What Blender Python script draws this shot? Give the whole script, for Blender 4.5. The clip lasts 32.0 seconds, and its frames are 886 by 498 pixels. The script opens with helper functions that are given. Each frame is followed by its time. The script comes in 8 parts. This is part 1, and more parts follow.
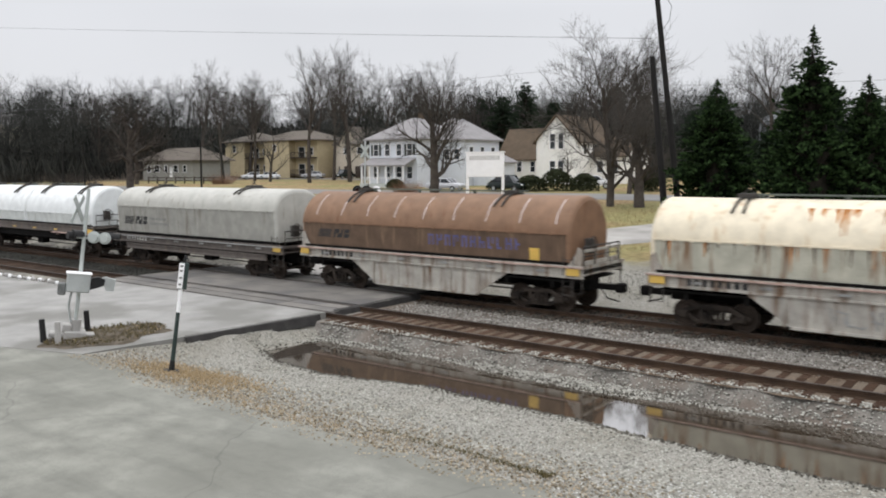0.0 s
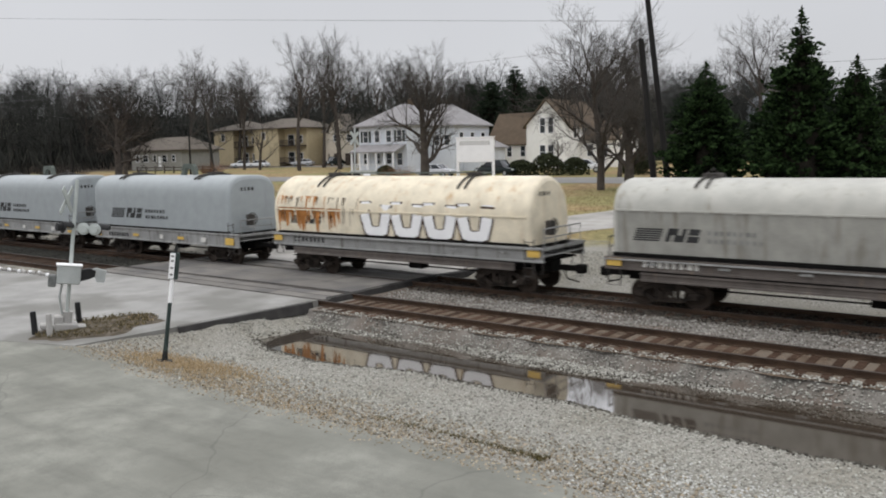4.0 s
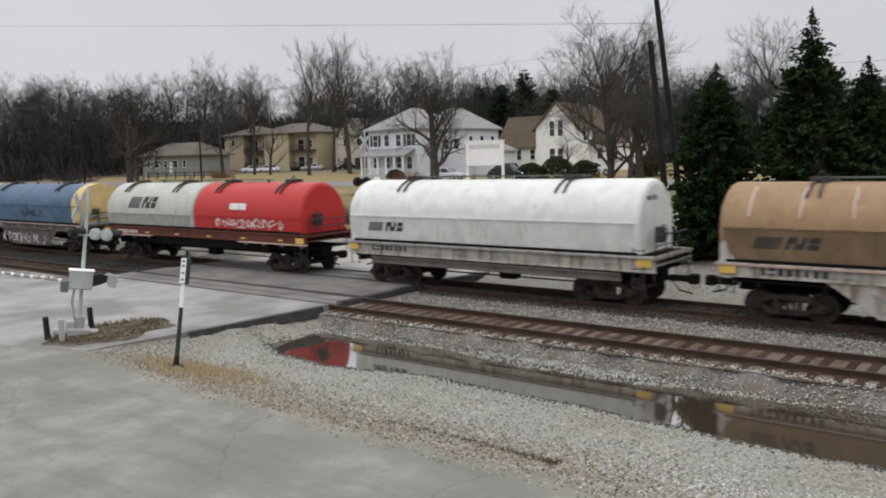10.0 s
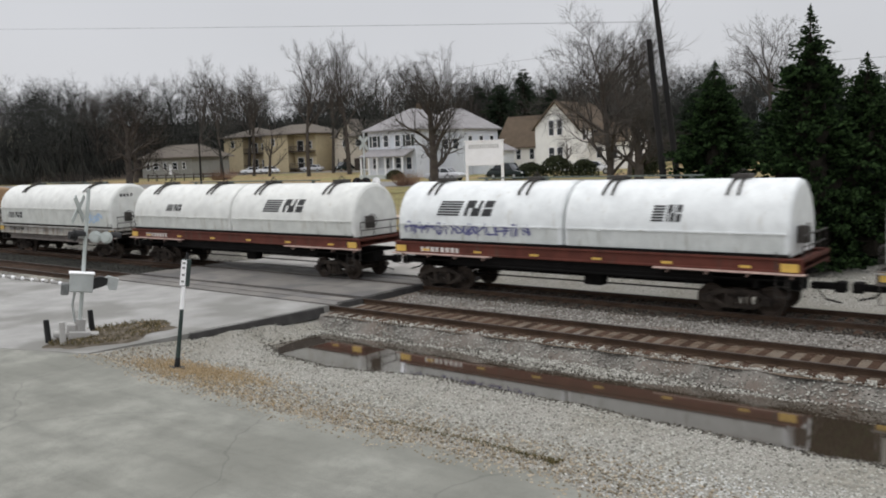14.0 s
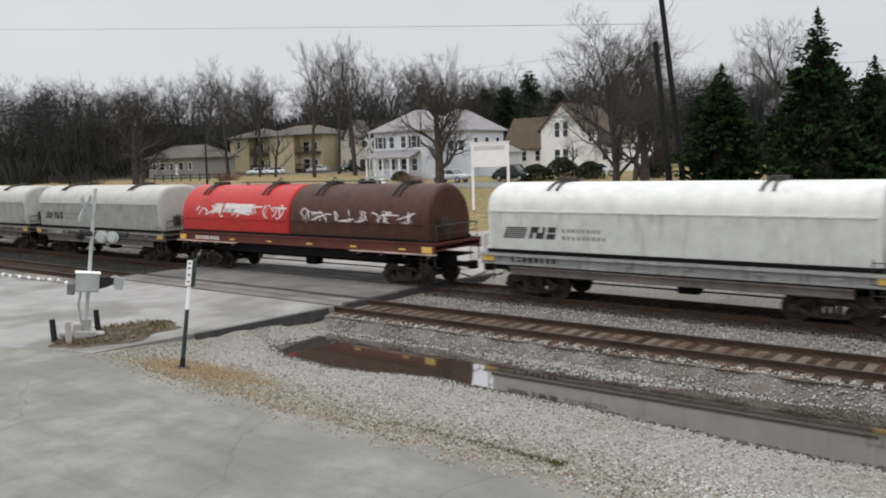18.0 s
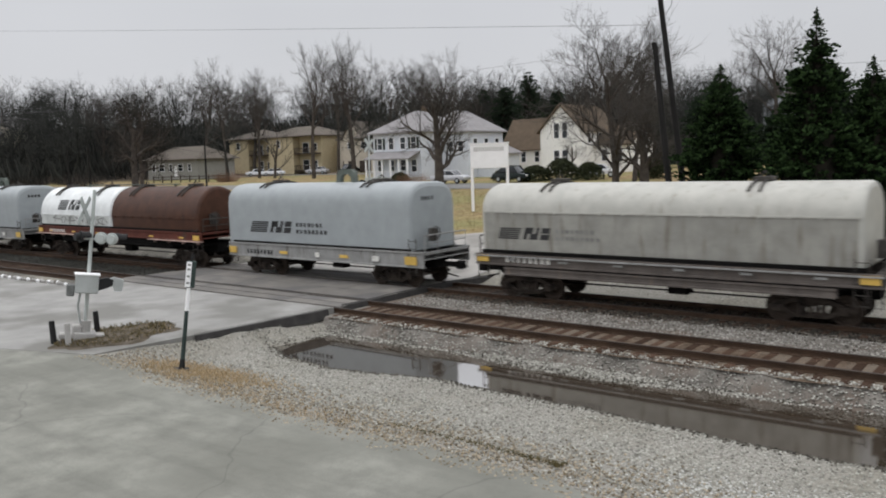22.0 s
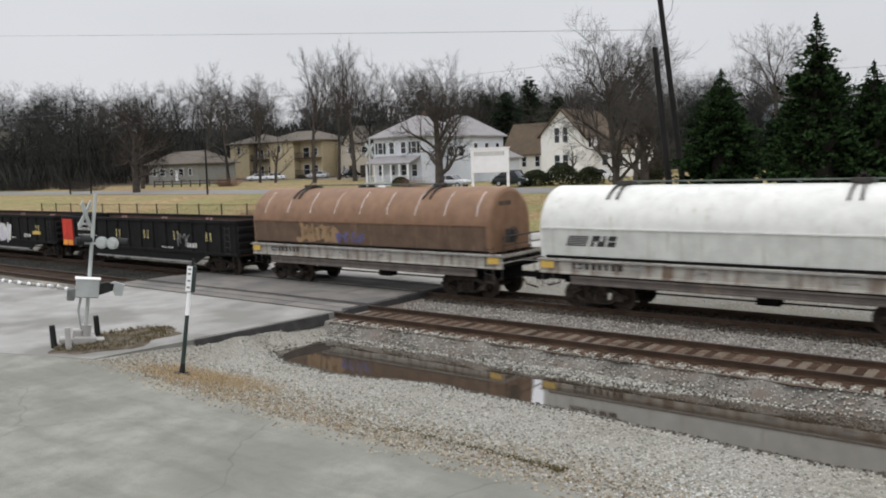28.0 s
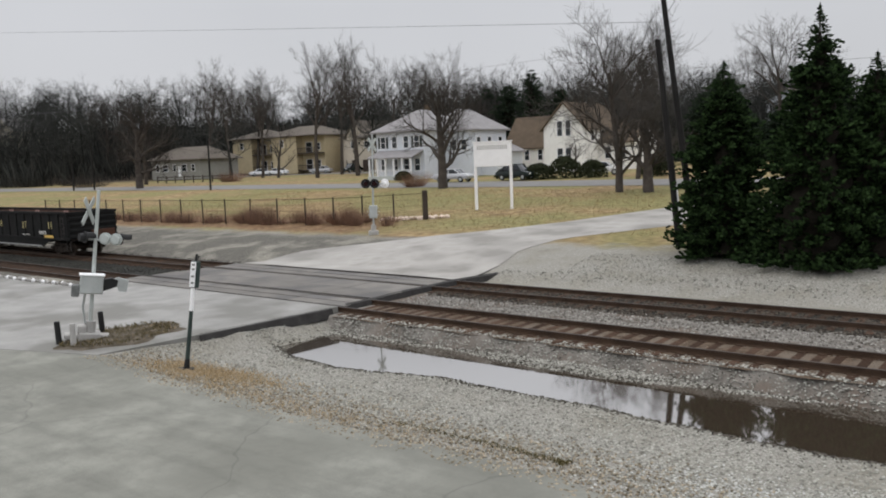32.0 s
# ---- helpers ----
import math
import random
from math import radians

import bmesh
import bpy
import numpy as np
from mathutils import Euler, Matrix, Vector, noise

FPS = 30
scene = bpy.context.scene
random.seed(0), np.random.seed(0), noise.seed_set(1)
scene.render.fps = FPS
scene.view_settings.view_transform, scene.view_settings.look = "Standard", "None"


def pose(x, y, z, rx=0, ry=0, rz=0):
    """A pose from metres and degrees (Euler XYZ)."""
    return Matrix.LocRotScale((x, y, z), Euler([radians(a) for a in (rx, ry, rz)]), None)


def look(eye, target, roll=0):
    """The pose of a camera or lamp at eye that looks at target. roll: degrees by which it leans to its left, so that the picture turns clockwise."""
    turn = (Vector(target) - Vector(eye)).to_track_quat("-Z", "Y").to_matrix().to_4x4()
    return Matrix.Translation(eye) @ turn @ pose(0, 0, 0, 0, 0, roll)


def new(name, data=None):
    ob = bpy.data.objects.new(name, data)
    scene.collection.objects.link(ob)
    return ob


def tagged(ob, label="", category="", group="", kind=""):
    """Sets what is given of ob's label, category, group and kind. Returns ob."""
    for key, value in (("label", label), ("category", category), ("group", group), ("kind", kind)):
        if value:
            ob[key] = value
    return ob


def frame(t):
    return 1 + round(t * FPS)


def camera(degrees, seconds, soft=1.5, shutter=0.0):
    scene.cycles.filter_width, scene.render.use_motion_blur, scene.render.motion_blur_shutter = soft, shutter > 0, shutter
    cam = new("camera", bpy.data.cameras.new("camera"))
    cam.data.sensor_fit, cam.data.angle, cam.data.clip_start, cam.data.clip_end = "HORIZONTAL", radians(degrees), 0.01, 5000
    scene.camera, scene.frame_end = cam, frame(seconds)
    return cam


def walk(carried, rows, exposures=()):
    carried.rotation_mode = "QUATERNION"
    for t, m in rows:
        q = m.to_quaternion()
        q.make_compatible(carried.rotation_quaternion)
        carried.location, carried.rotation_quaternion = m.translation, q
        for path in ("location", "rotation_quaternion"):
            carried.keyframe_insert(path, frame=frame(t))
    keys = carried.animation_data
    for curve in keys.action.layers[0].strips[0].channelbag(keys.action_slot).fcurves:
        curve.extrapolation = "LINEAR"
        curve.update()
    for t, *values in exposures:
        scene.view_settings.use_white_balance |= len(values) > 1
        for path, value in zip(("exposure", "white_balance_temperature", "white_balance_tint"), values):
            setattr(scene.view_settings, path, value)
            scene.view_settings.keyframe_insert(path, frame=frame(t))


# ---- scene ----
EYE = Vector((0.0, 0.0, 5.04))
SECONDS = 32.0
cam = camera(56.8, SECONDS, soft=1.9, shutter=0.25)
# seconds, yaw, pitch, roll of the hand-held view; the eye stays in one place
ROWS = [
    (0.0, 37.762, -5.722, -0.393),
    (0.5, 38.064, -6.076, -0.872),
    (1.0, 37.889, -6.682, -1.042),
    (1.5, 37.677, -6.594, -0.926),
    (2.0, 37.429, -6.573, -0.868),
    (2.5, 37.365, -6.529, -1.034),
    (3.0, 37.324, -6.3, -1.26),
    (3.5, 37.133, -6.582, -1.157),
    (5.5, 37.577, -6.803, -1.329),
    (6.0, 37.873, -6.053, -1.17),
    (6.5, 38.253, -5.812, -1.226),
    (7.0, 38.133, -6.5, -1.27),
    (7.5, 38.004, -6.555, -1.254),
    (8.0, 37.951, -6.507, -1.172),
    (8.5, 37.886, -6.519, -1.057),
    (9.0, 37.893, -6.784, -1.282),
    (9.5, 37.744, -6.632, -1.539),
    (10.0, 37.88, -6.435, -1.567),
    (10.5, 37.918, -6.383, -1.629),
    (11.0, 37.868, -6.447, -1.634),
    (11.5, 38.102, -6.421, -1.714),
    (12.0, 38.127, -6.426, -1.854),
    (12.5, 38.0, -6.499, -1.746),
    (13.0, 37.791, -6.555, -1.636),
    (13.5, 37.582, -6.273, -1.721),
    (14.0, 37.888, -6.431, -1.988),
    (14.5, 37.863, -6.3, -2.038),
    (16.5, 37.724, -6.044, -1.836),
    (17.0, 37.966, -6.053, -1.881),
    (17.5, 38.137, -6.245, -1.821),
    (18.0, 38.253, -6.319, -1.764),
    (18.5, 38.334, -6.667, -1.661),
    (19.0, 38.271, -6.711, -1.61),
    (19.5, 38.177, -6.837, -1.388),
    (20.0, 38.241, -6.95, -1.392),
    (20.5, 38.226, -7.172, -1.413),
    (21.0, 38.222, -6.663, -1.679),
    (21.5, 38.097, -6.241, -1.785),
    (22.0, 38.215, -6.245, -1.83),
    (22.5, 38.111, -6.384, -1.666),
    (23.0, 38.211, -6.525, -1.695),
    (23.5, 38.143, -6.187, -1.767),
    (24.0, 38.336, -6.282, -1.768),
    (24.5, 38.202, -6.169, -1.714),
    (25.0, 38.222, -6.126, -1.673),
    (25.5, 38.284, -6.379, -1.568),
    (27.5, 38.324, -6.024, -1.788),
    (28.0, 38.241, -5.928, -1.81),
    (28.5, 38.238, -5.858, -1.78),
    (29.0, 38.312, -6.063, -1.62),
    (29.5, 38.177, -6.084, -1.618),
    (30.0, 38.219, -5.825, -1.819),
    (30.5, 38.455, -6.081, -1.865),
    (31.0, 38.636, -6.149, -1.917),
    (31.5, 38.7, -6.317, -2.111),
    (32.0, 38.486, -6.334, -2.181),
]


def aim(yaw, pitch):
    a, b = radians(yaw), radians(pitch)
    return EYE + Vector((-math.sin(a) * math.cos(b), math.cos(a) * math.cos(b), math.sin(b)))


# the clip's own camera brightens and darkens a little as white and black cars pass
GAIN = [(0.0, 0.02), (1.0, -0.14), (3.0, -0.20), (8.0, -0.18), (12.0, -0.27), (14.5, -0.22), (17.0, -0.10), (19.0, -0.18), (20.0, -0.29), (21.0, -0.31), (23.0, -0.12), (25.0, 0.02), (28.0, -0.12), (30.0, -0.02), (31.0, -0.08), (32.0, -0.28)]
walk(cam, [(t, look(EYE, aim(yaw, pitch), roll)) for t, yaw, pitch, roll in ROWS], GAIN)

# ---- world and light: a bright overcast winter day ----
world = bpy.data.worlds.new("overcast_sky")
scene.world = world
world.use_nodes = True
wn, wl = world.node_tree.nodes, world.node_tree.links
sky = wn.new("ShaderNodeTexSky")
sky.sky_type, sky.sun_disc = "NISHITA", False
sky.sun_elevation, sky.sun_rotation = radians(75), radians(236)
sky.air_density, sky.dust_density = 1.0, 6.0
dim = wn.new("ShaderNodeMix")
dim.data_type, dim.blend_type = "RGBA", "MULTIPLY"
dim.inputs[0].default_value = 1.0
dim.inputs[7].default_value = (0.08, 0.08, 0.08, 1)
cloud = wn.new("ShaderNodeMix")
cloud.data_type = "RGBA"
cloud.inputs[0].default_value = 0.9
cloud.inputs[7].default_value = (0.64, 0.605, 0.68, 1)
cloud_noise = wn.new("ShaderNodeTexNoise")
cloud_noise.inputs["Scale"].default_value = 2.2
cloud_noise.inputs["Detail"].default_value = 3.0
cloud_ramp = wn.new("ShaderNodeValToRGB")
cloud_ramp.color_ramp.elements[0].color = (0.488, 0.496, 0.519, 1)
cloud_ramp.color_ramp.elements[1].color = (0.626, 0.635, 0.664, 1)
wl.new(cloud_noise.outputs["Fac"], cloud_ramp.inputs[0])
wl.new(sky.outputs[0], dim.inputs[6])
wl.new(dim.outputs[2], cloud.inputs[6])
wl.new(cloud_ramp.outputs[0], cloud.inputs[7])
wl.new(cloud.outputs[2], wn["Background"].inputs[0])
# an overcast sky: a dull murky horizon, much brighter cloud above it, brightest overhead
where = wn.new("ShaderNodeTexCoord")
split = wn.new("ShaderNodeSeparateXYZ")
high = wn.new("ShaderNodeMapRange")
high.interpolation_type = "SMOOTHSTEP"
high.inputs["From Min"].default_value, high.inputs["From Max"].default_value = 0.175, 0.31
high.inputs["To Min"].default_value, high.inputs["To Max"].default_value = 1.42, 2.6
upper = wn.new("ShaderNodeMapRange")
upper.inputs["From Min"].default_value, upper.inputs["From Max"].default_value = 0.31, 1.0
upper.inputs["To Min"].default_value, upper.inputs["To Max"].default_value = 0.0, 0.7
both = wn.new("ShaderNodeMath")
wl.new(where.outputs["Generated"], split.inputs[0])
wl.new(split.outputs["Z"], high.inputs["Value"])
wl.new(split.outputs["Z"], upper.inputs["Value"])
wl.new(high.outputs[0], both.inputs[0])
wl.new(upper.outputs[0], both.inputs[1])
wl.new(both.outputs[0], wn["Background"].inputs[1])
sun = new("sun", bpy.data.lights.new("sun", "SUN"))
sun.data.energy, sun.data.angle, sun.data.color = 0.35, radians(35), (1.0, 0.995, 0.97)
sun.matrix_world = look((-28, 12, 80), (-10, 24, 0))
scene.view_settings.exposure = 0.0


# ---- materials ----
def paint(name, base, rough=0.7, metal=0.0, var=0.25, scale=2.0, fine=30.0, bump=0.15, streak=None, amount=0.5, stretch=(3.0, 3.0, 0.35), rnd=0.0, spec=0.25, second=None, second_scale=0.6):
    """A worn surface: base colour with broad and fine variation, relief, and optional streaks of a second colour."""
    m = bpy.data.materials.new(name)
    m.use_nodes = True
    n, l = m.node_tree.nodes, m.node_tree.links
    b = n["Principled BSDF"]
    b.inputs["Roughness"].default_value, b.inputs["Metallic"].default_value = rough, metal
    b.inputs["Specular IOR Level"].default_value = spec
    tc, info, add = n.new("ShaderNodeTexCoord"), n.new("ShaderNodeObjectInfo"), n.new("ShaderNodeVectorMath")
    mul = n.new("ShaderNodeMath")
    mul.operation = "MULTIPLY"
    mul.inputs[1].default_value = 37.0
    l.new(info.outputs["Random"], mul.inputs[0])
    l.new(tc.outputs["Object"], add.inputs[0])
    l.new(mul.outputs[0], add.inputs[1])

    def noise_of(sc, detail, vec=None):
        t = n.new("ShaderNodeTexNoise")
        t.inputs["Scale"].default_value, t.inputs["Detail"].default_value = sc, detail
        l.new(vec or add.outputs[0], t.inputs["Vector"])
        return t

    broad, small = noise_of(scale, 4.0), noise_of(fine, 3.0)
    mixn = n.new("ShaderNodeMath")
    mixn.operation = "MULTIPLY_ADD"
    l.new(small.outputs["Fac"], mixn.inputs[0])
    mixn.inputs[1].default_value = 0.55
    l.new(broad.outputs["Fac"], mixn.inputs[2])
    ramp = n.new("ShaderNodeValToRGB")
    ramp.color_ramp.elements[0].position, ramp.color_ramp.elements[1].position = 0.5, 1.05
    lo, hi = 1 - var, 1 + var
    ramp.color_ramp.elements[0].color = (*[c * lo for c in base], 1)
    ramp.color_ramp.elements[1].color = (*[min(c * hi, 1) for c in base], 1)
    l.new(mixn.outputs[0], ramp.inputs[0])
    col = ramp.outputs[0]

    def blend(a, colour, fac):
        x = n.new("ShaderNodeMix")
        x.data_type = "RGBA"
        l.new(fac, x.inputs[0])
        l.new(a, x.inputs[6])
        x.inputs[7].default_value = (*colour, 1)
        return x.outputs[2]

    def step(src, a, b_):
        r = n.new("ShaderNodeMapRange")
        r.inputs["From Min"].default_value, r.inputs["From Max"].default_value = a, b_
        l.new(src, r.inputs["Value"])
        return r.outputs[0]

    if second:
        col = blend(col, second, step(noise_of(second_scale, 5.0).outputs["Fac"], 0.45, 0.62))
    if streak:
        mp = n.new("ShaderNodeMapping")
        mp.inputs["Scale"].default_value = stretch
        l.new(add.outputs[0], mp.inputs["Vector"])
        col = blend(col, streak, step(noise_of(1.6, 6.0, mp.outputs[0]).outputs["Fac"], 0.72 - 0.3 * amount, 0.95 - 0.3 * amount))
    if rnd:
        hsv = n.new("ShaderNodeHueSaturation")
        r = n.new("ShaderNodeMapRange")
        r.inputs["To Min"].default_value, r.inputs["To Max"].default_value = 1 - rnd, 1 + rnd
        l.new(info.outputs["Random"], r.inputs["Value"])
        l.new(r.outputs[0], hsv.inputs["Value"])
        l.new(col, hsv.inputs["Color"])
        col = hsv.outputs[0]
    l.new(col, b.inputs["Base Color"])
    if bump:
        bp = n.new("ShaderNodeBump")
        bp.inputs["Strength"].default_value, bp.inputs["Distance"].default_value = bump, 0.02
        l.new(small.outputs["Fac"], bp.inputs["Height"])
        l.new(bp.outputs[0], b.inputs["Normal"])
    return m


def island_paint(name, a, c, rough=0.9):
    """Colour that differs from piece to piece of one joined mesh."""
    m = bpy.data.materials.new(name)
    m.use_nodes = True
    n, l = m.node_tree.nodes, m.node_tree.links
    g, r = n.new("ShaderNodeNewGeometry"), n.new("ShaderNodeValToRGB")
    r.color_ramp.elements[0].color, r.color_ramp.elements[1].color = (*a, 1), (*c, 1)
    l.new(g.outputs["Random Per Island"], r.inputs[0])
    l.new(r.outputs[0], n["Principled BSDF"].inputs["Base Color"])
    n["Principled BSDF"].inputs["Roughness"].default_value = rough
    n["Principled BSDF"].inputs["Specular IOR Level"].default_value = 0.05
    return m


RUST, DIRT = (0.20, 0.085, 0.035), (0.07, 0.055, 0.042)
M_WHITE = paint("white_hood_paint", (0.63, 0.635, 0.60), 0.42, var=0.12, streak=(0.42, 0.38, 0.3), amount=0.35)
M_COOLWHITE = paint("cool_white_hood_paint", (0.69, 0.71, 0.70), 0.42, var=0.12, streak=(0.46, 0.44, 0.38), amount=0.35)
M_GREENWHITE = paint("grey_green_hood_paint", (0.42, 0.43, 0.38), 0.45, var=0.14, streak=(0.28, 0.25, 0.18), amount=0.35)
M_CREAM = paint("cream_rusted_hood_paint", (0.68, 0.61, 0.47), 0.55, var=0.16, streak=(0.50, 0.33, 0.17), amount=0.5, stretch=(2.2, 2.2, 0.22))
M_BROWN = paint("brown_hood_paint", (0.205, 0.12, 0.073), 0.6, var=0.18, streak=(0.16, 0.075, 0.04), amount=0.45)
M_TAN = paint("tan_brown_hood_paint", (0.29, 0.19, 0.105), 0.65, var=0.18, streak=(0.22, 0.11, 0.05), amount=0.45)
M_BLUEGREY = paint("blue_grey_hood_paint", (0.31, 0.335, 0.34), 0.4, var=0.08, streak=(0.27, 0.28, 0.29), amount=0.35)
M_SILVER = paint("dusty_silver_hood_paint", (0.43, 0.425, 0.385), 0.45, var=0.13, streak=(0.25, 0.22, 0.17), amount=0.45)
M_BLUE = paint("faded_blue_hood_paint", (0.062, 0.11, 0.175), 0.5, var=0.25, streak=(0.13, 0.13, 0.15), amount=0.5)
M_YELLOW = paint("faded_yellow_paint", (0.60, 0.43, 0.19), 0.6, var=0.15)
M_RED = paint("bright_red_hood_paint", (0.42, 0.028, 0.024), 0.45, var=0.12, streak=(0.3, 0.05, 0.035), amount=0.45)
M_DARKRED = paint("dark_rusty_red_hood_paint", (0.058, 0.024, 0.013), 0.55, var=0.3, streak=(0.03, 0.015, 0.01), amount=0.6)
M_DECKRED = paint("red_brown_deck_paint", (0.10, 0.03, 0.02), 0.7, var=0.25, streak=DIRT, amount=0.5)
M_SILLWHITE = paint("dirty_pale_sill_paint", (0.37, 0.35, 0.31), 0.7, var=0.3, streak=(0.14, 0.085, 0.05), amount=0.75)
M_SILLGREY = paint("grey_sill_paint", (0.27, 0.27, 0.26), 0.7, var=0.2, streak=DIRT, amount=0.55)
M_SILLDARK = paint("dark_grimy_sill_paint", (0.11, 0.095, 0.085), 0.75, var=0.3, streak=(0.2, 0.15, 0.11), amount=0.45)
M_GONDOLA = paint("black_gondola_paint", (0.0125, 0.0125, 0.012), 0.75, spec=0.12, var=0.35, streak=(0.03, 0.022, 0.018), amount=0.4)
M_GONDIN = paint("rusty_gondola_inside", (0.075, 0.042, 0.03), 0.85, var=0.4, streak=(0.03, 0.02, 0.018), amount=0.5)
M_UNDER = paint("black_grimy_steel", (0.008, 0.0075, 0.007), 0.85, var=0.4, bump=0.3, spec=0.08)
M_BOGIE = paint("brown_grimy_bogie_steel", (0.042, 0.034, 0.028), 0.85, var=0.45, bump=0.3, spec=0.1, second=(0.018, 0.015, 0.013), second_scale=3.0)
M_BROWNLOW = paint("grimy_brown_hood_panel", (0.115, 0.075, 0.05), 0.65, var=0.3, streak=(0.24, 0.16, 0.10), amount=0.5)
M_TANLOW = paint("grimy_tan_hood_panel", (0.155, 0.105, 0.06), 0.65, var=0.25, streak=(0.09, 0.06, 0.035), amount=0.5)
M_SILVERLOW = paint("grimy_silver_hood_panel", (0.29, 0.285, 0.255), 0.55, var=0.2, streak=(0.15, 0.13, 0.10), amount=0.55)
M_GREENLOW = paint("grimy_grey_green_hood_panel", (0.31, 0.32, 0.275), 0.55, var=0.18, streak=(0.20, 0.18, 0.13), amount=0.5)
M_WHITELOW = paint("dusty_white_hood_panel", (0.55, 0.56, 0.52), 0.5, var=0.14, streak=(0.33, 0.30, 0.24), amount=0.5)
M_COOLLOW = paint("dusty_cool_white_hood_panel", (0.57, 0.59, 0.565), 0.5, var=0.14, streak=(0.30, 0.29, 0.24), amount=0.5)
M_SPRAYLILAC = paint("lilac_spray_paint", (0.50, 0.48, 0.60), 0.6, var=0.25)
M_WHEEL = paint("worn_steel_wheel", (0.05, 0.038, 0.03), 0.6, metal=0.4, var=0.4)
M_TREAD = paint("rusty_rail_steel", (0.058, 0.036, 0.023), 0.6, metal=0.3, var=0.4, fine=60)
M_HEAD = paint("polished_rail_head", (0.05, 0.04, 0.034), 0.55, metal=0.25, var=0.25)
M_FITTING = paint("dark_fittings_steel", (0.05, 0.045, 0.04), 0.7, var=0.3)
M_INK = paint("faded_black_lettering", (0.035, 0.035, 0.035), 0.7, var=0.3)
M_INKGREY = paint("faded_grey_lettering", (0.2, 0.2, 0.19), 0.7, var=0.3)
M_LETTER = paint("white_stencil_lettering", (0.62, 0.61, 0.57), 0.7, var=0.2)
M_SPRAYBLUE = paint("purple_blue_spray_paint", (0.10, 0.10, 0.22), 0.6, var=0.3)
M_SPRAYPINK = paint("pale_pink_spray_paint", (0.62, 0.55, 0.52), 0.6, var=0.2)
M_SPRAYRED = paint("red_spray_paint", (0.45, 0.06, 0.05), 0.6, var=0.2)
M_PLATEYEL = paint("yellow_reflective_sheeting", (0.62, 0.41, 0.10), 0.4, var=0.15)
M_PLATERED = paint("red_orange_end_panel", (0.56, 0.045, 0.025), 0.5, var=0.2, streak=(0.3, 0.05, 0.02), amount=0.4)
M_PLATEWHITE = paint("cream_white_end_panel", (0.74, 0.66, 0.55), 0.5, var=0.15, streak=(0.5, 0.4, 0.25), amount=0.4)

M_ASPHALT = paint("worn_pale_asphalt", (0.226, 0.226, 0.197), 0.85, var=0.22, scale=1.3, fine=44, bump=0.35, second=(0.184, 0.184, 0.159), second_scale=0.3, spec=0.12)
M_ROAD = paint("pale_concrete_road", (0.27, 0.265, 0.25), 0.85, var=0.2, scale=0.9, fine=34, bump=0.25, second=(0.18, 0.176, 0.16), second_scale=0.4, spec=0.3)
M_FARROAD = paint("dusty_pale_road", (0.34, 0.325, 0.30), 0.85, var=0.2, scale=0.9, fine=30, bump=0.25, second=(0.225, 0.215, 0.195), second_scale=0.45, spec=0.3)
M_CROSSING = paint("grey_crossing_panel", (0.165, 0.155, 0.14), 0.85, var=0.16, scale=1.2, fine=45, bump=0.3, second=(0.12, 0.115, 0.11), second_scale=0.5, rnd=0.1)
M_CASE = paint("dull_grey_case", (0.14, 0.145, 0.14), 0.6, var=0.3, scale=6, fine=30, bump=0.15)
M_EDGE = paint("black_patch_asphalt", (0.035, 0.033, 0.031), 0.9, var=0.35, scale=3, fine=60, bump=0.4)
M_STREET = paint("grey_street_asphalt", (0.185, 0.18, 0.172), 0.85, var=0.12, scale=0.4, fine=30, bump=0.1)
M_BALLAST = paint("grey_ballast_bed", (0.17, 0.158, 0.14), 0.95, var=0.42, scale=4, fine=24, bump=1.0, second=(0.14, 0.115, 0.095), second_scale=0.7, spec=0.15)
M_OILSHADE = paint("oily_dark_ballast", (0.026, 0.026, 0.022), 0.95, var=0.5, scale=3, fine=20, bump=1.0, second=(0.016, 0.016, 0.013), second_scale=0.6, spec=0.15)
M_STONE = island_paint("grey_gravel_stones", (0.15, 0.145, 0.125), (0.45, 0.445, 0.395))
M_DARKSTONE = island_paint("brown_grey_ballast_stones", (0.07, 0.062, 0.052), (0.40, 0.385, 0.35))
M_TIE = paint("weathered_wooden_tie", (0.058, 0.036, 0.025), 0.9, var=0.35, scale=3, fine=26, bump=0.6, stretch=(0.5, 4, 4), streak=(0.04, 0.03, 0.023), amount=0.5, rnd=0.3, spec=0.05)
M_CONCRETE = paint("grey_concrete", (0.36, 0.35, 0.33), 0.85, var=0.16)
M_ALU = paint("weathered_aluminium", (0.42, 0.44, 0.43), 0.5, metal=0.35, var=0.15)
M_GALV = paint("pale_painted_steel", (0.44, 0.47, 0.45), 0.5, metal=0.1, var=0.12, streak=(0.4, 0.36, 0.3), amount=0.3)
M_SIGNWHITE = paint("white_sign_paint", (0.86, 0.855, 0.85), 0.45, var=0.05)
M_BLACK = paint("matt_black_paint", (0.015, 0.015, 0.015), 0.6, var=0.3)
M_CREOSOTE = paint("dark_creosote_pole_wood", (0.013, 0.012, 0.011), 0.85, var=0.4, stretch=(4, 4, 0.2), streak=(0.03, 0.027, 0.025), amount=0.5)
M_LENS = paint("dark_red_signal_lens", (0.03, 0.005, 0.005), 0.2, var=0.1)
M_GREENPOST = paint("dark_green_post_paint", (0.03, 0.045, 0.04), 0.6, var=0.3)
M_BARK = paint("grey_brown_bark", (0.068, 0.058, 0.050), 0.95, var=0.35, fine=18, bump=0.6, spec=0.1)
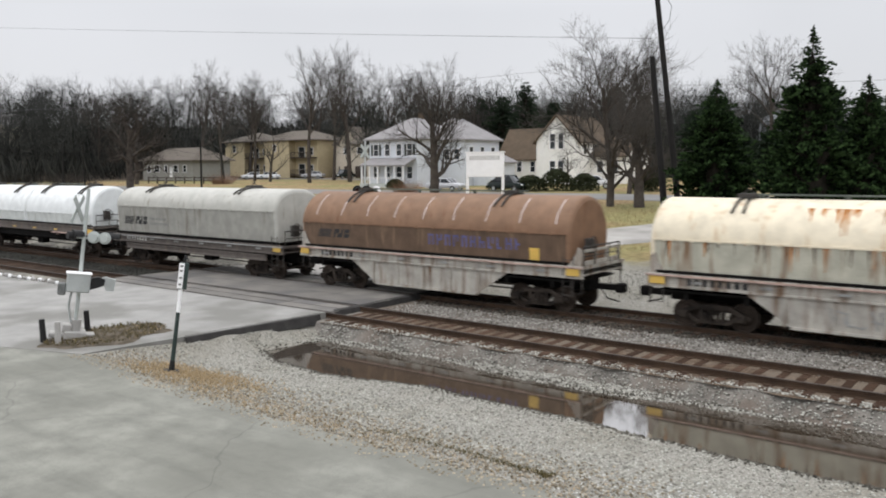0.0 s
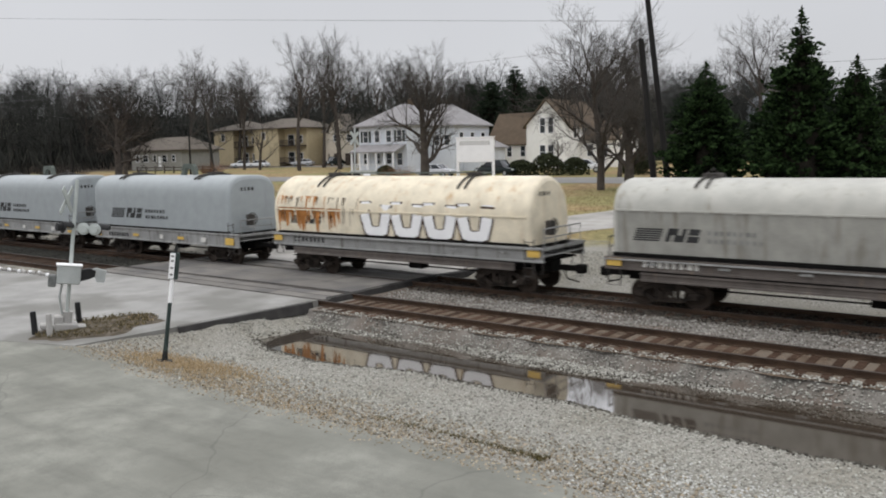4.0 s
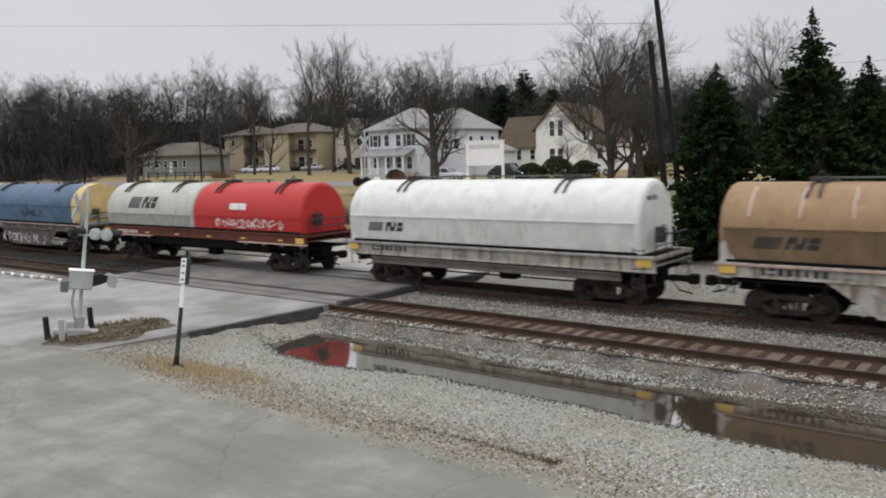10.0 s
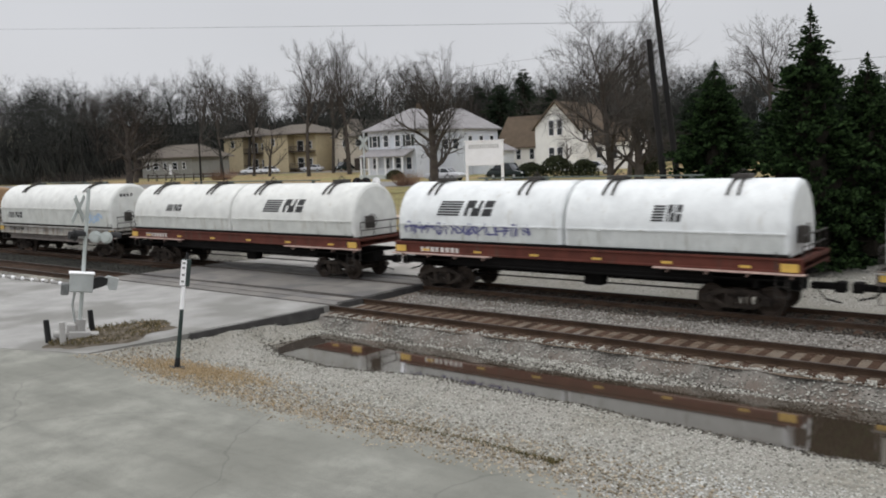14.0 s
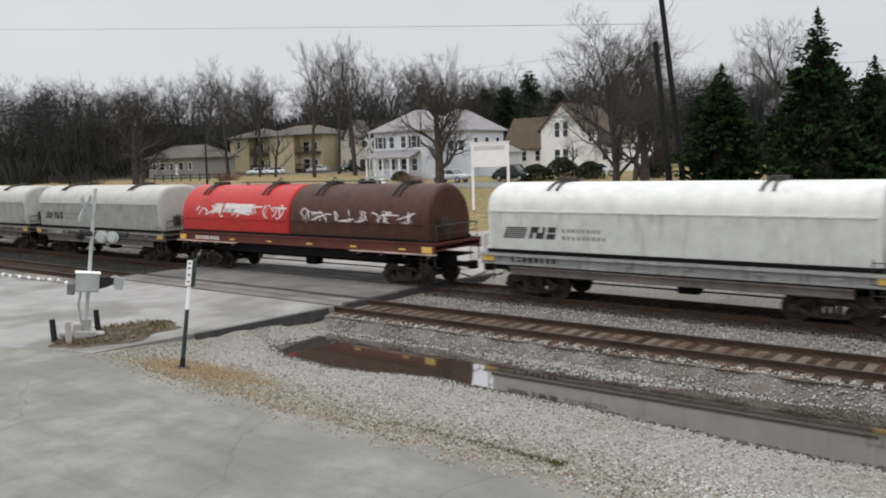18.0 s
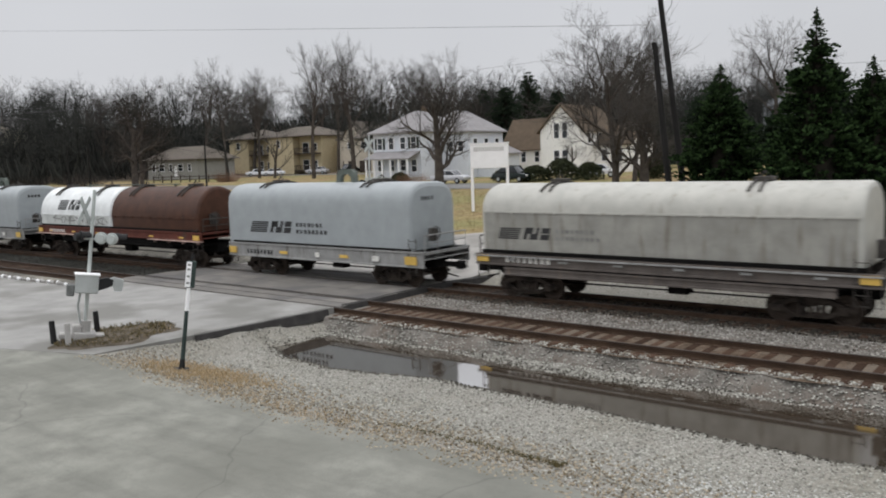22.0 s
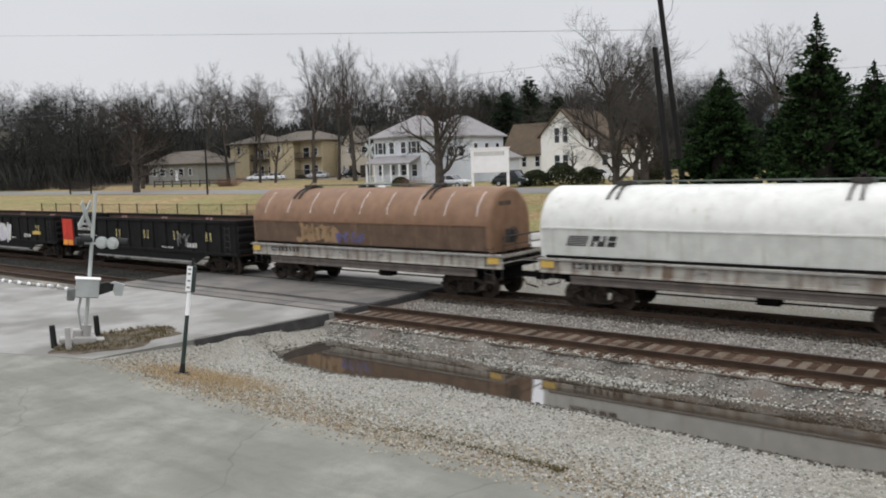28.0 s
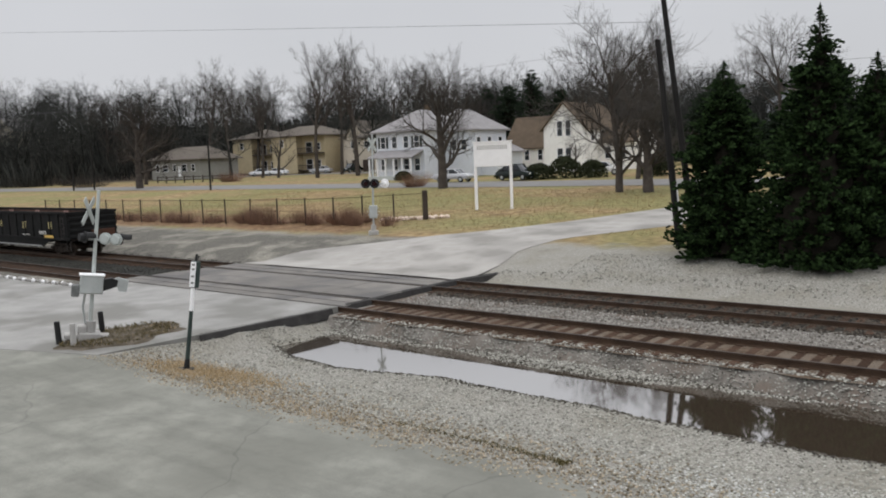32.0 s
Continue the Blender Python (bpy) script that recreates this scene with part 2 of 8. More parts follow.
M_TWIG = paint("brown_grey_twigs", (0.075, 0.069, 0.062), 0.95, var=0.3, bump=0, spec=0.1)
M_DARKTWIG = paint("dark_brown_twigs", (0.036, 0.031, 0.027), 0.95, var=0.3, bump=0, spec=0.1)
M_FARWOOD = island_paint("far_bare_wood", (0.013, 0.0145, 0.013), (0.068, 0.069, 0.062))
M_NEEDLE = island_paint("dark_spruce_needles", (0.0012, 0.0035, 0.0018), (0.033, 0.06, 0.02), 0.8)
M_PINE = island_paint("far_evergreen_needles", (0.012, 0.02, 0.013), (0.035, 0.048, 0.028), 0.9)
M_BRUSH = island_paint("red_brown_brush_stems", (0.10, 0.06, 0.045), (0.34, 0.215, 0.15))
M_DRYGRASS = island_paint("dry_orange_grass", (0.26, 0.185, 0.10), (0.50, 0.39, 0.24))
M_LAWN = island_paint("short_tan_grass", (0.16, 0.115, 0.055), (0.38, 0.29, 0.155))
M_WEED = island_paint("brown_green_weeds", (0.05, 0.045, 0.02), (0.16, 0.13, 0.06))
M_SHRUB = island_paint("dark_shrub_leaves", (0.022, 0.03, 0.016), (0.06, 0.065, 0.035))
M_ROCK = island_paint("orange_pink_rubble", (0.36, 0.24, 0.18), (0.70, 0.58, 0.48))
M_SIDING = paint("white_house_siding", (0.62, 0.645, 0.68), 0.6, var=0.05, fine=12, bump=0.05)
M_SIDECREAM = paint("warm_white_house_siding", (0.80, 0.79, 0.75), 0.6, var=0.05, fine=12)
M_TANWALL = paint("tan_apartment_siding", (0.50, 0.42, 0.27), 0.75, var=0.1)
M_BEIGE = paint("beige_townhouse_siding", (0.50, 0.45, 0.37), 0.75, var=0.1)
M_ROOFGREY = paint("grey_shingle_roof", (0.25, 0.24, 0.24), 0.9, var=0.14, scale=1.2, fine=8)
M_ROOFBROWN = paint("brown_shingle_roof", (0.098, 0.073, 0.05), 0.9, var=0.16, scale=1.2, fine=8)
M_ROOFTAUPE = paint("taupe_shingle_roof", (0.125, 0.108, 0.09), 0.9, var=0.14, scale=1.2, fine=8)
M_TRIM = paint("white_trim", (0.80, 0.80, 0.80), 0.5, var=0.04)
M_DARKGREEN = paint("dark_green_shutter", (0.025, 0.035, 0.03), 0.6, var=0.2)
M_DARKBROWN = paint("dark_brown_balcony_wood", (0.05, 0.038, 0.03), 0.8, var=0.25)
M_CARSILVER = paint("silver_car_paint", (0.50, 0.50, 0.51), 0.3, metal=0.5, var=0.05)
M_CARWHITE = paint("white_car_paint", (0.78, 0.79, 0.80), 0.3, var=0.05)
M_CARDARK = paint("dark_green_car_paint", (0.015, 0.022, 0.02), 0.25, var=0.1)
M_TYRE = paint("black_rubber", (0.018, 0.018, 0.018), 0.9, var=0.2)
M_REFLECT = paint("pale_yellow_reflective_strip", (0.74, 0.64, 0.30), 0.5, var=0.2)
M_ARCH = paint("grey_green_lifting_steel", (0.10, 0.115, 0.10), 0.7, var=0.3)
M_PALEBLUE = paint("pale_blue_spray_paint", (0.36, 0.48, 0.62), 0.6, var=0.3)
M_RUSTORANGE = paint("orange_rust_stain", (0.40, 0.17, 0.05), 0.8, var=0.4)
M_RANCH = paint("grey_ranch_siding", (0.27, 0.265, 0.24), 0.75, var=0.12)
M_SKIRT = paint("grey_green_rusted_skirt", (0.42, 0.41, 0.335), 0.65, var=0.22, streak=(0.16, 0.075, 0.03), amount=0.75)
M_PANELORANGE = paint("orange_reflective_panel", (0.75, 0.30, 0.05), 0.5, var=0.2)
M_DIRTBROWN = paint("dark_brown_runs", (0.06, 0.036, 0.022), 0.85, var=0.35)
M_BOARD = paint("pale_rusty_running_board", (0.40, 0.29, 0.25), 0.8, var=0.3, streak=(0.16, 0.09, 0.06), amount=0.5)
M_RUSTPINK = paint("pinkish_primer_steel", (0.36, 0.22, 0.19), 0.75, var=0.3)
M_CROWNSHADE = paint("dead_inner_spruce_wood", (0.018, 0.016, 0.012), 0.95, var=0.5, fine=9, bump=1.0, spec=0.1)
M_WIRE = paint("dark_cable", (0.16, 0.16, 0.17), 0.7, var=0.1)


def glassy(name, colour, rough):
    m = bpy.data.materials.new(name)
    m.use_nodes = True
    b = m.node_tree.nodes["Principled BSDF"]
    b.inputs["Base Color"].default_value = (*colour, 1)
    b.inputs["Roughness"].default_value = rough
    b.inputs["Specular IOR Level"].default_value = 0.6
    return m


M_PANE = glassy("dark_window_glass", (0.02, 0.024, 0.028), 0.08)


def water_material():
    m = bpy.data.materials.new("still_muddy_water")
    m.use_nodes = True
    n, l = m.node_tree.nodes, m.node_tree.links
    b = n["Principled BSDF"]
    b.inputs["Base Color"].default_value = (0.045, 0.034, 0.024, 1)
    b.inputs["Roughness"].default_value, b.inputs["IOR"].default_value = 0.05, 1.33
    b.inputs["Specular IOR Level"].default_value = 0.5
    b.inputs["Coat Weight"].default_value, b.inputs["Coat Roughness"].default_value = 1.0, 0.035
    b.inputs["Coat IOR"].default_value = 2.05
    t, bp = n.new("ShaderNodeTexNoise"), n.new("ShaderNodeBump")
    t.inputs["Scale"].default_value = 1.2
    bp.inputs["Strength"].default_value, bp.inputs["Distance"].default_value = 0.04, 0.01
    l.new(t.outputs["Fac"], bp.inputs["Height"])
    l.new(bp.outputs[0], b.inputs["Normal"])
    return m


M_WATER = water_material()


def ground_material():
    """Gravelly dirt along the railway, dry lawn beyond it, leaf litter on the wooded hill."""
    m = bpy.data.materials.new("gravel_dry_lawn_and_leaf_litter")
    m.use_nodes = True
    n, l = m.node_tree.nodes, m.node_tree.links
    b = n["Principled BSDF"]
    b.inputs["Roughness"].default_value, b.inputs["Specular IOR Level"].default_value = 0.95, 0.15
    tc = n.new("ShaderNodeTexCoord")
    sep = n.new("ShaderNodeSeparateXYZ")
    l.new(tc.outputs["Object"], sep.inputs[0])

    def nz(sc, det=5.0):
        t = n.new("ShaderNodeTexNoise")
        t.inputs["Scale"].default_value, t.inputs["Detail"].default_value = sc, det
        l.new(tc.outputs["Object"], t.inputs["Vector"])
        return t.outputs["Fac"]

    def ramp(src, stops):
        r = n.new("ShaderNodeValToRGB")
        e = r.color_ramp.elements
        e[0].position, e[1].position = stops[0][0], stops[-1][0]
        e[0].color, e[1].color = (*stops[0][1], 1), (*stops[-1][1], 1)
        for p, c in stops[1:-1]:
            e.new(p).color = (*c, 1)
        l.new(src, r.inputs[0])
        return r.outputs[0]

    def mix(a, c, fac):
        x = n.new("ShaderNodeMix")
        x.data_type = "RGBA"
        l.new(fac, x.inputs[0])
        l.new(a, x.inputs[6])
        l.new(c, x.inputs[7])
        return x.outputs[2]

    def wobble(src, amp, sc):
        x = n.new("ShaderNodeMath")
        x.operation = "MULTIPLY_ADD"
        l.new(nz(sc), x.inputs[0])
        x.inputs[1].default_value = amp
        l.new(src, x.inputs[2])
        return x.outputs[0]

    def step(src, a, c):
        r = n.new("ShaderNodeMapRange")
        r.inputs["From Min"].default_value, r.inputs["From Max"].default_value = a, c
        l.new(src, r.inputs["Value"])
        return r.outputs[0]

    gravel = ramp(nz(26, 3), [(0.3, (0.16, 0.145, 0.122)), (0.5, (0.26, 0.25, 0.22)), (0.7, (0.42, 0.41, 0.37))])
    dusty = ramp(nz(9, 4), [(0.3, (0.17, 0.16, 0.13)), (0.7, (0.30, 0.285, 0.245))])
    gravel = mix(gravel, dusty, step(nz(0.55), 0.45, 0.65))
    grass = ramp(nz(1.5, 6), [(0.3, (0.15, 0.10, 0.055)), (0.5, (0.26, 0.185, 0.095)), (0.7, (0.37, 0.285, 0.155))])
    green = ramp(nz(2.5, 6), [(0.3, (0.13, 0.122, 0.05)), (0.7, (0.29, 0.255, 0.115))])
    grass = mix(grass, green, step(nz(0.12, 3), 0.40, 0.56))
    litter = ramp(nz(0.8, 6), [(0.3, (0.045, 0.035, 0.027)), (0.7, (0.10, 0.08, 0.06))])
    col = mix(gravel, grass, step(wobble(sep.outputs["Y"], 3.0, 0.8), 35.6, 37.2))
    col = mix(col, litter, step(wobble(sep.outputs["Y"], 16.0, 0.05), 129.0, 139.0))
    west = n.new("ShaderNodeMath")
    west.operation = "MULTIPLY_ADD"
    l.new(sep.outputs["Y"], west.inputs[0])
    west.inputs[1].default_value = 1.6
    flip = n.new("ShaderNodeMath")
    flip.operation = "MULTIPLY"
    flip.inputs[1].default_value = -1.0
    l.new(sep.outputs["X"], flip.inputs[0])
    l.new(flip.outputs[0], west.inputs[2])
    col = mix(col, litter, step(wobble(west.outputs[0], 24.0, 0.06), 300.0, 322.0))
    # brown bramble litter and dead grass along the fence
    bramble = ramp(nz(3.2, 6), [(0.3, (0.10, 0.062, 0.036)), (0.55, (0.20, 0.125, 0.07)), (0.75, (0.31, 0.22, 0.125))])
    fenced = n.new("ShaderNodeMath")
    fenced.operation = "MULTIPLY"
    l.new(step(wobble(flip.outputs[0], 4.0, 0.3), 35.0, 38.5), fenced.inputs[0])
    l.new(step(wobble(sep.outputs["Y"], 5.0, 0.35), 47.0, 42.5), fenced.inputs[1])
    kept = n.new("ShaderNodeMath")
    kept.operation = "MULTIPLY"
    l.new(fenced.outputs[0], kept.inputs[0])
    l.new(step(wobble(sep.outputs["Y"], 2.5, 0.6), 36.2, 37.4), kept.inputs[1])
    col = mix(col, bramble, kept.outputs[0])
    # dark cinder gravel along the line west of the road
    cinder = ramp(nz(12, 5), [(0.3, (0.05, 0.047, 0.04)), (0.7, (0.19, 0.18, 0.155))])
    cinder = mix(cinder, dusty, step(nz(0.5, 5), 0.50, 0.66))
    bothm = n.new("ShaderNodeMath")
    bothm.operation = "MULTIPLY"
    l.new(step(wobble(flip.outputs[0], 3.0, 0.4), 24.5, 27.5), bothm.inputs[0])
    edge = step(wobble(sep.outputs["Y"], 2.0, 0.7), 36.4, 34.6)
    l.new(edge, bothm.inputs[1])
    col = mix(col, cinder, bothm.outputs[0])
    l.new(col, b.inputs["Base Color"])
    bp = n.new("ShaderNodeBump")
    bp.inputs["Strength"].default_value, bp.inputs["Distance"].default_value = 0.8, 0.04
    l.new(nz(22, 4), bp.inputs["Height"])
    l.new(bp.outputs[0], b.inputs["Normal"])
    return m


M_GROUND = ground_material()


def lot_material():
    """Old asphalt: broad stains, tyre-polished bands, fine grit and a net of thin cracks."""
    m = M_ASPHALT
    n, l = m.node_tree.nodes, m.node_tree.links
    b = n["Principled BSDF"]
    src = b.inputs["Base Color"].links[0].from_socket
    tc = n.new("ShaderNodeTexCoord")
    warp, add = n.new("ShaderNodeTexNoise"), n.new("ShaderNodeVectorMath")
    warp.inputs["Scale"].default_value = 0.7
    l.new(tc.outputs["Object"], warp.inputs["Vector"])
    l.new(tc.outputs["Object"], add.inputs[0])
    l.new(warp.outputs["Color"], add.inputs[1])
    vor = n.new("ShaderNodeTexVoronoi")
    vor.feature = "DISTANCE_TO_EDGE"
    vor.inputs["Scale"].default_value = 0.2
    l.new(add.outputs[0], vor.inputs["Vector"])
    line = n.new("ShaderNodeMapRange")
    line.inputs["From Min"].default_value, line.inputs["From Max"].default_value = 0.0, 0.006
    line.inputs["To Min"].default_value, line.inputs["To Max"].default_value = 0.28, 0.0
    l.new(vor.outputs["Distance"], line.inputs["Value"])
    band = n.new("ShaderNodeTexNoise")
    band.inputs["Scale"].default_value, band.inputs["Detail"].default_value, band.inputs["Roughness"].default_value = 1.0, 7.0, 0.66
    mp = n.new("ShaderNodeMapping")
    mp.inputs["Rotation"].default_value = (0, 0, radians(-35))
    mp.inputs["Scale"].default_value = (0.25, 1.7, 1)
    l.new(tc.outputs["Object"], mp.inputs["Vector"])
    l.new(mp.outputs[0], band.inputs["Vector"])
    bm_ = n.new("ShaderNodeMapRange")
    bm_.inputs["From Min"].default_value, bm_.inputs["From Max"].default_value = 0.46, 0.68
    bm_.inputs["To Max"].default_value = 0.26
    l.new(band.outputs["Fac"], bm_.inputs["Value"])
    col = src
    spot = n.new("ShaderNodeTexNoise")
    spot.inputs["Scale"].default_value, spot.inputs["Detail"].default_value, spot.inputs["Roughness"].default_value = 3.2, 8.0, 0.74
    l.new(add.outputs[0], spot.inputs["Vector"])
    mottle = n.new("ShaderNodeMapRange")
    mottle.inputs["From Min"].default_value, mottle.inputs["From Max"].default_value = 0.47, 0.66
    mottle.inputs["To Max"].default_value = 0.26
    l.new(spot.outputs["Fac"], mottle.inputs["Value"])
    for fac, c in ((mottle.outputs[0], (0.115, 0.113, 0.097)), (bm_.outputs[0], (0.078, 0.08, 0.07)), (line.outputs[0], (0.06, 0.058, 0.055))):
        x = n.new("ShaderNodeMix")
        x.data_type = "RGBA"
        l.new(fac, x.inputs[0])
        l.new(col, x.inputs[6])
        x.inputs[7].default_value = (*c, 1)
        col = x.outputs[2]
    l.new(col, b.inputs["Base Color"])


lot_material()


# ---- mesh helpers ----
def mesh_of(bm, smooth=0.0):
    me = bpy.data.meshes.new("mesh")
    bm.normal_update()
    bm.to_mesh(me)
    bm.free()
    if smooth:
        for p in me.polygons:
            p.use_smooth = True
        me.set_sharp_from_angle(angle=radians(smooth))
    me.materials.append(None)
    return me


def dress(ob, material):
    ob.material_slots[0].link = "OBJECT"
    ob.material_slots[0].material = material
    return ob


def part(name, bm, material, parent, label="", smooth=0.0):
    """One mesh object under a thing or a part (or alone, when parent is None)."""
    me = bm if isinstance(bm, bpy.types.Mesh) else mesh_of(bm, smooth)
    ob = dress(new(name, me), material)
    if parent is not None:
        ob.parent = parent
    if label:
        ob["label"] = label
    return ob


CACHE = {}


def shared(key, build, smooth=0.0):
    if key not in CACHE:
        bm = bmesh.new()
        build(bm)
        CACHE[key] = mesh_of(bm, smooth)
    return CACHE[key]


def box(bm, x0, x1, y0, y1, z0, z1):
    v = [bm.verts.new(c) for c in ((x0, y0, z0), (x1, y0, z0), (x1, y1, z0), (x0, y1, z0), (x0, y0, z1), (x1, y0, z1), (x1, y1, z1), (x0, y1, z1))]
    for f in ((3, 2, 1, 0), (4, 5, 6, 7), (0, 1, 5, 4), (1, 2, 6, 5), (2, 3, 7, 6), (3, 0, 4, 7)):
        bm.faces.new([v[i] for i in f])
    return v


def rbox(bm, x0, x1, y0, y1, z0, z1, r=0.02):
    """A box with chamfered edges."""
    v = box(bm, x0, x1, y0, y1, z0, z1)
    es = {e for q in v for e in q.link_edges}
    bmesh.ops.bevel(bm, geom=list(es), offset=r, segments=1, affect="EDGES", profile=0.5)


def tube(bm, pts, r, n=6, r1=None):
    """A round bar along a line of points."""
    rings = []
    pts = [Vector(p) for p in pts]
    for i, p in enumerate(pts):
        d = (pts[min(i + 1, len(pts) - 1)] - pts[max(i - 1, 0)]).normalized()
        u = d.orthogonal().normalized()
        w = d.cross(u)
        k = r if r1 is None else r + (r1 - r) * i / (len(pts) - 1)
        rings.append([bm.verts.new(p + (u * math.cos(a) + w * math.sin(a)) * k) for a in (2 * math.pi * j / n for j in range(n))])
    for a, b in zip(rings, rings[1:]):
        for j in range(n):
            bm.faces.new((a[j], a[(j + 1) % n], b[(j + 1) % n], b[j]))
    bm.faces.new(rings[0][::-1])
    bm.faces.new(rings[-1])


def extrude_x(bm, prof, stations, ends=True):
    """A closed (y, z) outline swept along x. Stations: (x, inset scale, z of the scale's centre)."""
    rings = []
    for x, k, zc in stations:
        rings.append([bm.verts.new((x, y * k, zc + (z - zc) * k)) for y, z in prof])
    n = len(prof)
    for a, b in zip(rings, rings[1:]):
        for j in range(n):
            bm.faces.new((a[j], b[j], b[(j + 1) % n], a[(j + 1) % n]))
    if ends:
        bm.faces.new(rings[0])
        bm.faces.new(rings[-1][::-1])


def plate_xz(bm, pts, y0, y1):
    """An (x, z) outline with thickness in y."""
    a = [bm.verts.new((x, y0, z)) for x, z in pts]
    b = [bm.verts.new((x, y1, z)) for x, z in pts]
    n = len(pts)
    bm.faces.new(a)
    bm.faces.new(b[::-1])
    for j in range(n):
        bm.faces.new((a[j], b[j], b[(j + 1) % n], a[(j + 1) % n]))


def plate_yz(bm, pts, x0, x1):
    a = [bm.verts.new((x0, y, z)) for y, z in pts]
    b = [bm.verts.new((x1, y, z)) for y, z in pts]
    n = len(pts)
    bm.faces.new(a)
    bm.faces.new(b[::-1])
    for j in range(n):
        bm.faces.new((a[j], b[j], b[(j + 1) % n], a[(j + 1) % n]))


def lathe_y(bm, prof, n=20):
    """(y, radius) outline turned about the y axis."""
    rings = [[bm.verts.new((r * math.cos(a), y, r * math.sin(a))) for a in (2 * math.pi * j / n for j in range(n))] for y, r in prof]
    for a, b in zip(rings, rings[1:]):
        for j in range(n):
            bm.faces.new((a[j], a[(j + 1) % n], b[(j + 1) % n], b[j]))
    bm.faces.new(rings[0])
    bm.faces.new(rings[-1][::-1])


def thing(name, m, label, category, group="", kind=""):
    ob = new(name)
    ob.matrix_world = m
    return tagged(ob, label, category, group, kind)


def sheet(name, verts, faces, material, label, category, kind="structure", smooth=True):
    me = bpy.data.meshes.new(name)
    me.from_pydata(verts, [], faces)
    if smooth:
        me.polygons.foreach_set("use_smooth", [True] * len(me.polygons))
    me.materials.append(material)
    me.update()
    return tagged(new(name, me), label, category, kind=kind)


# ---- ground, railway and roads ----
TRACK_Y = (20.69, 25.70)
RISE_Y = [-900, 28.3, 32.3, 35.9, 47.9, 62.3, 76.6, 89.8, 113.8, 131.7, 900]
RISE_Z = [0, 0, 0.42, 0.72, 1.25, 1.9, 2.4, 2.6, 2.8, 3.4, 5.0]


def ease(a, b, x):
    t = min(max((x - a) / (b - a), 0.0), 1.0)
    return t * t * (3 - 2 * t)


PUDDLE_FAR = [(-19.84, 16.55), (-19.41, 18.64), (-17.63, 18.65), (-14.86, 18.91), (-12.49, 18.43), (-10.62, 18.31), (-9.54, 18.15), (-7.14, 18.73), (-5.05, 18.79), (-3.22, 19.02), (2.25, 18.88), (7.22, 17.48)]
PUDDLE_NEAR = [(-19.82, 16.45), (-18.45, 15.78), (-16.24, 15.49), (-14.42, 15.86), (-13.1, 16.15), (-11.39, 16.05), (-10.05, 16.0), (-8.55, 16.0), (-7.1, 15.8), (-5.24, 15.67), (-3.37, 15.56), (-1.03, 15.81), (2.95, 16.06), (7.29, 17.22)]


def along(line, x):
    return float(np.interp(x, [p[0] for p in line], [p[1] for p in line]))


def land(x, y):
    """Height of the ground."""
    z = float(np.interp(y, RISE_Y, RISE_Z))
    d = math.hypot(x, y)
    if y > 84:
        z += 14.0 * ease(178, 310, d) + 10.0 * ease(300, 520, d)
        z += 0.8 * noise.noise(Vector((x * 0.03, y * 0.03, 0))) * ease(90, 144, y)
    if y < 30:
        z -= (0.27 + 0.385 * (1 - ease(19.2, 20.2, y))) * ease(10.6, 15.2, y) * (1 - ease(27.6, 29.5, y)) * (1.0 if y > 19.6 else ease(-21.4, -19.6, x))
        z += 0.02 * noise.noise(Vector((x * 0.9, y * 0.9, 3)))
        if PUDDLE_FAR[0][0] - 1.5 < x < PUDDLE_FAR[-1][0] + 1.5 and 13.6 < y < 20.5:
            out = max(along(PUDDLE_NEAR, x) - y, y - along(PUDDLE_FAR, x), PUDDLE_FAR[0][0] - x, x - PUDDLE_FAR[-1][0])
            z += (0.035 + 0.06 * min(max(out / 0.5, -1.3), 1.0)) * (1 - ease(0.55, 1.4, out))
    return z


def spaced(*runs):
    out = []
    for a, b, s in runs:
        k = max(1, round((b - a) / s))
        out += [a + (b - a) * i / k for i in range(k)]
    return out + [runs[-1][1]]


def build_ground():
    xs = spaced((-900, -330, 60), (-330, -110, 10), (-110, -46, 3), (-46, -20, 0.7), (-20, 6, 0.3), (6, 30, 2), (30, 150, 12), (150, 900, 75))
    ys = spaced((-900, -60, 84), (-60, 0, 6), (0, 9.5, 1), (9.5, 19, 0.28), (19, 38, 0.9), (38, 132, 3.5), (132, 340, 10), (340, 900, 60))
    nx = len(xs)
    verts = [(x, y, land(x, y)) for y in ys for x in xs]
    faces = [(j * nx + i, j * nx + i + 1, (j + 1) * nx + i + 1, (j + 1) * nx + i) for j in range(len(ys) - 1) for i in range(nx - 1)]
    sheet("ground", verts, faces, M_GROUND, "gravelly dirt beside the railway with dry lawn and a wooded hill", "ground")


build_ground()


def lot_edge(x):
    y = float(np.interp(x, [-65.51, -27.51, -25.36, -23.78, -20.73, -17.16, -12.03, -6.44, -4.14, -0.73, 4.26, 30.23], [3.59, 6.71, 10.18, 10.78, 11.5, 11.02, 10.72, 10.78, 10.18, 9.46, 8.86, 8.38]))
    return y + 0.16 * noise.noise(Vector((x * 1.3, 0, 0))) + 0.07 * noise.noise(Vector((x * 5, 2, 0)))


def build_lot():
    xs = spaced((-64, -31, 2), (-31, 5, 0.14), (5, 30, 1.5))
    rows = 14
    verts, faces = [], []
    for x in xs:
        top = lot_edge(x)
        for j in range(rows):
            k = j / (rows - 1)
            y = -30 + (top + 30) * (1 - (1 - k) ** 2.5)
            verts.append((x, y, land(x, y) + (0.02 if j < rows - 1 else -0.02)))
    for i in range(len(xs) - 1):
        for j in range(rows - 1):
            a = i * rows + j
            faces.append((a, a + rows, a + rows + 1, a + 1))
    sheet("parking_lot", verts, faces, M_ASPHALT, "worn pale grey asphalt lot with a ragged edge", "asphalt")


build_lot()


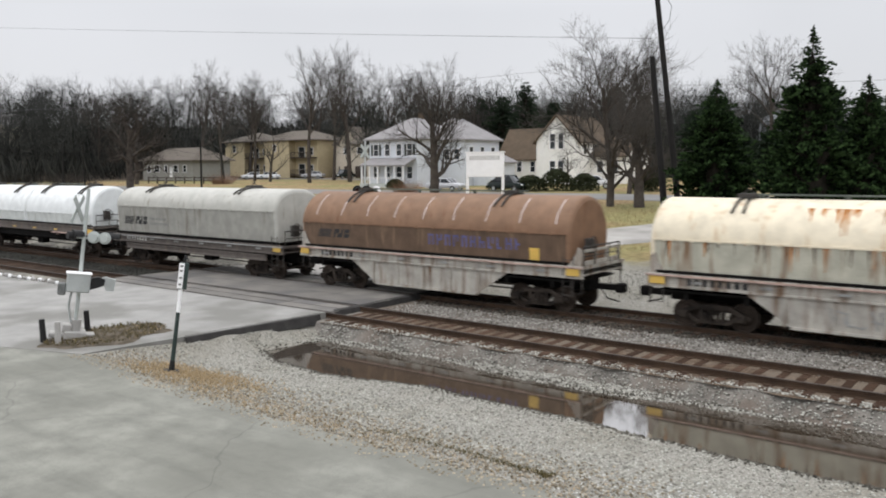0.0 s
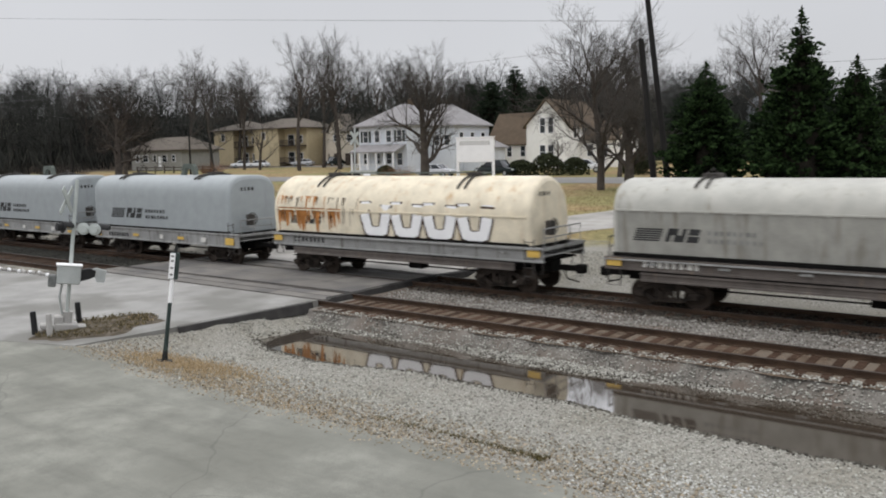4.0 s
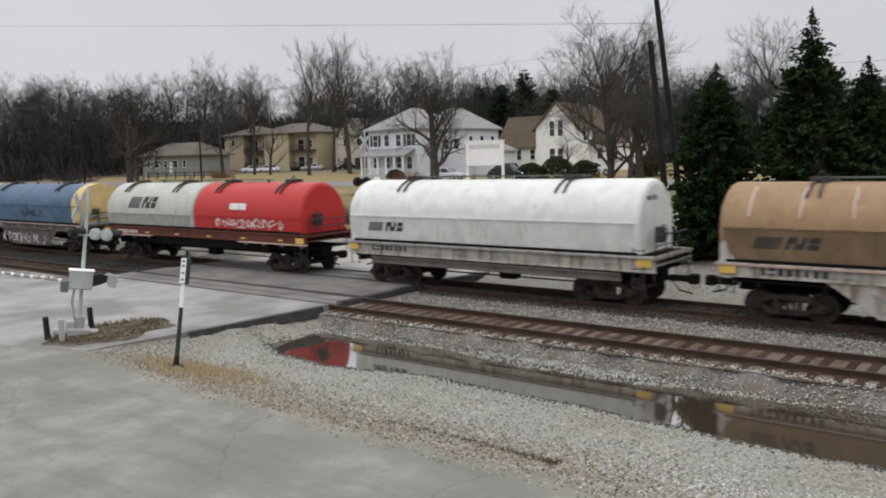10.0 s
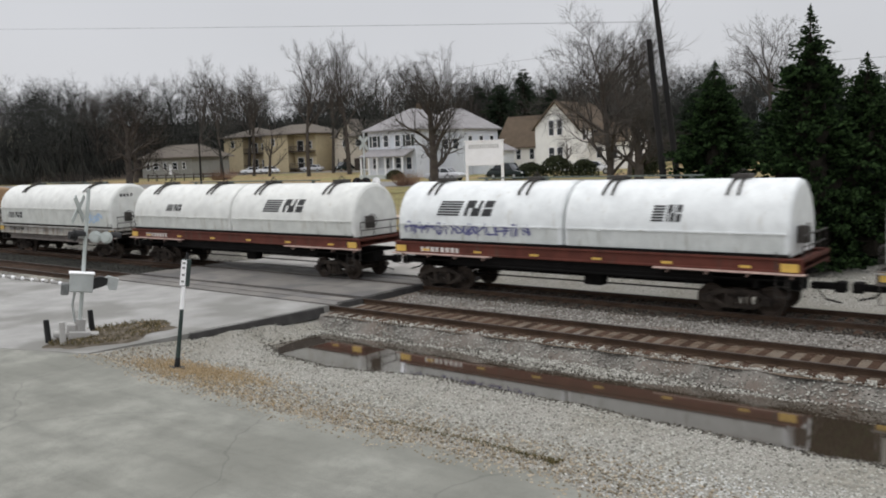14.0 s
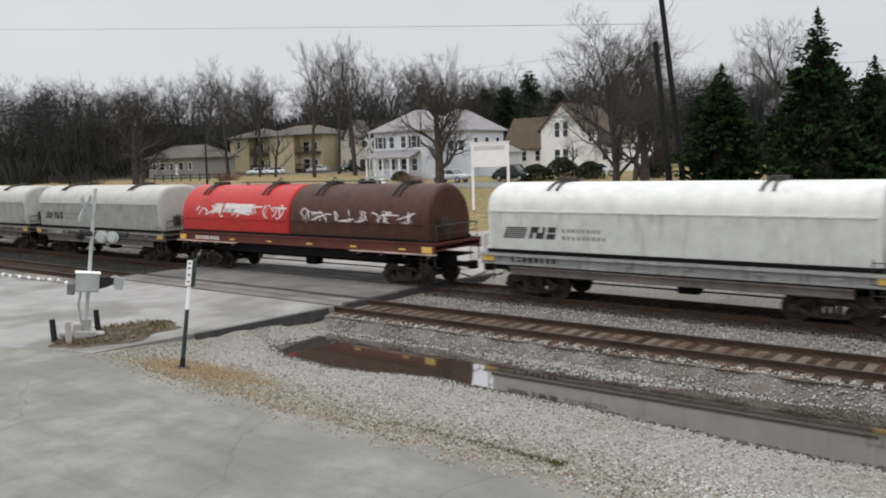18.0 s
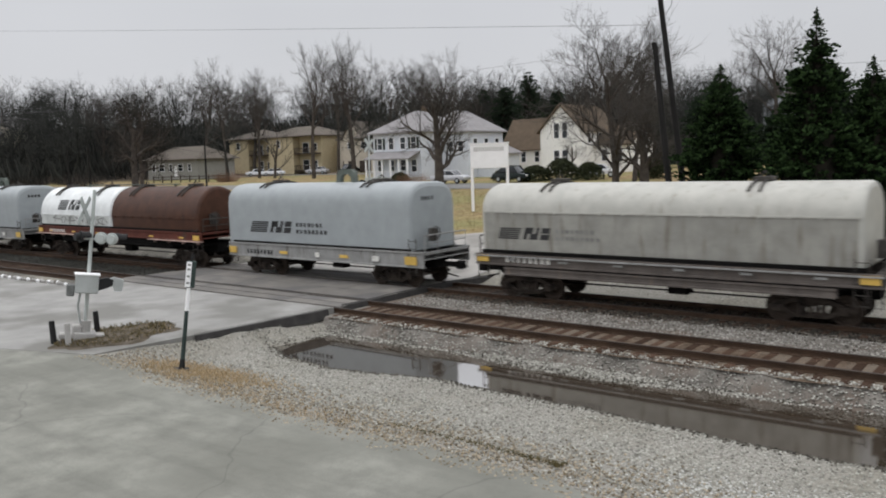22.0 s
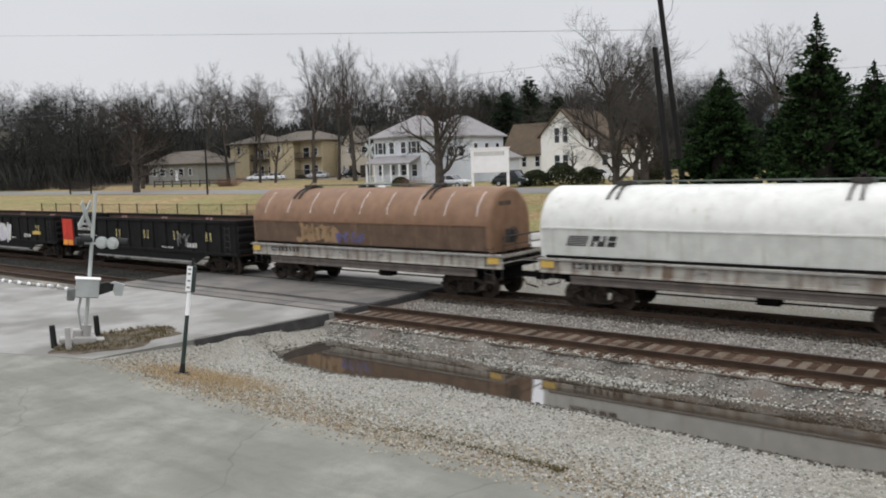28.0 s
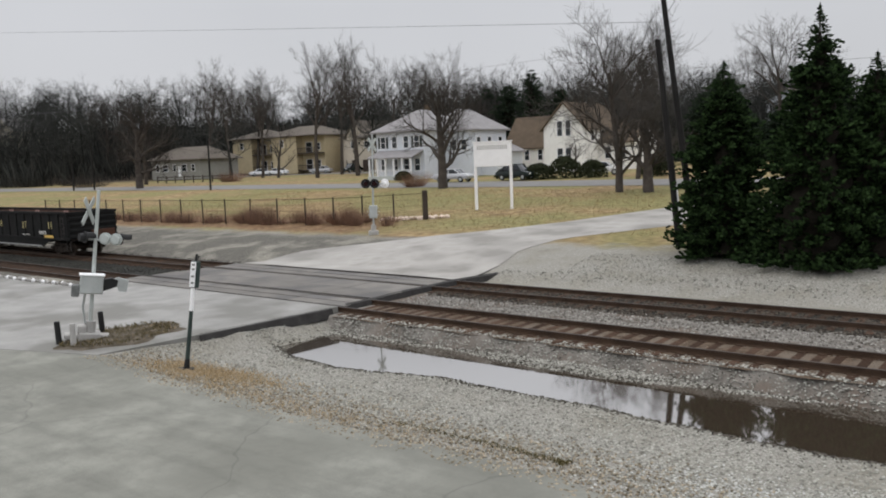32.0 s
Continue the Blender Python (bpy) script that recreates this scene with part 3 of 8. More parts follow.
def puddle():
    xs = spaced((PUDDLE_FAR[0][0] - 0.4, PUDDLE_FAR[-1][0] + 0.4, 0.12))
    verts, faces = [], []
    for x in xs:
        w = 0.10 * noise.noise(Vector((x * 2.2, 5, 0)))
        a, b = along(PUDDLE_NEAR, x) - 0.36 + w, along(PUDDLE_FAR, x) + 0.42 + 0.10 * noise.noise(Vector((x * 2.0, 9, 0)))
        b = max(b, a + 0.02)
        verts += [(x, a + (b - a) * k / 4, -0.62) for k in range(5)]
    for i in range(len(xs) - 1):
        for k in range(4):
            a = i * 5 + k
            faces.append((a, a + 5, a + 6, a + 1))
    sheet("puddle", verts, faces, M_WATER, "long still puddle of muddy water beside the track", "water")


puddle()

# the road over the crossing: its two edges, walked from the near side to the far side
ROAD_L = [(-71.41, 18.68), (-47.53, 17.96), (-38.52, 17.66), (-34.93, 17.96), (-35.35, 20.96), (-34.58, 26.95), (-34.04, 30.42), (-31.24, 33.05), (-27.13, 37.72), (-24.38, 42.28), (-21.26, 49.7), (-14.7, 59.28), (-6.94, 67.07)]
ROAD_R = [(-67.61, 3.35), (-27.45, 6.47), (-25.11, 10.06), (-21.25, 11.3), (-20.95, 14.37), (-20.49, 19.64), (-20.54, 26.35), (-20.65, 30.3), (-21.52, 32.93), (-21.03, 36.17), (-17.55, 41.68), (-10.47, 50.9), (-1.93, 59.88)]


def x_at(line, y):
    """x of an edge at a height y on the part where it crosses the tracks."""
    pts = sorted((b, a) for a, b in line)
    return float(np.interp(y, [p[0] for p in pts], [p[1] for p in pts]))


def slab(name, poly, z0, material, parent, label=""):
    bm = bmesh.new()
    top = [bm.verts.new((x, y, z)) for x, y, z in poly]
    low = [bm.verts.new((x, y, z0)) for x, y, z in poly]
    n = len(poly)
    f = bm.faces.new(top)
    for j in range(n):
        bm.faces.new((low[j], low[(j + 1) % n], top[(j + 1) % n], top[j]))
    bm.normal_update()
    if f.normal.z < 0:
        bmesh.ops.reverse_faces(bm, faces=bm.faces[:])
    bmesh.ops.triangulate(bm, faces=[f])
    return part(name, bm, material, parent, label)


road = tagged(new("road"), "pale concrete road that crosses both railway tracks", "road", kind="structure")


def build_road():
    near_l = ROAD_L[:4] + [(-35.1, TRACK_Y[0] - 0.93)]
    near_r = ROAD_R[:5] + [(x_at(ROAD_R[4:], TRACK_Y[0] - 0.93), TRACK_Y[0] - 0.93)]
    slab("near_approach", [(x, y, 0.03) for x, y in near_r] + [(x, y, 0.03) for x, y in near_l[::-1]], -0.3, M_ROAD, road, "pale concrete approach")
    # panels between the rails and between the tracks, with open flangeways
    bands = []
    for y in TRACK_Y:
        bands += [(y - 0.64, y - 0.02), (y + 0.02, y + 0.64)]
    mid0, mid1 = TRACK_Y[0] + 1.0, TRACK_Y[1] - 1.0
    bands += [(mid0, (mid0 + mid1) / 2 - 0.01), ((mid0 + mid1) / 2 + 0.01, mid1)]
    rng = random.Random(4)
    for a, b in bands:
        xl, xr = x_at(ROAD_L[3:], (a + b) / 2), x_at(ROAD_R[3:], (a + b) / 2)
        k = 5
        for i in range(k):
            x0, x1 = xl + (xr - xl) * i / k, xl + (xr - xl) * (i + 1) / k - 0.015
            z = 0.012 + rng.uniform(-0.012, 0.008)
            slab("crossing_panel", [(x0, a, z), (x1, a, z), (x1, b, z), (x0, b, z)], -0.16, M_CROSSING, road)
    # the far side, which climbs and bends away
    y0 = TRACK_Y[1] + 0.95
    left = [(x_at(ROAD_L[4:], y0), y0)] + ROAD_L[5 + 1:]
    right = [(x_at(ROAD_R[5:], y0), y0)] + ROAD_R[7:]

    def resample(line, k):
        d = [0.0]
        for p, q in zip(line, line[1:]):
            d.append(d[-1] + math.dist(p, q))
        s = [d[-1] * i / (k - 1) for i in range(k)]
        return [(float(np.interp(v, d, [p[0] for p in line])), float(np.interp(v, d, [p[1] for p in line]))) for v in s]

    k, w = 40, 8
    la, rb = resample(left, k), resample(right, k)
    bm = bmesh.new()
    grid = []
    for (ax, ay), (bx, by) in zip(la, rb):
        row = []
        for j in range(w + 1):
            x, y = ax + (bx - ax) * j / w, ay + (by - ay) * j / w
            lift = 0.02 + 0.28 * (1 - ease(26.9, 29.7, y)) * (1 if y < 30 else 0)
            row.append(bm.verts.new((x, y, max(land(x, y) + lift, 0.015) if 0 < j < w else land(x, y) + lift * 0.9)))
        grid.append(row)
    for a, b in zip(grid, grid[1:]):
        for j in range(w):
            bm.faces.new((a[j + 1], a[j], b[j], b[j + 1])[::-1])
    part("far_approach", bm, M_FARROAD, road, "pale dusty road that bends away", smooth=60)
    # dark patched shoulder along the edge
    line = resample([(-20.95, 14.37), (-20.46, 19.52)], 12)
    for name, pts in (("edge_patch", line), ("edge_patch", resample([(-20.53, 20.24), (-20.54, 26.35), (-20, 28.98)], 16))):
        bm = bmesh.new()
        rows = []
        for x, y in pts:
            wob = 0.12 * noise.noise(Vector((x * 3, y * 3, 1)))
            rows.append([bm.verts.new((x - 0.10 + wob * 0.6, y + 0.05, 0.036)), bm.verts.new((x + 0.06 + wob, y - 0.03, 0.0)), bm.verts.new((x + 0.16 + wob, y - 0.06, -0.3))])
        for a, b in zip(rows, rows[1:]):
            for j in range(2):
                bm.faces.new((a[j], a[j + 1], b[j + 1], b[j]))
        part(name, bm, M_EDGE, road, "black patched asphalt edge")


build_road()


def street():
    xs = spaced((-360, -120, 10), (-120, 50, 3), (50, 200, 10))
    verts, faces = [], []
    for x in xs:
        a, b = 65.9 + 0.5 * noise.noise(Vector((x * 0.1, 0, 0))), 73.0 + 0.5 * noise.noise(Vector((x * 0.1, 7, 0)))
        for k in range(5):
            y = a + (b - a) * k / 4
            verts.append((x, y, land(x, y) + 0.04))
    for i in range(len(xs) - 1):
        for k in range(4):
            q = i * 5 + k
            faces.append((q, q + 5, q + 6, q + 1))
    sheet("street", verts, faces, M_STREET, "pale grey asphalt street in front of the houses", "road")


street()


def lot_behind():
    """The parking lane in front of the apartments."""
    verts, faces = [], []
    xs = spaced((-162, -94, 3))
    for x in xs:
        for k in range(3):
            y = 107.8 + 4.8 * k / 2
            verts.append((x, y, land(x, y) + 0.05))
    for i in range(len(xs) - 1):
        for k in range(2):
            q = i * 3 + k
            faces.append((q, q + 3, q + 4, q + 1))
    sheet("apartment_driveway", verts, faces, M_STREET, "grey asphalt driveway in front of the apartments", "driveway")


lot_behind()


def ballast_bed(name, runs, material, label):
    xs = spaced(*runs)
    t0, t1 = TRACK_Y
    outline = [(t0 - 1.95, -0.74), (t0 - 1.65, -0.46), (t0 - 1.42, -0.20), (t0 - 0.8, -0.185), (t0, -0.185), (t0 + 0.8, -0.185), (t0 + 1.6, -0.20), ((t0 + t1) / 2, -0.215), (t1 - 1.6, -0.20), (t1 - 0.8, -0.185), (t1, -0.185), (t1 + 0.8, -0.185), (t1 + 1.5, -0.2), (t1 + 2.1, -0.27), (t1 + 2.7, -0.36)]
    n = len(outline)
    verts, faces = [], []
    for x in xs:
        for y, z in outline:
            verts.append((x, y + 0.1 * noise.noise(Vector((x * 0.8, y, 0))), z + 0.02 * noise.noise(Vector((x * 2, y * 2, 4)))))
    for i in range(len(xs) - 1):
        for k in range(n - 1):
            q = i * n + k
            faces.append((q, q + n, q + n + 1, q + 1))
    sheet(name, verts, faces, material, label, "ballast")


ballast_bed("ballast", ((-28, 10, 0.35), (10, 60, 3), (60, 700, 40)), M_BALLAST, "grey crushed-stone ballast bed under both tracks")
ballast_bed("dark_ballast", ((-700, -110, 30), (-110, -38, 2), (-38, -28, 1)), M_OILSHADE, "oil-darkened ballast bed under both tracks")


def darkened_strip(name, track, material, label, category="ballast"):
    """Darkened ballast between and beside the rails of one track."""
    xs = spaced((-20.2, 10, 0.4), (10, 60, 3))
    ys = [track + d for d in (-1.5, -1.1, -0.8, 0.0, 0.8, 1.1, 1.45)]
    zs = [-0.205, -0.178, -0.176, -0.176, -0.176, -0.178, -0.205]
    verts = [(x, y + 0.16 * noise.noise(Vector((x * 1.1, y, 2))), z + 0.008 * noise.noise(Vector((x * 3, y * 3, 1)))) for x in xs for y, z in zip(ys, zs)]
    n = len(ys)
    faces = [(i * n + k, (i + 1) * n + k, (i + 1) * n + k + 1, i * n + k + 1) for i in range(len(xs) - 1) for k in range(n - 1)]
    sheet(name, verts, faces, material, label, category)


# Far-track bed: oil staining plus the train's shade put into its colour.
darkened_strip("oily_ballast", TRACK_Y[1], M_OILSHADE, "oil-darkened ballast under the far track")
darkened_strip("rusty_ballast", TRACK_Y[0], paint("rust_stained_ballast_bed", (0.095, 0.07, 0.05), 0.95, var=0.5, scale=4, fine=24, bump=1.0, second=(0.14, 0.115, 0.09), second_scale=1.2, spec=0.1), "rust-stained ballast under the near track")


def stones(name, count, where, size, material, label, seed):
    """Loose stones joined into one object."""
    rng = np.random.RandomState(seed)
    base = np.array([(1, 0, 0), (-1, 0, 0), (0, 1, 0), (0, -1, 0), (0, 0, 1), (0, 0, -1)], float)
    tri = np.array([(0, 2, 4), (2, 1, 4), (1, 3, 4), (3, 0, 4), (2, 0, 5), (1, 2, 5), (3, 1, 5), (0, 3, 5)])
    verts, faces = [], []
    for i in range(count):
        x, y, z = where(rng)
        s = size * rng.uniform(0.55, 1.5)
        v = base * s * rng.uniform(0.6, 1.1, (6, 3)) * (1, 1, 0.7)
        a = rng.uniform(0, 6.28)
        c, q = math.cos(a), math.sin(a)
        v = np.stack([v[:, 0] * c - v[:, 1] * q + x, v[:, 0] * q + v[:, 1] * c + y, v[:, 2] + z + s * 0.2], 1)
        verts.append(v)
        faces.append(tri + 6 * i)
    me = bpy.data.meshes.new(name)
    me.from_pydata(np.concatenate(verts).tolist(), [], np.concatenate(faces).tolist())
    me.materials.append(material)
    return tagged(new(name, me), label, "gravel", kind="stuff")


def on_verge(rng):
    while True:
        x, y = rng.uniform(-23, 4), rng.uniform(9.6, 19.3)
        inside = PUDDLE_FAR[0][0] < x < PUDDLE_FAR[-1][0] and along(PUDDLE_NEAR, x) - 0.08 < y < along(PUDDLE_FAR, x) + 0.1
        if y > lot_edge(x) - 0.1 * rng.rand() and not inside and x > x_at(ROAD_R[2:6], y) + 0.12:
            return x, y, land(x, y)


def on_bed(rng):
    while True:
        x, y = rng.uniform(-21, 6), rng.uniform(TRACK_Y[0] - 2.3, TRACK_Y[1] + 2.4)
        if x > x_at(ROAD_R[4:], y) + 0.4 and not TRACK_Y[1] - 1.45 < y < TRACK_Y[1] + 1.35 and abs(y - TRACK_Y[0]) > 0.72:
            return x, y, max(float(np.interp(y, [18.7, 19.04, 19.27], [-0.74, -0.46, -0.2])), land(x, y)) - 0.1 * ease(27.2, 28.1, y)


stones("gravel", 26000, on_verge, 0.03, M_STONE, "loose grey gravel on the verge", 5)
stones("ballast_stones", 16000, on_bed, 0.036, M_DARKSTONE, "loose brown-grey ballast stones round the ties", 6)


def wet_rim(rng):
    while True:
        x = rng.uniform(PUDDLE_FAR[0][0] - 0.3, 4)
        near = rng.rand() < 0.5
        y = along(PUDDLE_NEAR, x) - abs(rng.normal(0, 0.16)) + 0.03 if near else along(PUDDLE_FAR, x) + abs(rng.normal(0, 0.22)) - 0.03
        if x > PUDDLE_FAR[0][0] or rng.rand() < 0.4:
            return x, y, land(x, y)


stones("wet_stones", 4200, wet_rim, 0.034, island_paint("dark_wet_stones", (0.022, 0.02, 0.016), (0.13, 0.12, 0.10), 0.5), "dark wet stones at the edge of the puddle", 18)


def by_lot(rng):
    while True:
        x = rng.uniform(-21.5, 3)
        y = lot_edge(x) + max(rng.normal(0.45, 0.85), -0.55 * rng.rand())
        if x > x_at(ROAD_R[2:6], y) + 0.15 and y < along(PUDDLE_NEAR, x) - 0.1:
            return x, y, land(x, y) + 0.012


stones("tan_gravel", 7500, by_lot, 0.028, island_paint("tan_brown_gravel_stones", (0.11, 0.09, 0.062), (0.40, 0.345, 0.26)), "loose tan-brown gravel near the asphalt", 17)


def between_rails(rng):
    return rng.uniform(-20.0, 6), TRACK_Y[0] + rng.uniform(-0.78, 0.78), -0.2


stones("rusty_stones", 11000, between_rails, 0.032, island_paint("rust_stained_stones", (0.055, 0.036, 0.025), (0.25, 0.19, 0.14)), "rust-stained stones between the rails", 9)


def shoulder(rng):
    x, y = rng.uniform(-20.0, 6), rng.uniform(18.2, 19.6)
    return x, y, max(float(np.interp(y, [18.7, 19.04, 19.27], [-0.73, -0.45, -0.19])), land(x, y))


stones("shoulder_stones", 6500, shoulder, 0.036, M_STONE, "clean grey stones on the ballast shoulder", 14)


def far_bed(rng):
    return rng.uniform(-20.0, 6), rng.uniform(TRACK_Y[1] - 1.75, TRACK_Y[1] + 1.45), -0.18


# These stones are darkened past their oil to paint in the train's shade.
stones("oily_stones", 15000, far_bed, 0.042, island_paint("oil_stained_stones", (0.02, 0.018, 0.015), (0.115, 0.10, 0.083)), "oil-stained stones round the ties of the far track", 13)


def pale_patch(rng):
    while True:
        x, y = rng.normal(-3.2, 1.6), rng.normal(11.6, 0.9)
        if y > lot_edge(x) and x > -6.5:
            return x, y, land(x, y)


stones("pale_gravel", 2200, pale_patch, 0.025, island_paint("pale_limestone_chips", (0.30, 0.30, 0.28), (0.60, 0.60, 0.57)), "pale limestone chips at the edge of the lot", 10)


def left_bed(rng):
    return rng.uniform(-76, -36), rng.uniform(18.4, 28.0), -0.2


stones("dark_ballast_stones", 9000, left_bed, 0.04, island_paint("oily_ballast_stones", (0.014, 0.013, 0.011), (0.07, 0.068, 0.058)), "oil-darkened ballast stones round the ties", 7)


def kerb_row():
    """Pale broken stones along the road's edge."""
    rng = random.Random(21)
    for i in range(34):
        x = -35.3 - i * 0.28
        y = 17.9 - 0.01 * i + rng.uniform(-0.08, 0.08)
        bm = bmesh.new()
        bmesh.ops.create_icosphere(bm, subdivisions=1, radius=rng.uniform(0.07, 0.13))
        for v in bm.verts:
            v.co *= rng.uniform(0.75, 1.15)
        ob = part("kerb_stone", bm, M_CONCRETE if i % 3 else M_SIGNWHITE, None)
        ob.matrix_world = pose(x, y, 0.09, 0, 0, rng.uniform(0, 360))
        tagged(ob, "pale rough stone at the edge of the road", "stone", "row of kerb stones")


kerb_row()


def far_gravel(rng):
    while True:
        x, y = rng.uniform(-20, 2), rng.uniform(28.2, 33.2)
        if x > -17.5 or y < 29.4:
            return x, y, land(x, y)


stones("far_gravel", 5000, far_gravel, 0.04, M_STONE, "pale gravel beyond the far track", 8)


def railway():
    rail_prof = [(-0.068, -0.17), (0.068, -0.17), (0.068, -0.158), (0.012, -0.14), (0.01, -0.045), (0.036, -0.035), (0.036, -0.012), (-0.036, -0.012), (-0.036, -0.035), (-0.01, -0.045), (-0.012, -0.14), (-0.068, -0.158)]
    head = [(-0.036, -0.012), (0.036, -0.012), (0.033, -0.002), (0.024, 0.002), (-0.024, 0.002), (-0.033, -0.002)]
    tie_key = shared("tie", lambda bm: rbox(bm, -0.115, 0.115, -1.36, 1.36, -0.34, -0.165, 0.012))
    plate_key = shared("tie_plate", lambda bm: box(bm, -0.1, 0.1, -0.17, 0.17, -0.166, -0.155))
    rng = random.Random(2)
    for y in TRACK_Y:
        track = thing("railway_track", pose(0, y, 0), "rusty steel railway track on brown wooden ties in grey ballast", "railway track", "parallel tracks", "structure")
        for s in (-1, 1):
            bm = bmesh.new()
            extrude_x(bm, rail_prof, [(-700, 1, 0), (700, 1, 0)])
            r = part("rail", bm, M_TREAD, track)
            r.location.y = s * 0.80
            bm = bmesh.new()
            extrude_x(bm, head, [(-700, 1, 0), (700, 1, 0)])
            part("rail_head", bm, M_HEAD, r, "worn shiny rail head")
        right, left = x_at(ROAD_R[4:], y) + 0.4, x_at(ROAD_L[3:], y) - 0.4
        spots = [right + 0.5 * i for i in range(64)] + [left - 0.52 * i for i in range(100)]
        for x in spots:
            t = part("tie", tie_key, M_TIE, track)
            t.matrix_basis = pose(x + rng.uniform(-0.05, 0.05), rng.uniform(-0.07, 0.07), rng.uniform(-0.006, 0.006), 0, 0, rng.uniform(-1.6, 1.6))
            if -22 < x < 4:
                for s in (-1, 1):
                    q = part("tie_plate", plate_key, M_TREAD, track)
                    q.location = (x, s * 0.80, 0)


railway()


# ---- the train ----
# distance run by the train at each whole second
RUN = [0.00, 15.34, 30.71, 46.03, 61.34, 76.64, 91.92, 107.20, 122.52, 137.85, 153.22, 168.65, 184.10, 199.56, 215.00, 230.39, 245.79, 261.22, 276.71, 292.17, 307.78, 323.45, 339.20, 355.04, 370.92, 386.84, 402.76, 418.70, 434.61, 450.52, 466.35, 482.08, 497.74]
WHEEL_R = 0.43
CARS = []


def run_at(t):
    return float(np.interp(t, range(len(RUN)), RUN))


def hood_profile(w, z0, zs, zt, n, lean=0.0, k=9):
    """Half arch of a coil-car hood from the near foot over the crown to the far foot."""
    left = [(-(w + lean), z0), (-w, zs)]
    for i in range(1, k):
        a = math.pi / 2 * i / k
        left.append((-w * math.cos(a) ** (2 / n), zs + (zt - zs) * math.sin(a) ** (2 / n)))
    return left + [(0.0, zt)] + [(-y, z) for y, z in left[::-1]]


def side_map(prof):
    """(x, distance up the near side) to a point just off the surface."""
    pts = [Vector((0, y, z)) for y, z in prof[: len(prof) // 2 + 1]]
    d = [0.0]
    for a, b in zip(pts, pts[1:]):
        d.append(d[-1] + (b - a).length)

    def f(x, s, off=0.012):
        i = min(max(int(np.searchsorted(d, s)) - 1, 0), len(pts) - 2)
        k = (s - d[i]) / (d[i + 1] - d[i])
        p = pts[i].lerp(pts[i + 1], k)
        t = (pts[i + 1] - pts[i]).normalized()
        nrm = Vector((0, -t.z, t.y))
        q = p + nrm * off
        return (x, q.y, q.z)
    return f


def fs_top(prof):
    """Distance up the near side to the crown."""
    return sum(math.dist(a, b) for a, b in zip(prof[: len(prof) // 2], prof[1: len(prof) // 2 + 1]))


def flat_map(y):
    return lambda x, s, off=0.012: (x, y - off, s)


def patch(bm, f, x0, x1, s0, s1, slant=0.0, k=3):
    """A painted block that lies on a surface."""
    rows = [[bm.verts.new(f(x + slant * j / k, s0 + (s1 - s0) * j / k)) for x in (x0, x1)] for j in range(k + 1)]
    for a, b in zip(rows, rows[1:]):
        bm.faces.new((a[0], a[1], b[1], b[0]))


def bars(bm, f, x, s, w, h, n, rng):
    """Lettering that cannot be read: a row of short upright bars."""
    step = w / n
    for i in range(n):
        patch(bm, f, x + i * step, x + i * step + step * rng.uniform(0.45, 0.7), s, s + h, 0, 2)


def emblem(bm, f, x, s, w, h):
    """The road's striped emblem as plain blocks."""
    for i in range(6):
        patch(bm, f, x + 0.012 * w * i, x + (0.40 + 0.012 * i) * w, s + h * i / 6, s + h * i / 6 + h * 0.115, 0, 1)
    patch(bm, f, x + 0.48 * w, x + 0.545 * w, s, s + h, 0.06 * w, 3)
    patch(bm, f, x + 0.535 * w, x + 0.66 * w, s + 0.5 * h, s + h, 0.03 * w, 2)
    patch(bm, f, x + 0.60 * w, x + 0.70 * w, s, s + 0.5 * h, 0.03 * w, 2)
    patch(bm, f, x + 0.69 * w, x + 0.745 * w, s, s + h, 0.06 * w, 3)
    patch(bm, f, x + 0.79 * w, x + 0.95 * w, s, s + 0.46 * h, 0.03 * w, 2)
    patch(bm, f, x + 0.82 * w, x + 0.97 * w, s + 0.54 * h, s + h, 0.03 * w, 2)


def ribbon(bm, f, pts, wid):
    """A stroke of paint; narrower strokes lie over wider ones."""
    off = 0.022 - 0.012 * min(wid, 0.8)
    rows = []
    for i, (x, s) in enumerate(pts):
        a, b = pts[max(i - 1, 0)], pts[min(i + 1, len(pts) - 1)]
        dx, ds = b[0] - a[0], b[1] - a[1]
        q = math.hypot(dx, ds) or 1
        nx, ns = -ds / q * wid / 2, dx / q * wid / 2
        rows.append((bm.verts.new(f(x + nx, s + ns, off)), bm.verts.new(f(x - nx, s - ns, off))))
    for a, b in zip(rows, rows[1:]):
        bm.faces.new((a[0], a[1], b[1], b[0]))


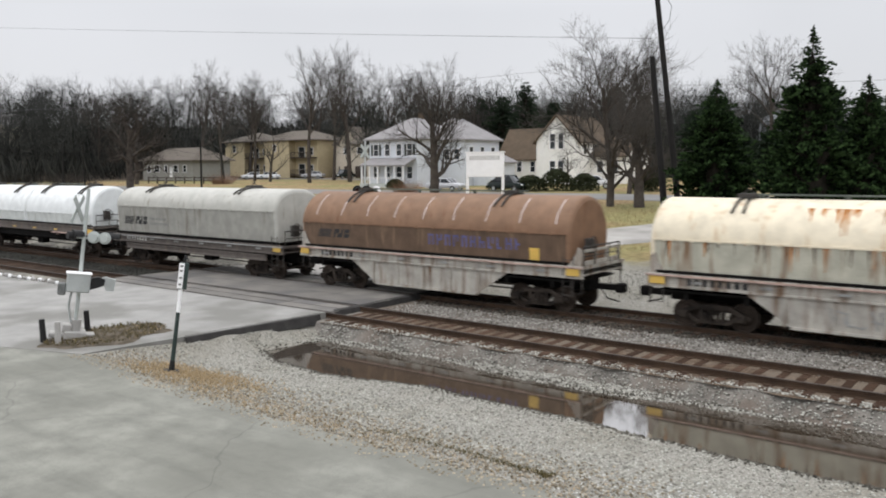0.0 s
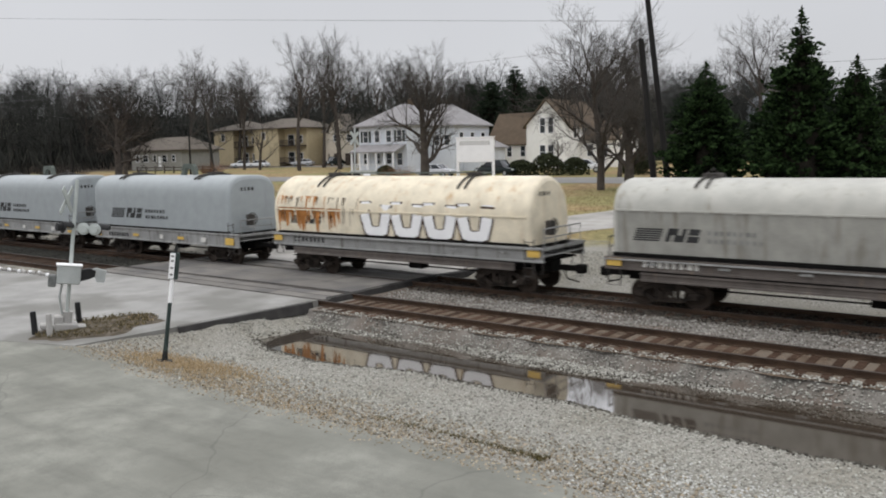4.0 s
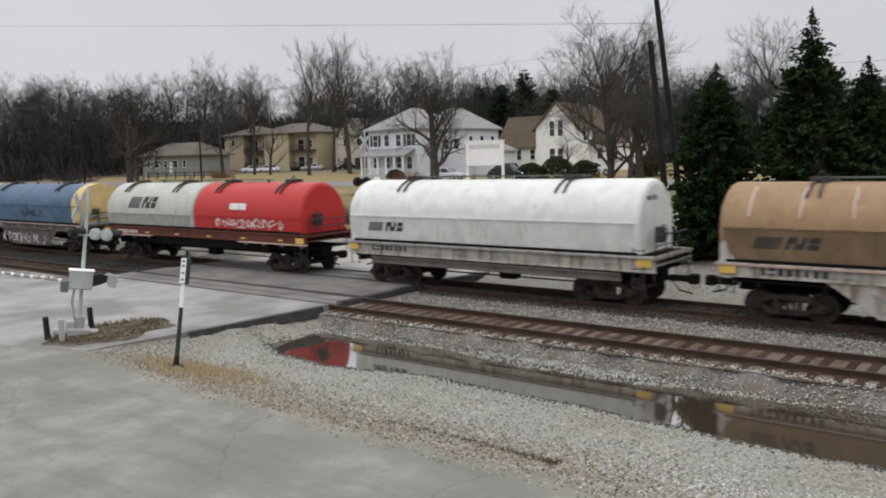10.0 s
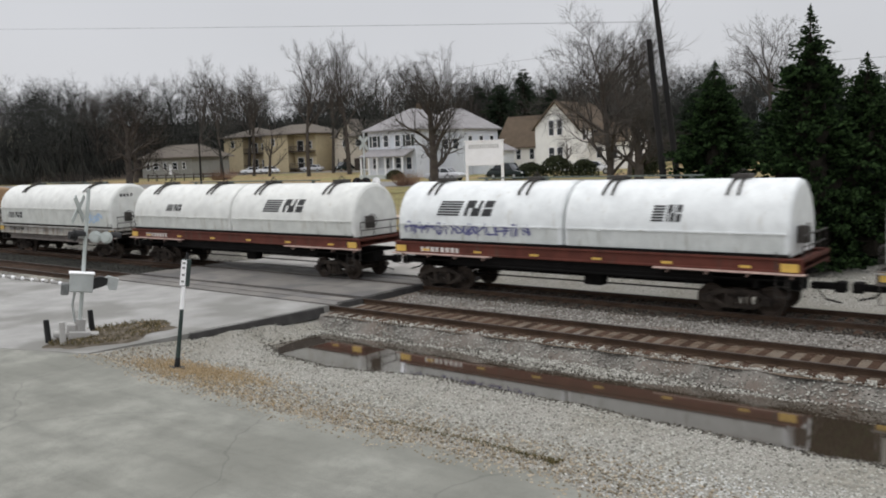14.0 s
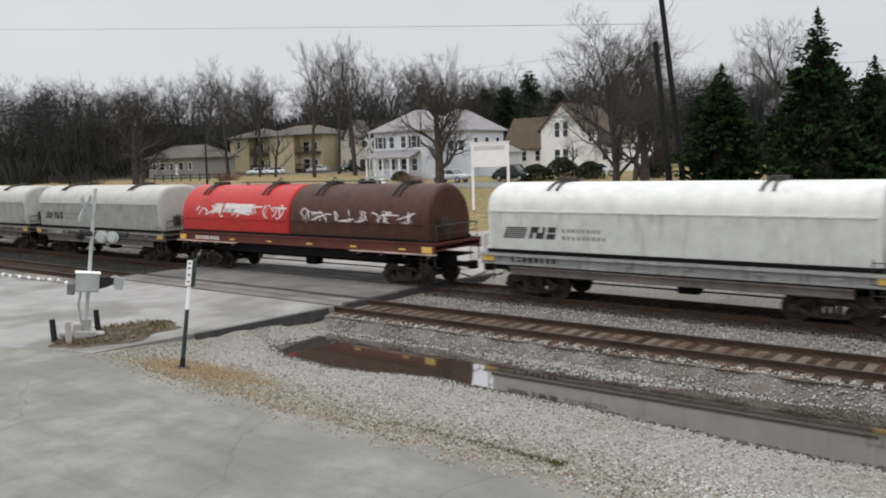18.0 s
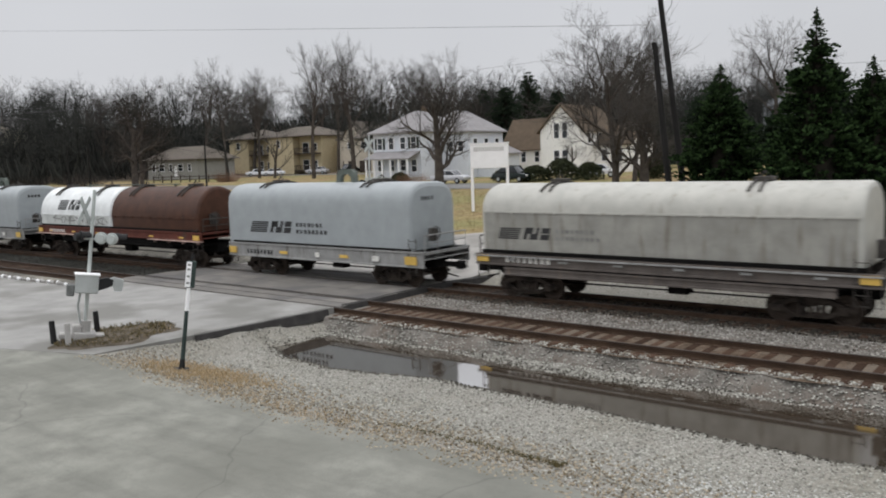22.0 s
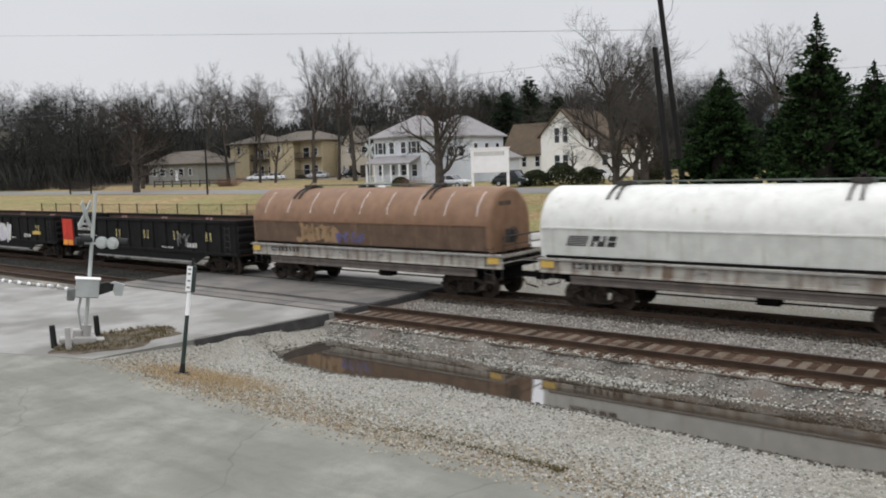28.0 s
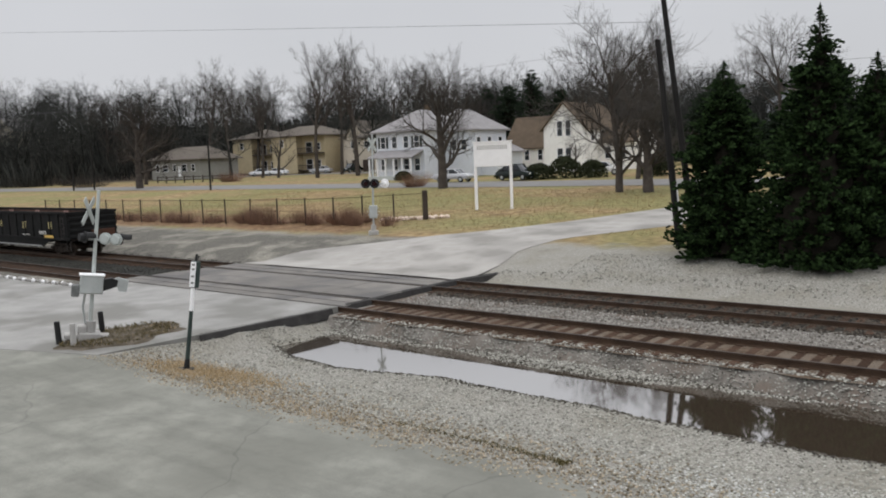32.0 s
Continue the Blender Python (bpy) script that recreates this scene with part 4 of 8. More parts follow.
def scrawl(bm, f, x, s, w, h, n, wid, rng):
    """Spray-painted loops and strokes that spell nothing."""
    cell = w / n
    for i in range(n):
        cx, cy = x + cell * (i + 0.5), s + h / 2
        a0, turn = rng.uniform(0, 6.28), rng.choice((-1, 1)) * rng.uniform(1.6, 4.2)
        rx, ry = cell * rng.uniform(0.25, 0.5), h * rng.uniform(0.25, 0.5)
        ribbon(bm, f, [(cx + rx * math.cos(a0 + turn * k / 8), cy + ry * math.sin(a0 + turn * k / 8) * (1 + 0.2 * math.sin(k))) for k in range(9)], wid)
        for _ in range(rng.choice((1, 2, 2))):
            x0, lean_ = cx + rng.uniform(-0.45, 0.45) * cell, rng.uniform(-0.25, 0.35) * cell
            pts = [(x0, s + h * rng.uniform(0, 0.25)), (x0 + lean_, s + h * rng.uniform(0.6, 1.0))]
            if rng.random() < 0.6:
                pts.append((x0 + lean_ + rng.uniform(0.2, 0.6) * cell, s + h * rng.uniform(0.2, 0.8)))
            ribbon(bm, f, pts, wid * rng.uniform(0.7, 1.3))
        if rng.random() < 0.45:
            ribbon(bm, f, [(cx - cell * 0.5, s + h * rng.uniform(0.1, 0.9)), (cx + cell * 0.6, s + h * rng.uniform(0.1, 0.9))], wid)


def drips(bm, f, x, s, w, length, count, wid, rng):
    """Thin stains that run down from a seam and taper off."""
    for _ in range(count):
        a, run = x + w * rng.random(), length * rng.uniform(0.15, 1.0) ** 1.5
        r, lean_ = wid * rng.uniform(0.4, 1.3), rng.uniform(-0.03, 0.03)
        rows = [[bm.verts.new(f(a + lean_ * k + e * r * (1 - 0.75 * k), max(s - run * k, 0.02), 0.014)) for e in (-1, 1)] for k in (0.0, 0.35, 0.7, 1.0)]
        for p, q in zip(rows, rows[1:]):
            bm.faces.new((q[0], q[1], p[1], p[0]))


def cups(bm, f, x, s, w, h, n, wid, rng):
    """Big upright spray-painted strokes joined at the foot."""
    cell = w / n
    for i in range(n):
        a, b = x + cell * (i + 0.1), x + cell * (i + 0.78)
        line = [(a, s + h), (a + 0.02, s + h * 0.55), (a + 0.1 * cell, s + h * 0.14), ((a + b) / 2, s + 0.05 * h), (b - 0.1 * cell, s + h * 0.14), (b, s + h * 0.55), (b + 0.02, s + h * rng.uniform(0.9, 1.0))]
        ribbon(bm, f, line, wid)


def streaks(bm, f, x, s, w, h, n, wid, rng):
    """A dense field of slanting strokes."""
    for _ in range(n):
        a, lean_ = x + w * rng.random(), rng.uniform(-0.2, 0.35)
        z0, z1 = s + h * rng.uniform(0.0, 0.45), s + h * rng.uniform(0.55, 1.0)
        patch(bm, f, a, a + wid * rng.uniform(0.4, 1.6), z0, z1, lean_, 2)


def blocks(bm, f, x, s, w, h, n, wid, rng):
    """A row of worn block letters that cannot be read: upright pairs with short links."""
    cell = w / n
    for i in range(n):
        a = x + cell * i
        patch(bm, f, a, a + cell * 0.2, s, s + h, 0, 2)
        if rng.random() < 0.8:
            patch(bm, f, a + cell * 0.48, a + cell * 0.66, s + h * rng.choice((0.0, 0.0, 0.45)), s + h * rng.choice((1.0, 1.0, 0.6)), 0, 2)
        z = s + h * rng.choice((0.0, 0.42, 0.82))
        patch(bm, f, a + cell * 0.2, a + cell * 0.48, z, z + h * 0.18, 0, 1)


STYLES = {"blocks": blocks, "scrawl": scrawl, "drips": drips, "cups": cups, "streaks": streaks}


def decal(name, car, material, label, draw):
    bm = bmesh.new()
    draw(bm)
    return tagged(part(name, bm, material, car, label), kind="stuff")


def frame_side(bm):
    """A cast side frame: arched top chord, bottom chord, columns, journal boxes and a nest of springs."""
    top = [(-1.18, 0.50), (-0.9, 0.60), (-0.5, 0.78), (0.5, 0.78), (0.9, 0.60), (1.18, 0.50)]
    plate_xz(bm, top + [(1.18, 0.40), (0.86, 0.47), (0.46, 0.64), (-0.46, 0.64), (-0.86, 0.47), (-1.18, 0.40)], -0.07, 0.07)
    plate_xz(bm, [(-0.92, 0.46), (-0.5, 0.20), (0.5, 0.20), (0.92, 0.46), (0.78, 0.50), (0.42, 0.30), (-0.42, 0.30), (-0.78, 0.50)], -0.06, 0.06)
    for x in (-0.33, 0.33):
        box(bm, x - 0.06, x + 0.06, -0.06, 0.06, 0.28, 0.68)
    for x in (-0.89, 0.89):
        rbox(bm, x - 0.15, x + 0.15, -0.17, 0.04, 0.31, 0.56, 0.03)
        tube(bm, [(x, -0.17, 0.43), (x, -0.21, 0.43)], 0.09, 8)
    for x in (-0.18, 0, 0.18):
        tube(bm, [(x, -0.06, 0.3), (x, -0.06, 0.55)], 0.07, 7)


def wheelset_mesh(bm):
    tube(bm, [(0, -1.0, 0), (0, 1.0, 0)], 0.075, 8)
    for s in (-1, 1):
        y = 0.79 * s
        lathe_y(bm, [(y + 0.07, 0.12), (y + 0.07, 0.2), (y + 0.03, 0.24), (y + 0.03, 0.36), (y + 0.068, 0.38), (y + 0.068, WHEEL_R), (y - 0.05 * s, WHEEL_R + 0.005), (y - 0.066, WHEEL_R + 0.012), (y - 0.066, 0.37), (y - 0.03, 0.35), (y - 0.03, 0.24), (y - 0.07, 0.2), (y - 0.07, 0.12)], 22)
        for k in range(5):
            a = 2 * math.pi * k / 5
            box(bm, 0.3 * math.cos(a) - 0.03, 0.3 * math.cos(a) + 0.03, y - 0.04, y + 0.04, 0.3 * math.sin(a) - 0.03, 0.3 * math.sin(a) + 0.03)


def bolster(bm):
    rbox(bm, -0.2, 0.2, -1.05, 1.05, 0.52, 0.80, 0.03)
    tube(bm, [(0, 0, 0.78), (0, 0, 0.92)], 0.3, 12)
    for s in (-1, 1):
        box(bm, s * 0.45 - 0.05, s * 0.45 + 0.05, -0.8, 0.8, 0.3, 0.42)


WHEELSETS = []


def bogies(car, half):
    for s in (-1, 1):
        b = part("bogie", shared("bolster", bolster), M_BOGIE, car, "brown grimy freight bogie")
        b.location = (s * half, 0, 0)
        for y in (-1.06, 1.06):
            q = part("side_frame", shared("side_frame", frame_side), M_BOGIE, b)
            q.matrix_basis = pose(0, y, 0, 0, 0, 0 if y < 0 else 180)
        for x in (-0.89, 0.89):
            w = part("wheelset", shared("wheelset", wheelset_mesh, 40), M_WHEEL, b, "worn steel wheels on an axle")
            w.location = (x, 0, WHEEL_R)
            WHEELSETS.append((w, car, x))


def coupler_mesh(bm):
    rbox(bm, 0, 0.75, -0.11, 0.11, 0.78, 0.98, 0.02)
    rbox(bm, 0.68, 1.0, -0.2, 0.16, 0.72, 1.04, 0.04)
    tube(bm, [(0.2, -0.35, 0.9), (0.5, -0.4, 0.55), (0.9, -0.3, 0.45)], 0.03, 6)


def couplers(car, half):
    for s in (-1, 1):
        q = part("coupler", shared("coupler", coupler_mesh), M_UNDER, car)
        q.matrix_basis = pose(s * (half - 0.15), 0, 0, 0, 0, 0 if s > 0 else 180)


def ladder_mesh(bm):
    for x in (0.0, 0.38):
        tube(bm, [(x, 0, 0.55), (x, 0, 1.9)], 0.018, 5)
    for k in range(5):
        tube(bm, [(0, 0, 0.6 + 0.3 * k), (0.38, 0, 0.6 + 0.3 * k)], 0.014, 5)


def step_mesh(bm):
    tube(bm, [(0, 0, 1.2), (0, 0, 0.42), (0.42, 0, 0.42), (0.42, 0, 1.2)], 0.022, 5)


def brake_mesh(bm):
    k = 14
    tube(bm, [(0, 0.28 * math.cos(2 * math.pi * i / k), 0.28 * math.sin(2 * math.pi * i / k)) for i in range(k + 1)], 0.022, 5)
    for a in (0, 2.1, 4.2):
        tube(bm, [(0, 0, 0), (0, 0.28 * math.cos(a), 0.28 * math.sin(a))], 0.016, 5)
    box(bm, -0.25, 0.0, -0.16, 0.16, -0.3, 0.2)


def rail_mesh(w, h):
    def f(bm):
        tube(bm, [(0, -w, 0), (0, -w, h), (0, w, h), (0, w, 0)], 0.028, 6)
        tube(bm, [(0, -w, h * 0.55), (0, w, h * 0.55)], 0.02, 5)
        for y in (-w * 0.4, w * 0.4):
            tube(bm, [(0, y, 0), (0, y, h)], 0.02, 5)
    return f


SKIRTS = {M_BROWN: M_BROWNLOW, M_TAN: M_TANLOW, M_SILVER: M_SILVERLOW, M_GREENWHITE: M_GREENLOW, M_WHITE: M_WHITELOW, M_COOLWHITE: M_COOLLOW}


def hood_at(car, key, x0, x1, prof, material, label, seam=None, brackets=True, ribs=0):
    z0 = prof[0][1]
    low = SKIRTS.get(material)

    def make(bm):
        m = (x1 - x0) / 2
        extrude_x(bm, prof, [(-m, 0.93, z0), (-m + 0.05, 0.98, z0), (-m + 0.14, 1, z0), (m - 0.14, 1, z0), (m - 0.05, 0.98, z0), (m, 0.93, z0)])
    h = part("hood", shared(("hood", key, round(x1 - x0, 2)), make, 17), material, car, label)
    h.location.x = (x0 + x1) / 2
    if seam:
        f = side_map(prof)

        def lip(bm):
            for s in (-1, 1):
                y = s * (abs(prof[1][0]) + 0.012)
                box(bm, x0 + 0.1, x1 - 0.1, min(y - 0.02, y + 0.02), max(y - 0.02, y + 0.02), seam - 0.025, seam + 0.025)
                for i in range(int((x1 - x0) / 0.85)):
                    x = x0 + 0.5 + 0.85 * i
                    box(bm, x - 0.03, x + 0.03, min(y - 0.05, y + 0.03), max(y - 0.05, y + 0.03), seam - 0.06, seam + 0.03)
        bm = bmesh.new()
        lip(bm)
        part("hood_flange", bm, material, h)
        h.children[-1].location.x = -(x0 + x1) / 2
    # Below the seam the side takes a darker tone than the hood above.
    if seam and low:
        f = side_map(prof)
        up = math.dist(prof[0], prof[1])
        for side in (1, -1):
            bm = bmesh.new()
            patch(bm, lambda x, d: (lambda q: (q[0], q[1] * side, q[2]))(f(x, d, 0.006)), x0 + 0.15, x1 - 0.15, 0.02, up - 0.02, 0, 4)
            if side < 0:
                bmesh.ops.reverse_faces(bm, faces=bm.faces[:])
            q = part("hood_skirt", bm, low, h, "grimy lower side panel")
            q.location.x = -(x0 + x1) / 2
    if ribs:
        bm = bmesh.new()
        f = side_map(prof)
        for i in range(ribs):
            x = x0 + (x1 - x0) * (i + 0.6) / ribs
            for a, b in ((1.35, 1.9), (1.9, 2.5)):
                patch(bm, f, x, x + 0.035, a, b, 0.05 * math.sin(i * 2.3), 3)
        q = tagged(part("scuff_mark", bm, M_SPRAYPINK, h, "pale scraped weld lines"), kind="stuff")
        q.location.x = -(x0 + x1) / 2
    if brackets:
        zt = max(z for _, z in prof)

        def bracket(bm):
            fs = side_map(prof)
            top = fs_top(prof)
            for x in (-0.17, 0.17):
                near = [fs(x * (1.0 - 0.35 * k), top - 1.15 + 1.15 * k, 0.05) for k in (0, 0.2, 0.4, 0.6, 0.8, 0.97)]
                far = [(q[0], -q[1], q[2]) for q in near[::-1]]
                tube(bm, near + far, 0.042, 5)
            box(bm, -0.26, 0.26, -0.3, 0.3, zt + 0.03, zt + 0.14)
            tube(bm, [(-0.2, 0, zt + 0.1), (0, 0, zt + 0.3), (0.2, 0, zt + 0.1)], 0.035, 5)
        for k in (0.2, 0.76):
            b = part("lifting_bracket", shared(("bracket", key), bracket), M_FITTING, h, "dark steel lifting bracket")
            b.location.x = x0 + (x1 - x0) * k - (x0 + x1) / 2
    return h


def sill_beams(car, half, z0, z1, material, w=1.5, name="side_sill"):
    for s in (-1, 1):
        def make(bm):
            prof = [(-0.05, z0), (0.08, z0), (0.08, z0 + 0.05), (0.02, z0 + 0.07), (0.02, z1 - 0.07), (0.1, z1 - 0.05), (0.1, z1), (-0.07, z1), (-0.07, z1 - 0.06), (-0.02, z1 - 0.08), (-0.02, z0 + 0.07), (-0.05, z0 + 0.05)]
            extrude_x(bm, prof, [(-half, 1, 0), (half, 1, 0)])
        q = part(name, shared(("sill", round(half, 2), z0, z1), make), material, car)
        q.matrix_basis = pose(0, s * (w - 0.02), 0) if s < 0 else pose(0, w - 0.02, 0, 0, 0, 180)


def under(car, half, z0=0.72, z1=1.15):
    def make(bm):
        rbox(bm, -half, half, -0.33, 0.33, z0, z1, 0.03)
        box(bm, -half, half, -1.42, 1.42, z1, z1 + 0.06)
        for i in range(7):
            x = -half + 2 * half * (i + 0.5) / 7
            box(bm, x - 0.06, x + 0.06, -1.4, 1.4, z1 - 0.22, z1)
        tube(bm, [(-1.6, 0.75, 0.8), (-0.3, 0.75, 0.8)], 0.22, 10)
        rbox(bm, 0.4, 1.1, -1.0, -0.55, 0.55, 0.95, 0.04)
        tube(bm, [(-half + 1.5, -0.6, 0.6), (half - 1.5, -0.6, 0.6)], 0.03, 5)
    part("underframe", shared(("under", round(half, 2), z0, z1), make), M_UNDER, car, "black grimy underframe")


def end_gear(car, half, zdeck, material, rail=True):
    for s in (-1, 1):
        def platform(bm):
            rbox(bm, -0.42, 0.0, -1.48, 1.48, zdeck - 0.3, zdeck - 0.12, 0.015)
            box(bm, -0.05, 0.0, -1.48, 1.48, zdeck - 0.34, zdeck - 0.02)
        p = part("end_platform", shared(("platform", zdeck), platform), material, car)
        p.matrix_basis = pose(s * half, 0, 0, 0, 0, 0 if s > 0 else 180)
        for y in (-1, 1):
            st = part("step", shared("step", step_mesh), M_FITTING, car)
            st.matrix_basis = pose(s * (half - 0.28) - 0.2, y * 1.44, zdeck - 1.35)
        if rail:
            r = part("handrail", shared("handrail", rail_mesh(1.32, 0.72)), M_FITTING if material is not M_SILLGREY else M_SILLGREY, car)
            r.location = (s * (half - 0.06), 0, zdeck - 0.1)
    bw = part("brake_wheel", shared("brake_wheel", brake_mesh), M_FITTING, car, "dark handbrake wheel")
    bw.location = (half - 0.12, -0.55, zdeck + 0.65)
    ld = part("ladder", shared("ladder", ladder_mesh), M_FITTING, car)
    ld.location = (half - 0.75, -1.5, 0.1)


def reflectors(car, half, y, z, rng, material=None, ends=True):
    bm = lambda w, h: shared(("reflector", w, h), lambda b: box(b, -w / 2, w / 2, -0.008, 0.008, -h / 2, h / 2))
    n = 6
    for i in range(n):
        q = part("reflector", bm(0.34, 0.075), material or M_PLATEYEL, car)
        q.location = (-half + 1.6 + (2 * half - 3.2) * i / (n - 1), y - 0.075, z)
    if ends:
        for s in (-1, 1):
            q = part("end_marker", bm(0.5, 0.24), M_PLATEYEL, car, "yellow end marker")
            q.location = (s * (half - 0.35), y - 0.078, z + 0.02)


def new_car(left, right, label, category="rail car", overhang=0.35):
    if category == "coil car":
        left, right = left - 0.22, right - 0.22
    half = (right - left) / 2
    car = thing("coil_car" if category == "coil car" else "gondola_car", pose((left + right) / 2, TRACK_Y[1], 0), label, category, "cars of the freight train")
    CARS.append((car, (left + right) / 2, half))
    return car, half


def square_fittings(car, half, f, zt, rng):
    """Markers on the grey sill and the lifting arch on the roof of a box hood."""
    marks = ((-half + 0.35, 0.5, 0.3, M_PLATEYEL), (-half + 3.9, 0.5, 0.13, M_PLATEYEL), (0.1, 0.26, 0.2, M_LETTER), (1.7, 0.5, 0.13, M_PLATEYEL), (3.5, 0.36, 0.22, M_LETTER), (half - 0.6, 0.6, 0.32, M_PLATEYEL))
    for x, w, h, m in marks:
        q = part("end_marker" if h > 0.25 else "reflector", shared(("mark", w, h), lambda b: box(b, -w / 2, w / 2, -0.008, 0.008, -h / 2, h / 2)), m, car)
        q.location = (x, -1.578, 1.14)

    def arch(bm):
        a = [(-0.62, zt - 0.03), (-0.5, zt + 0.42), (-0.34, zt + 0.56), (0.34, zt + 0.56), (0.5, zt + 0.42), (0.62, zt - 0.03)]
        b = [(0.34, zt - 0.03), (0.28, zt + 0.24), (0.14, zt + 0.36), (-0.14, zt + 0.36), (-0.28, zt + 0.24), (-0.34, zt - 0.03)]
        plate_xz(bm, a + b, -0.1, 0.1)
    q = part("lifting_arch", shared(("arch", round(zt, 2)), arch), M_ARCH, car, "grey-green steel lifting arch")
    q.location.x = 0.55


def coil_car(kind, left, right, hood, sill, label, seed, logo="small", decor=()):
    """Freight car for steel coils. Kinds: belly (deep side plate), round (straight sill), square (tall box hood), ledge (arched hood over a wide skirt), twin (two hoods on a red deck)."""
    if kind == "ledge":
        left, right = left + 0.22, right + 0.72
    car, half = new_car(left, right, label, "coil car")
    rng = random.Random(seed)
    zdeck = {"belly": 1.72, "round": 1.74, "square": 1.5, "ledge": 1.6, "twin": 1.84}[kind]
    prof = {
        "belly": hood_profile(1.42, zdeck, 2.75, 4.02, 1.9, -0.05),
        "round": hood_profile(1.42, zdeck, 2.75, 4.14, 1.92, -0.05),
        "square": hood_profile(1.42, zdeck, 3.1, 4.18, 3.0, 0.0),
        "ledge": hood_profile(1.40, zdeck + 0.1, 3.1, 4.08, 2.3, -0.05),
        "twin": hood_profile(1.40, zdeck, 2.5, 4.06, 2.0, -0.04),
    }[kind]
    f = side_map(prof)
    inset = {"belly": 0.55, "round": 0.6, "square": 0.66, "ledge": 0.55, "twin": 0.4}[kind]
    if kind == "twin":
        a, b = hood
        hood_at(car, kind, -half + 0.08, -0.20, prof, a, "arched steel coil hood", seam=2.5)
        hood_at(car, kind, -0.12, half - 0.4, prof, b, "arched steel coil hood", seam=2.5)
    else:
        hood_at(car, kind, -half + {"belly": 0.02, "round": -0.06, "square": -0.1, "ledge": 0.2}[kind], half - inset, prof, hood, "arched steel coil hood", seam=2.75 if kind in ("belly", "round") else 3.1 if kind == "ledge" else None, ribs=9 if hood in (M_BROWN, M_TAN) else 0)
    under(car, half - 0.3, 0.72, 1.05 if kind == "square" else 1.12)
    if kind != "ledge":
        # The dark of the gap under the hood is added as a black strip.
        def seat(bm):
            rbox(bm, -half + 0.25, half - inset - 0.05, -1.462, 1.462, zdeck - 0.03, zdeck + 0.075, 0.01)
        part("hood_seat", shared(("seat", kind, round(half, 2)), seat), M_UNDER, car, "black gap and seat under the hood")
    if kind == "belly":
        sill_beams(car, half, 1.28, zdeck - 0.02, sill)
        for s in (-1, 1):
            def belly(bm):
                plate_xz(bm, [(-half + 3.0, 1.29), (-half + 4.4, 0.38), (half - 4.4, 0.38), (half - 3.0, 1.29)], -0.02, 0.02)
                for x in (-2.6, -1.3, 0, 1.3, 2.6):
                    box(bm, x - 0.03, x + 0.03, -0.055, 0.0, 0.4, 1.27)
                box(bm, -half + 4.35, half - 4.35, -0.06, 0.02, 0.36, 0.44)
            q = part("side_plate", shared(("belly", round(half, 2)), belly), sill, car, "deep trapezoid side plate with rust streaks")
            q.matrix_basis = pose(0, s * 1.44, 0, 0, 0, 0 if s < 0 else 180)
    elif kind == "ledge":
        sill_beams(car, half, 1.2, zdeck, sill)

        def skirt(bm):
            for s in (-1, 1):
                box(bm, -half + 0.25, half - 0.5, min(s * 1.3, s * 1.46), max(s * 1.3, s * 1.46), zdeck + 0.02, zdeck + 0.14)
        part("skirt", shared(("skirt", round(half, 2)), skirt), M_UNDER, car)
    elif kind == "square":
        sill_beams(car, half, 0.86, zdeck - 0.01, sill)
    else:
        sill_beams(car, half, 1.2 if kind == "round" else 1.4, zdeck - 0.02, sill)
    if kind in ("round", "ledge"):
        sill_beams(car, half - 1.2, 0.86, 1.14, M_SILLDARK, 1.46, "lower_sill")
    if kind == "twin":
        sill_beams(car, half - 2.6, 1.0, 1.39, M_UNDER, 1.40, "lower_sill")
    if kind in ("belly", "ledge", "round"):
        def deck_edge(bm):
            for e in (-1, 1):
                box(bm, -half - 0.02, half + 0.02, min(e * 1.56, e * 1.63), max(e * 1.56, e * 1.63), zdeck - 0.09, zdeck - 0.045)
        part("deck_edge", shared(("deck_edge", kind, round(half, 2)), deck_edge), M_BOARD if kind == "belly" else M_SILLGREY, car, "pale worn edge of the deck")
    bogies(car, half - 1.95)
    couplers(car, half)
    end_gear(car, half, zdeck, sill)
    if kind == "belly":
        def end_frame(bm):
            for y0, y1, z0, z1 in ((-1.42, 1.42, zdeck - 0.02, zdeck + 0.13), (-1.42, 1.42, zdeck + 0.42, zdeck + 0.52), (-1.42, -1.27, zdeck - 0.1, zdeck + 0.52), (-0.5, -0.36, zdeck + 0.1, zdeck + 0.44), (0.36, 0.5, zdeck + 0.1, zdeck + 0.44), (1.27, 1.42, zdeck - 0.1, zdeck + 0.52)):
                rbox(bm, -0.05, 0.03, y0, y1, z0, z1, 0.01)
            plate_xz(bm, [(-0.55, zdeck - 0.1), (0.03, zdeck - 0.1), (0.03, zdeck + 0.5), (-0.12, zdeck + 0.62), (-0.24, zdeck + 0.3)], -1.45, -1.40)
        for e in (-1, 1):
            q = part("end_frame", shared(("end_frame", zdeck), end_frame), sill if sill is not M_SILLDARK else M_SILLGREY, car, "pale steel end frame with square openings")
            q.matrix_basis = pose(half - 0.1, 0, 0) if e > 0 else pose(-half + 0.1, 0, 0) @ Matrix.Scale(-1, 4, (1, 0, 0))
    if kind == "twin":
        for a, b in ((-half, -half + 4.6), (half - 4.4, half + 0.1)):
            bm = bmesh.new()
            rbox(bm, a, b, -1.74, -1.5, 1.36, 1.4, 0.008)
            for i in range(4):
                x = a + 0.4 + (b - a - 0.8) * i / 3
                box(bm, x - 0.02, x + 0.02, -1.6, -1.42, 1.24, 1.36)
            part("running_board", bm, M_BOARD, car, "pale rusty running board")
    if kind in ("round", "twin", "belly"):
        zt = max(z for _, z in prof)

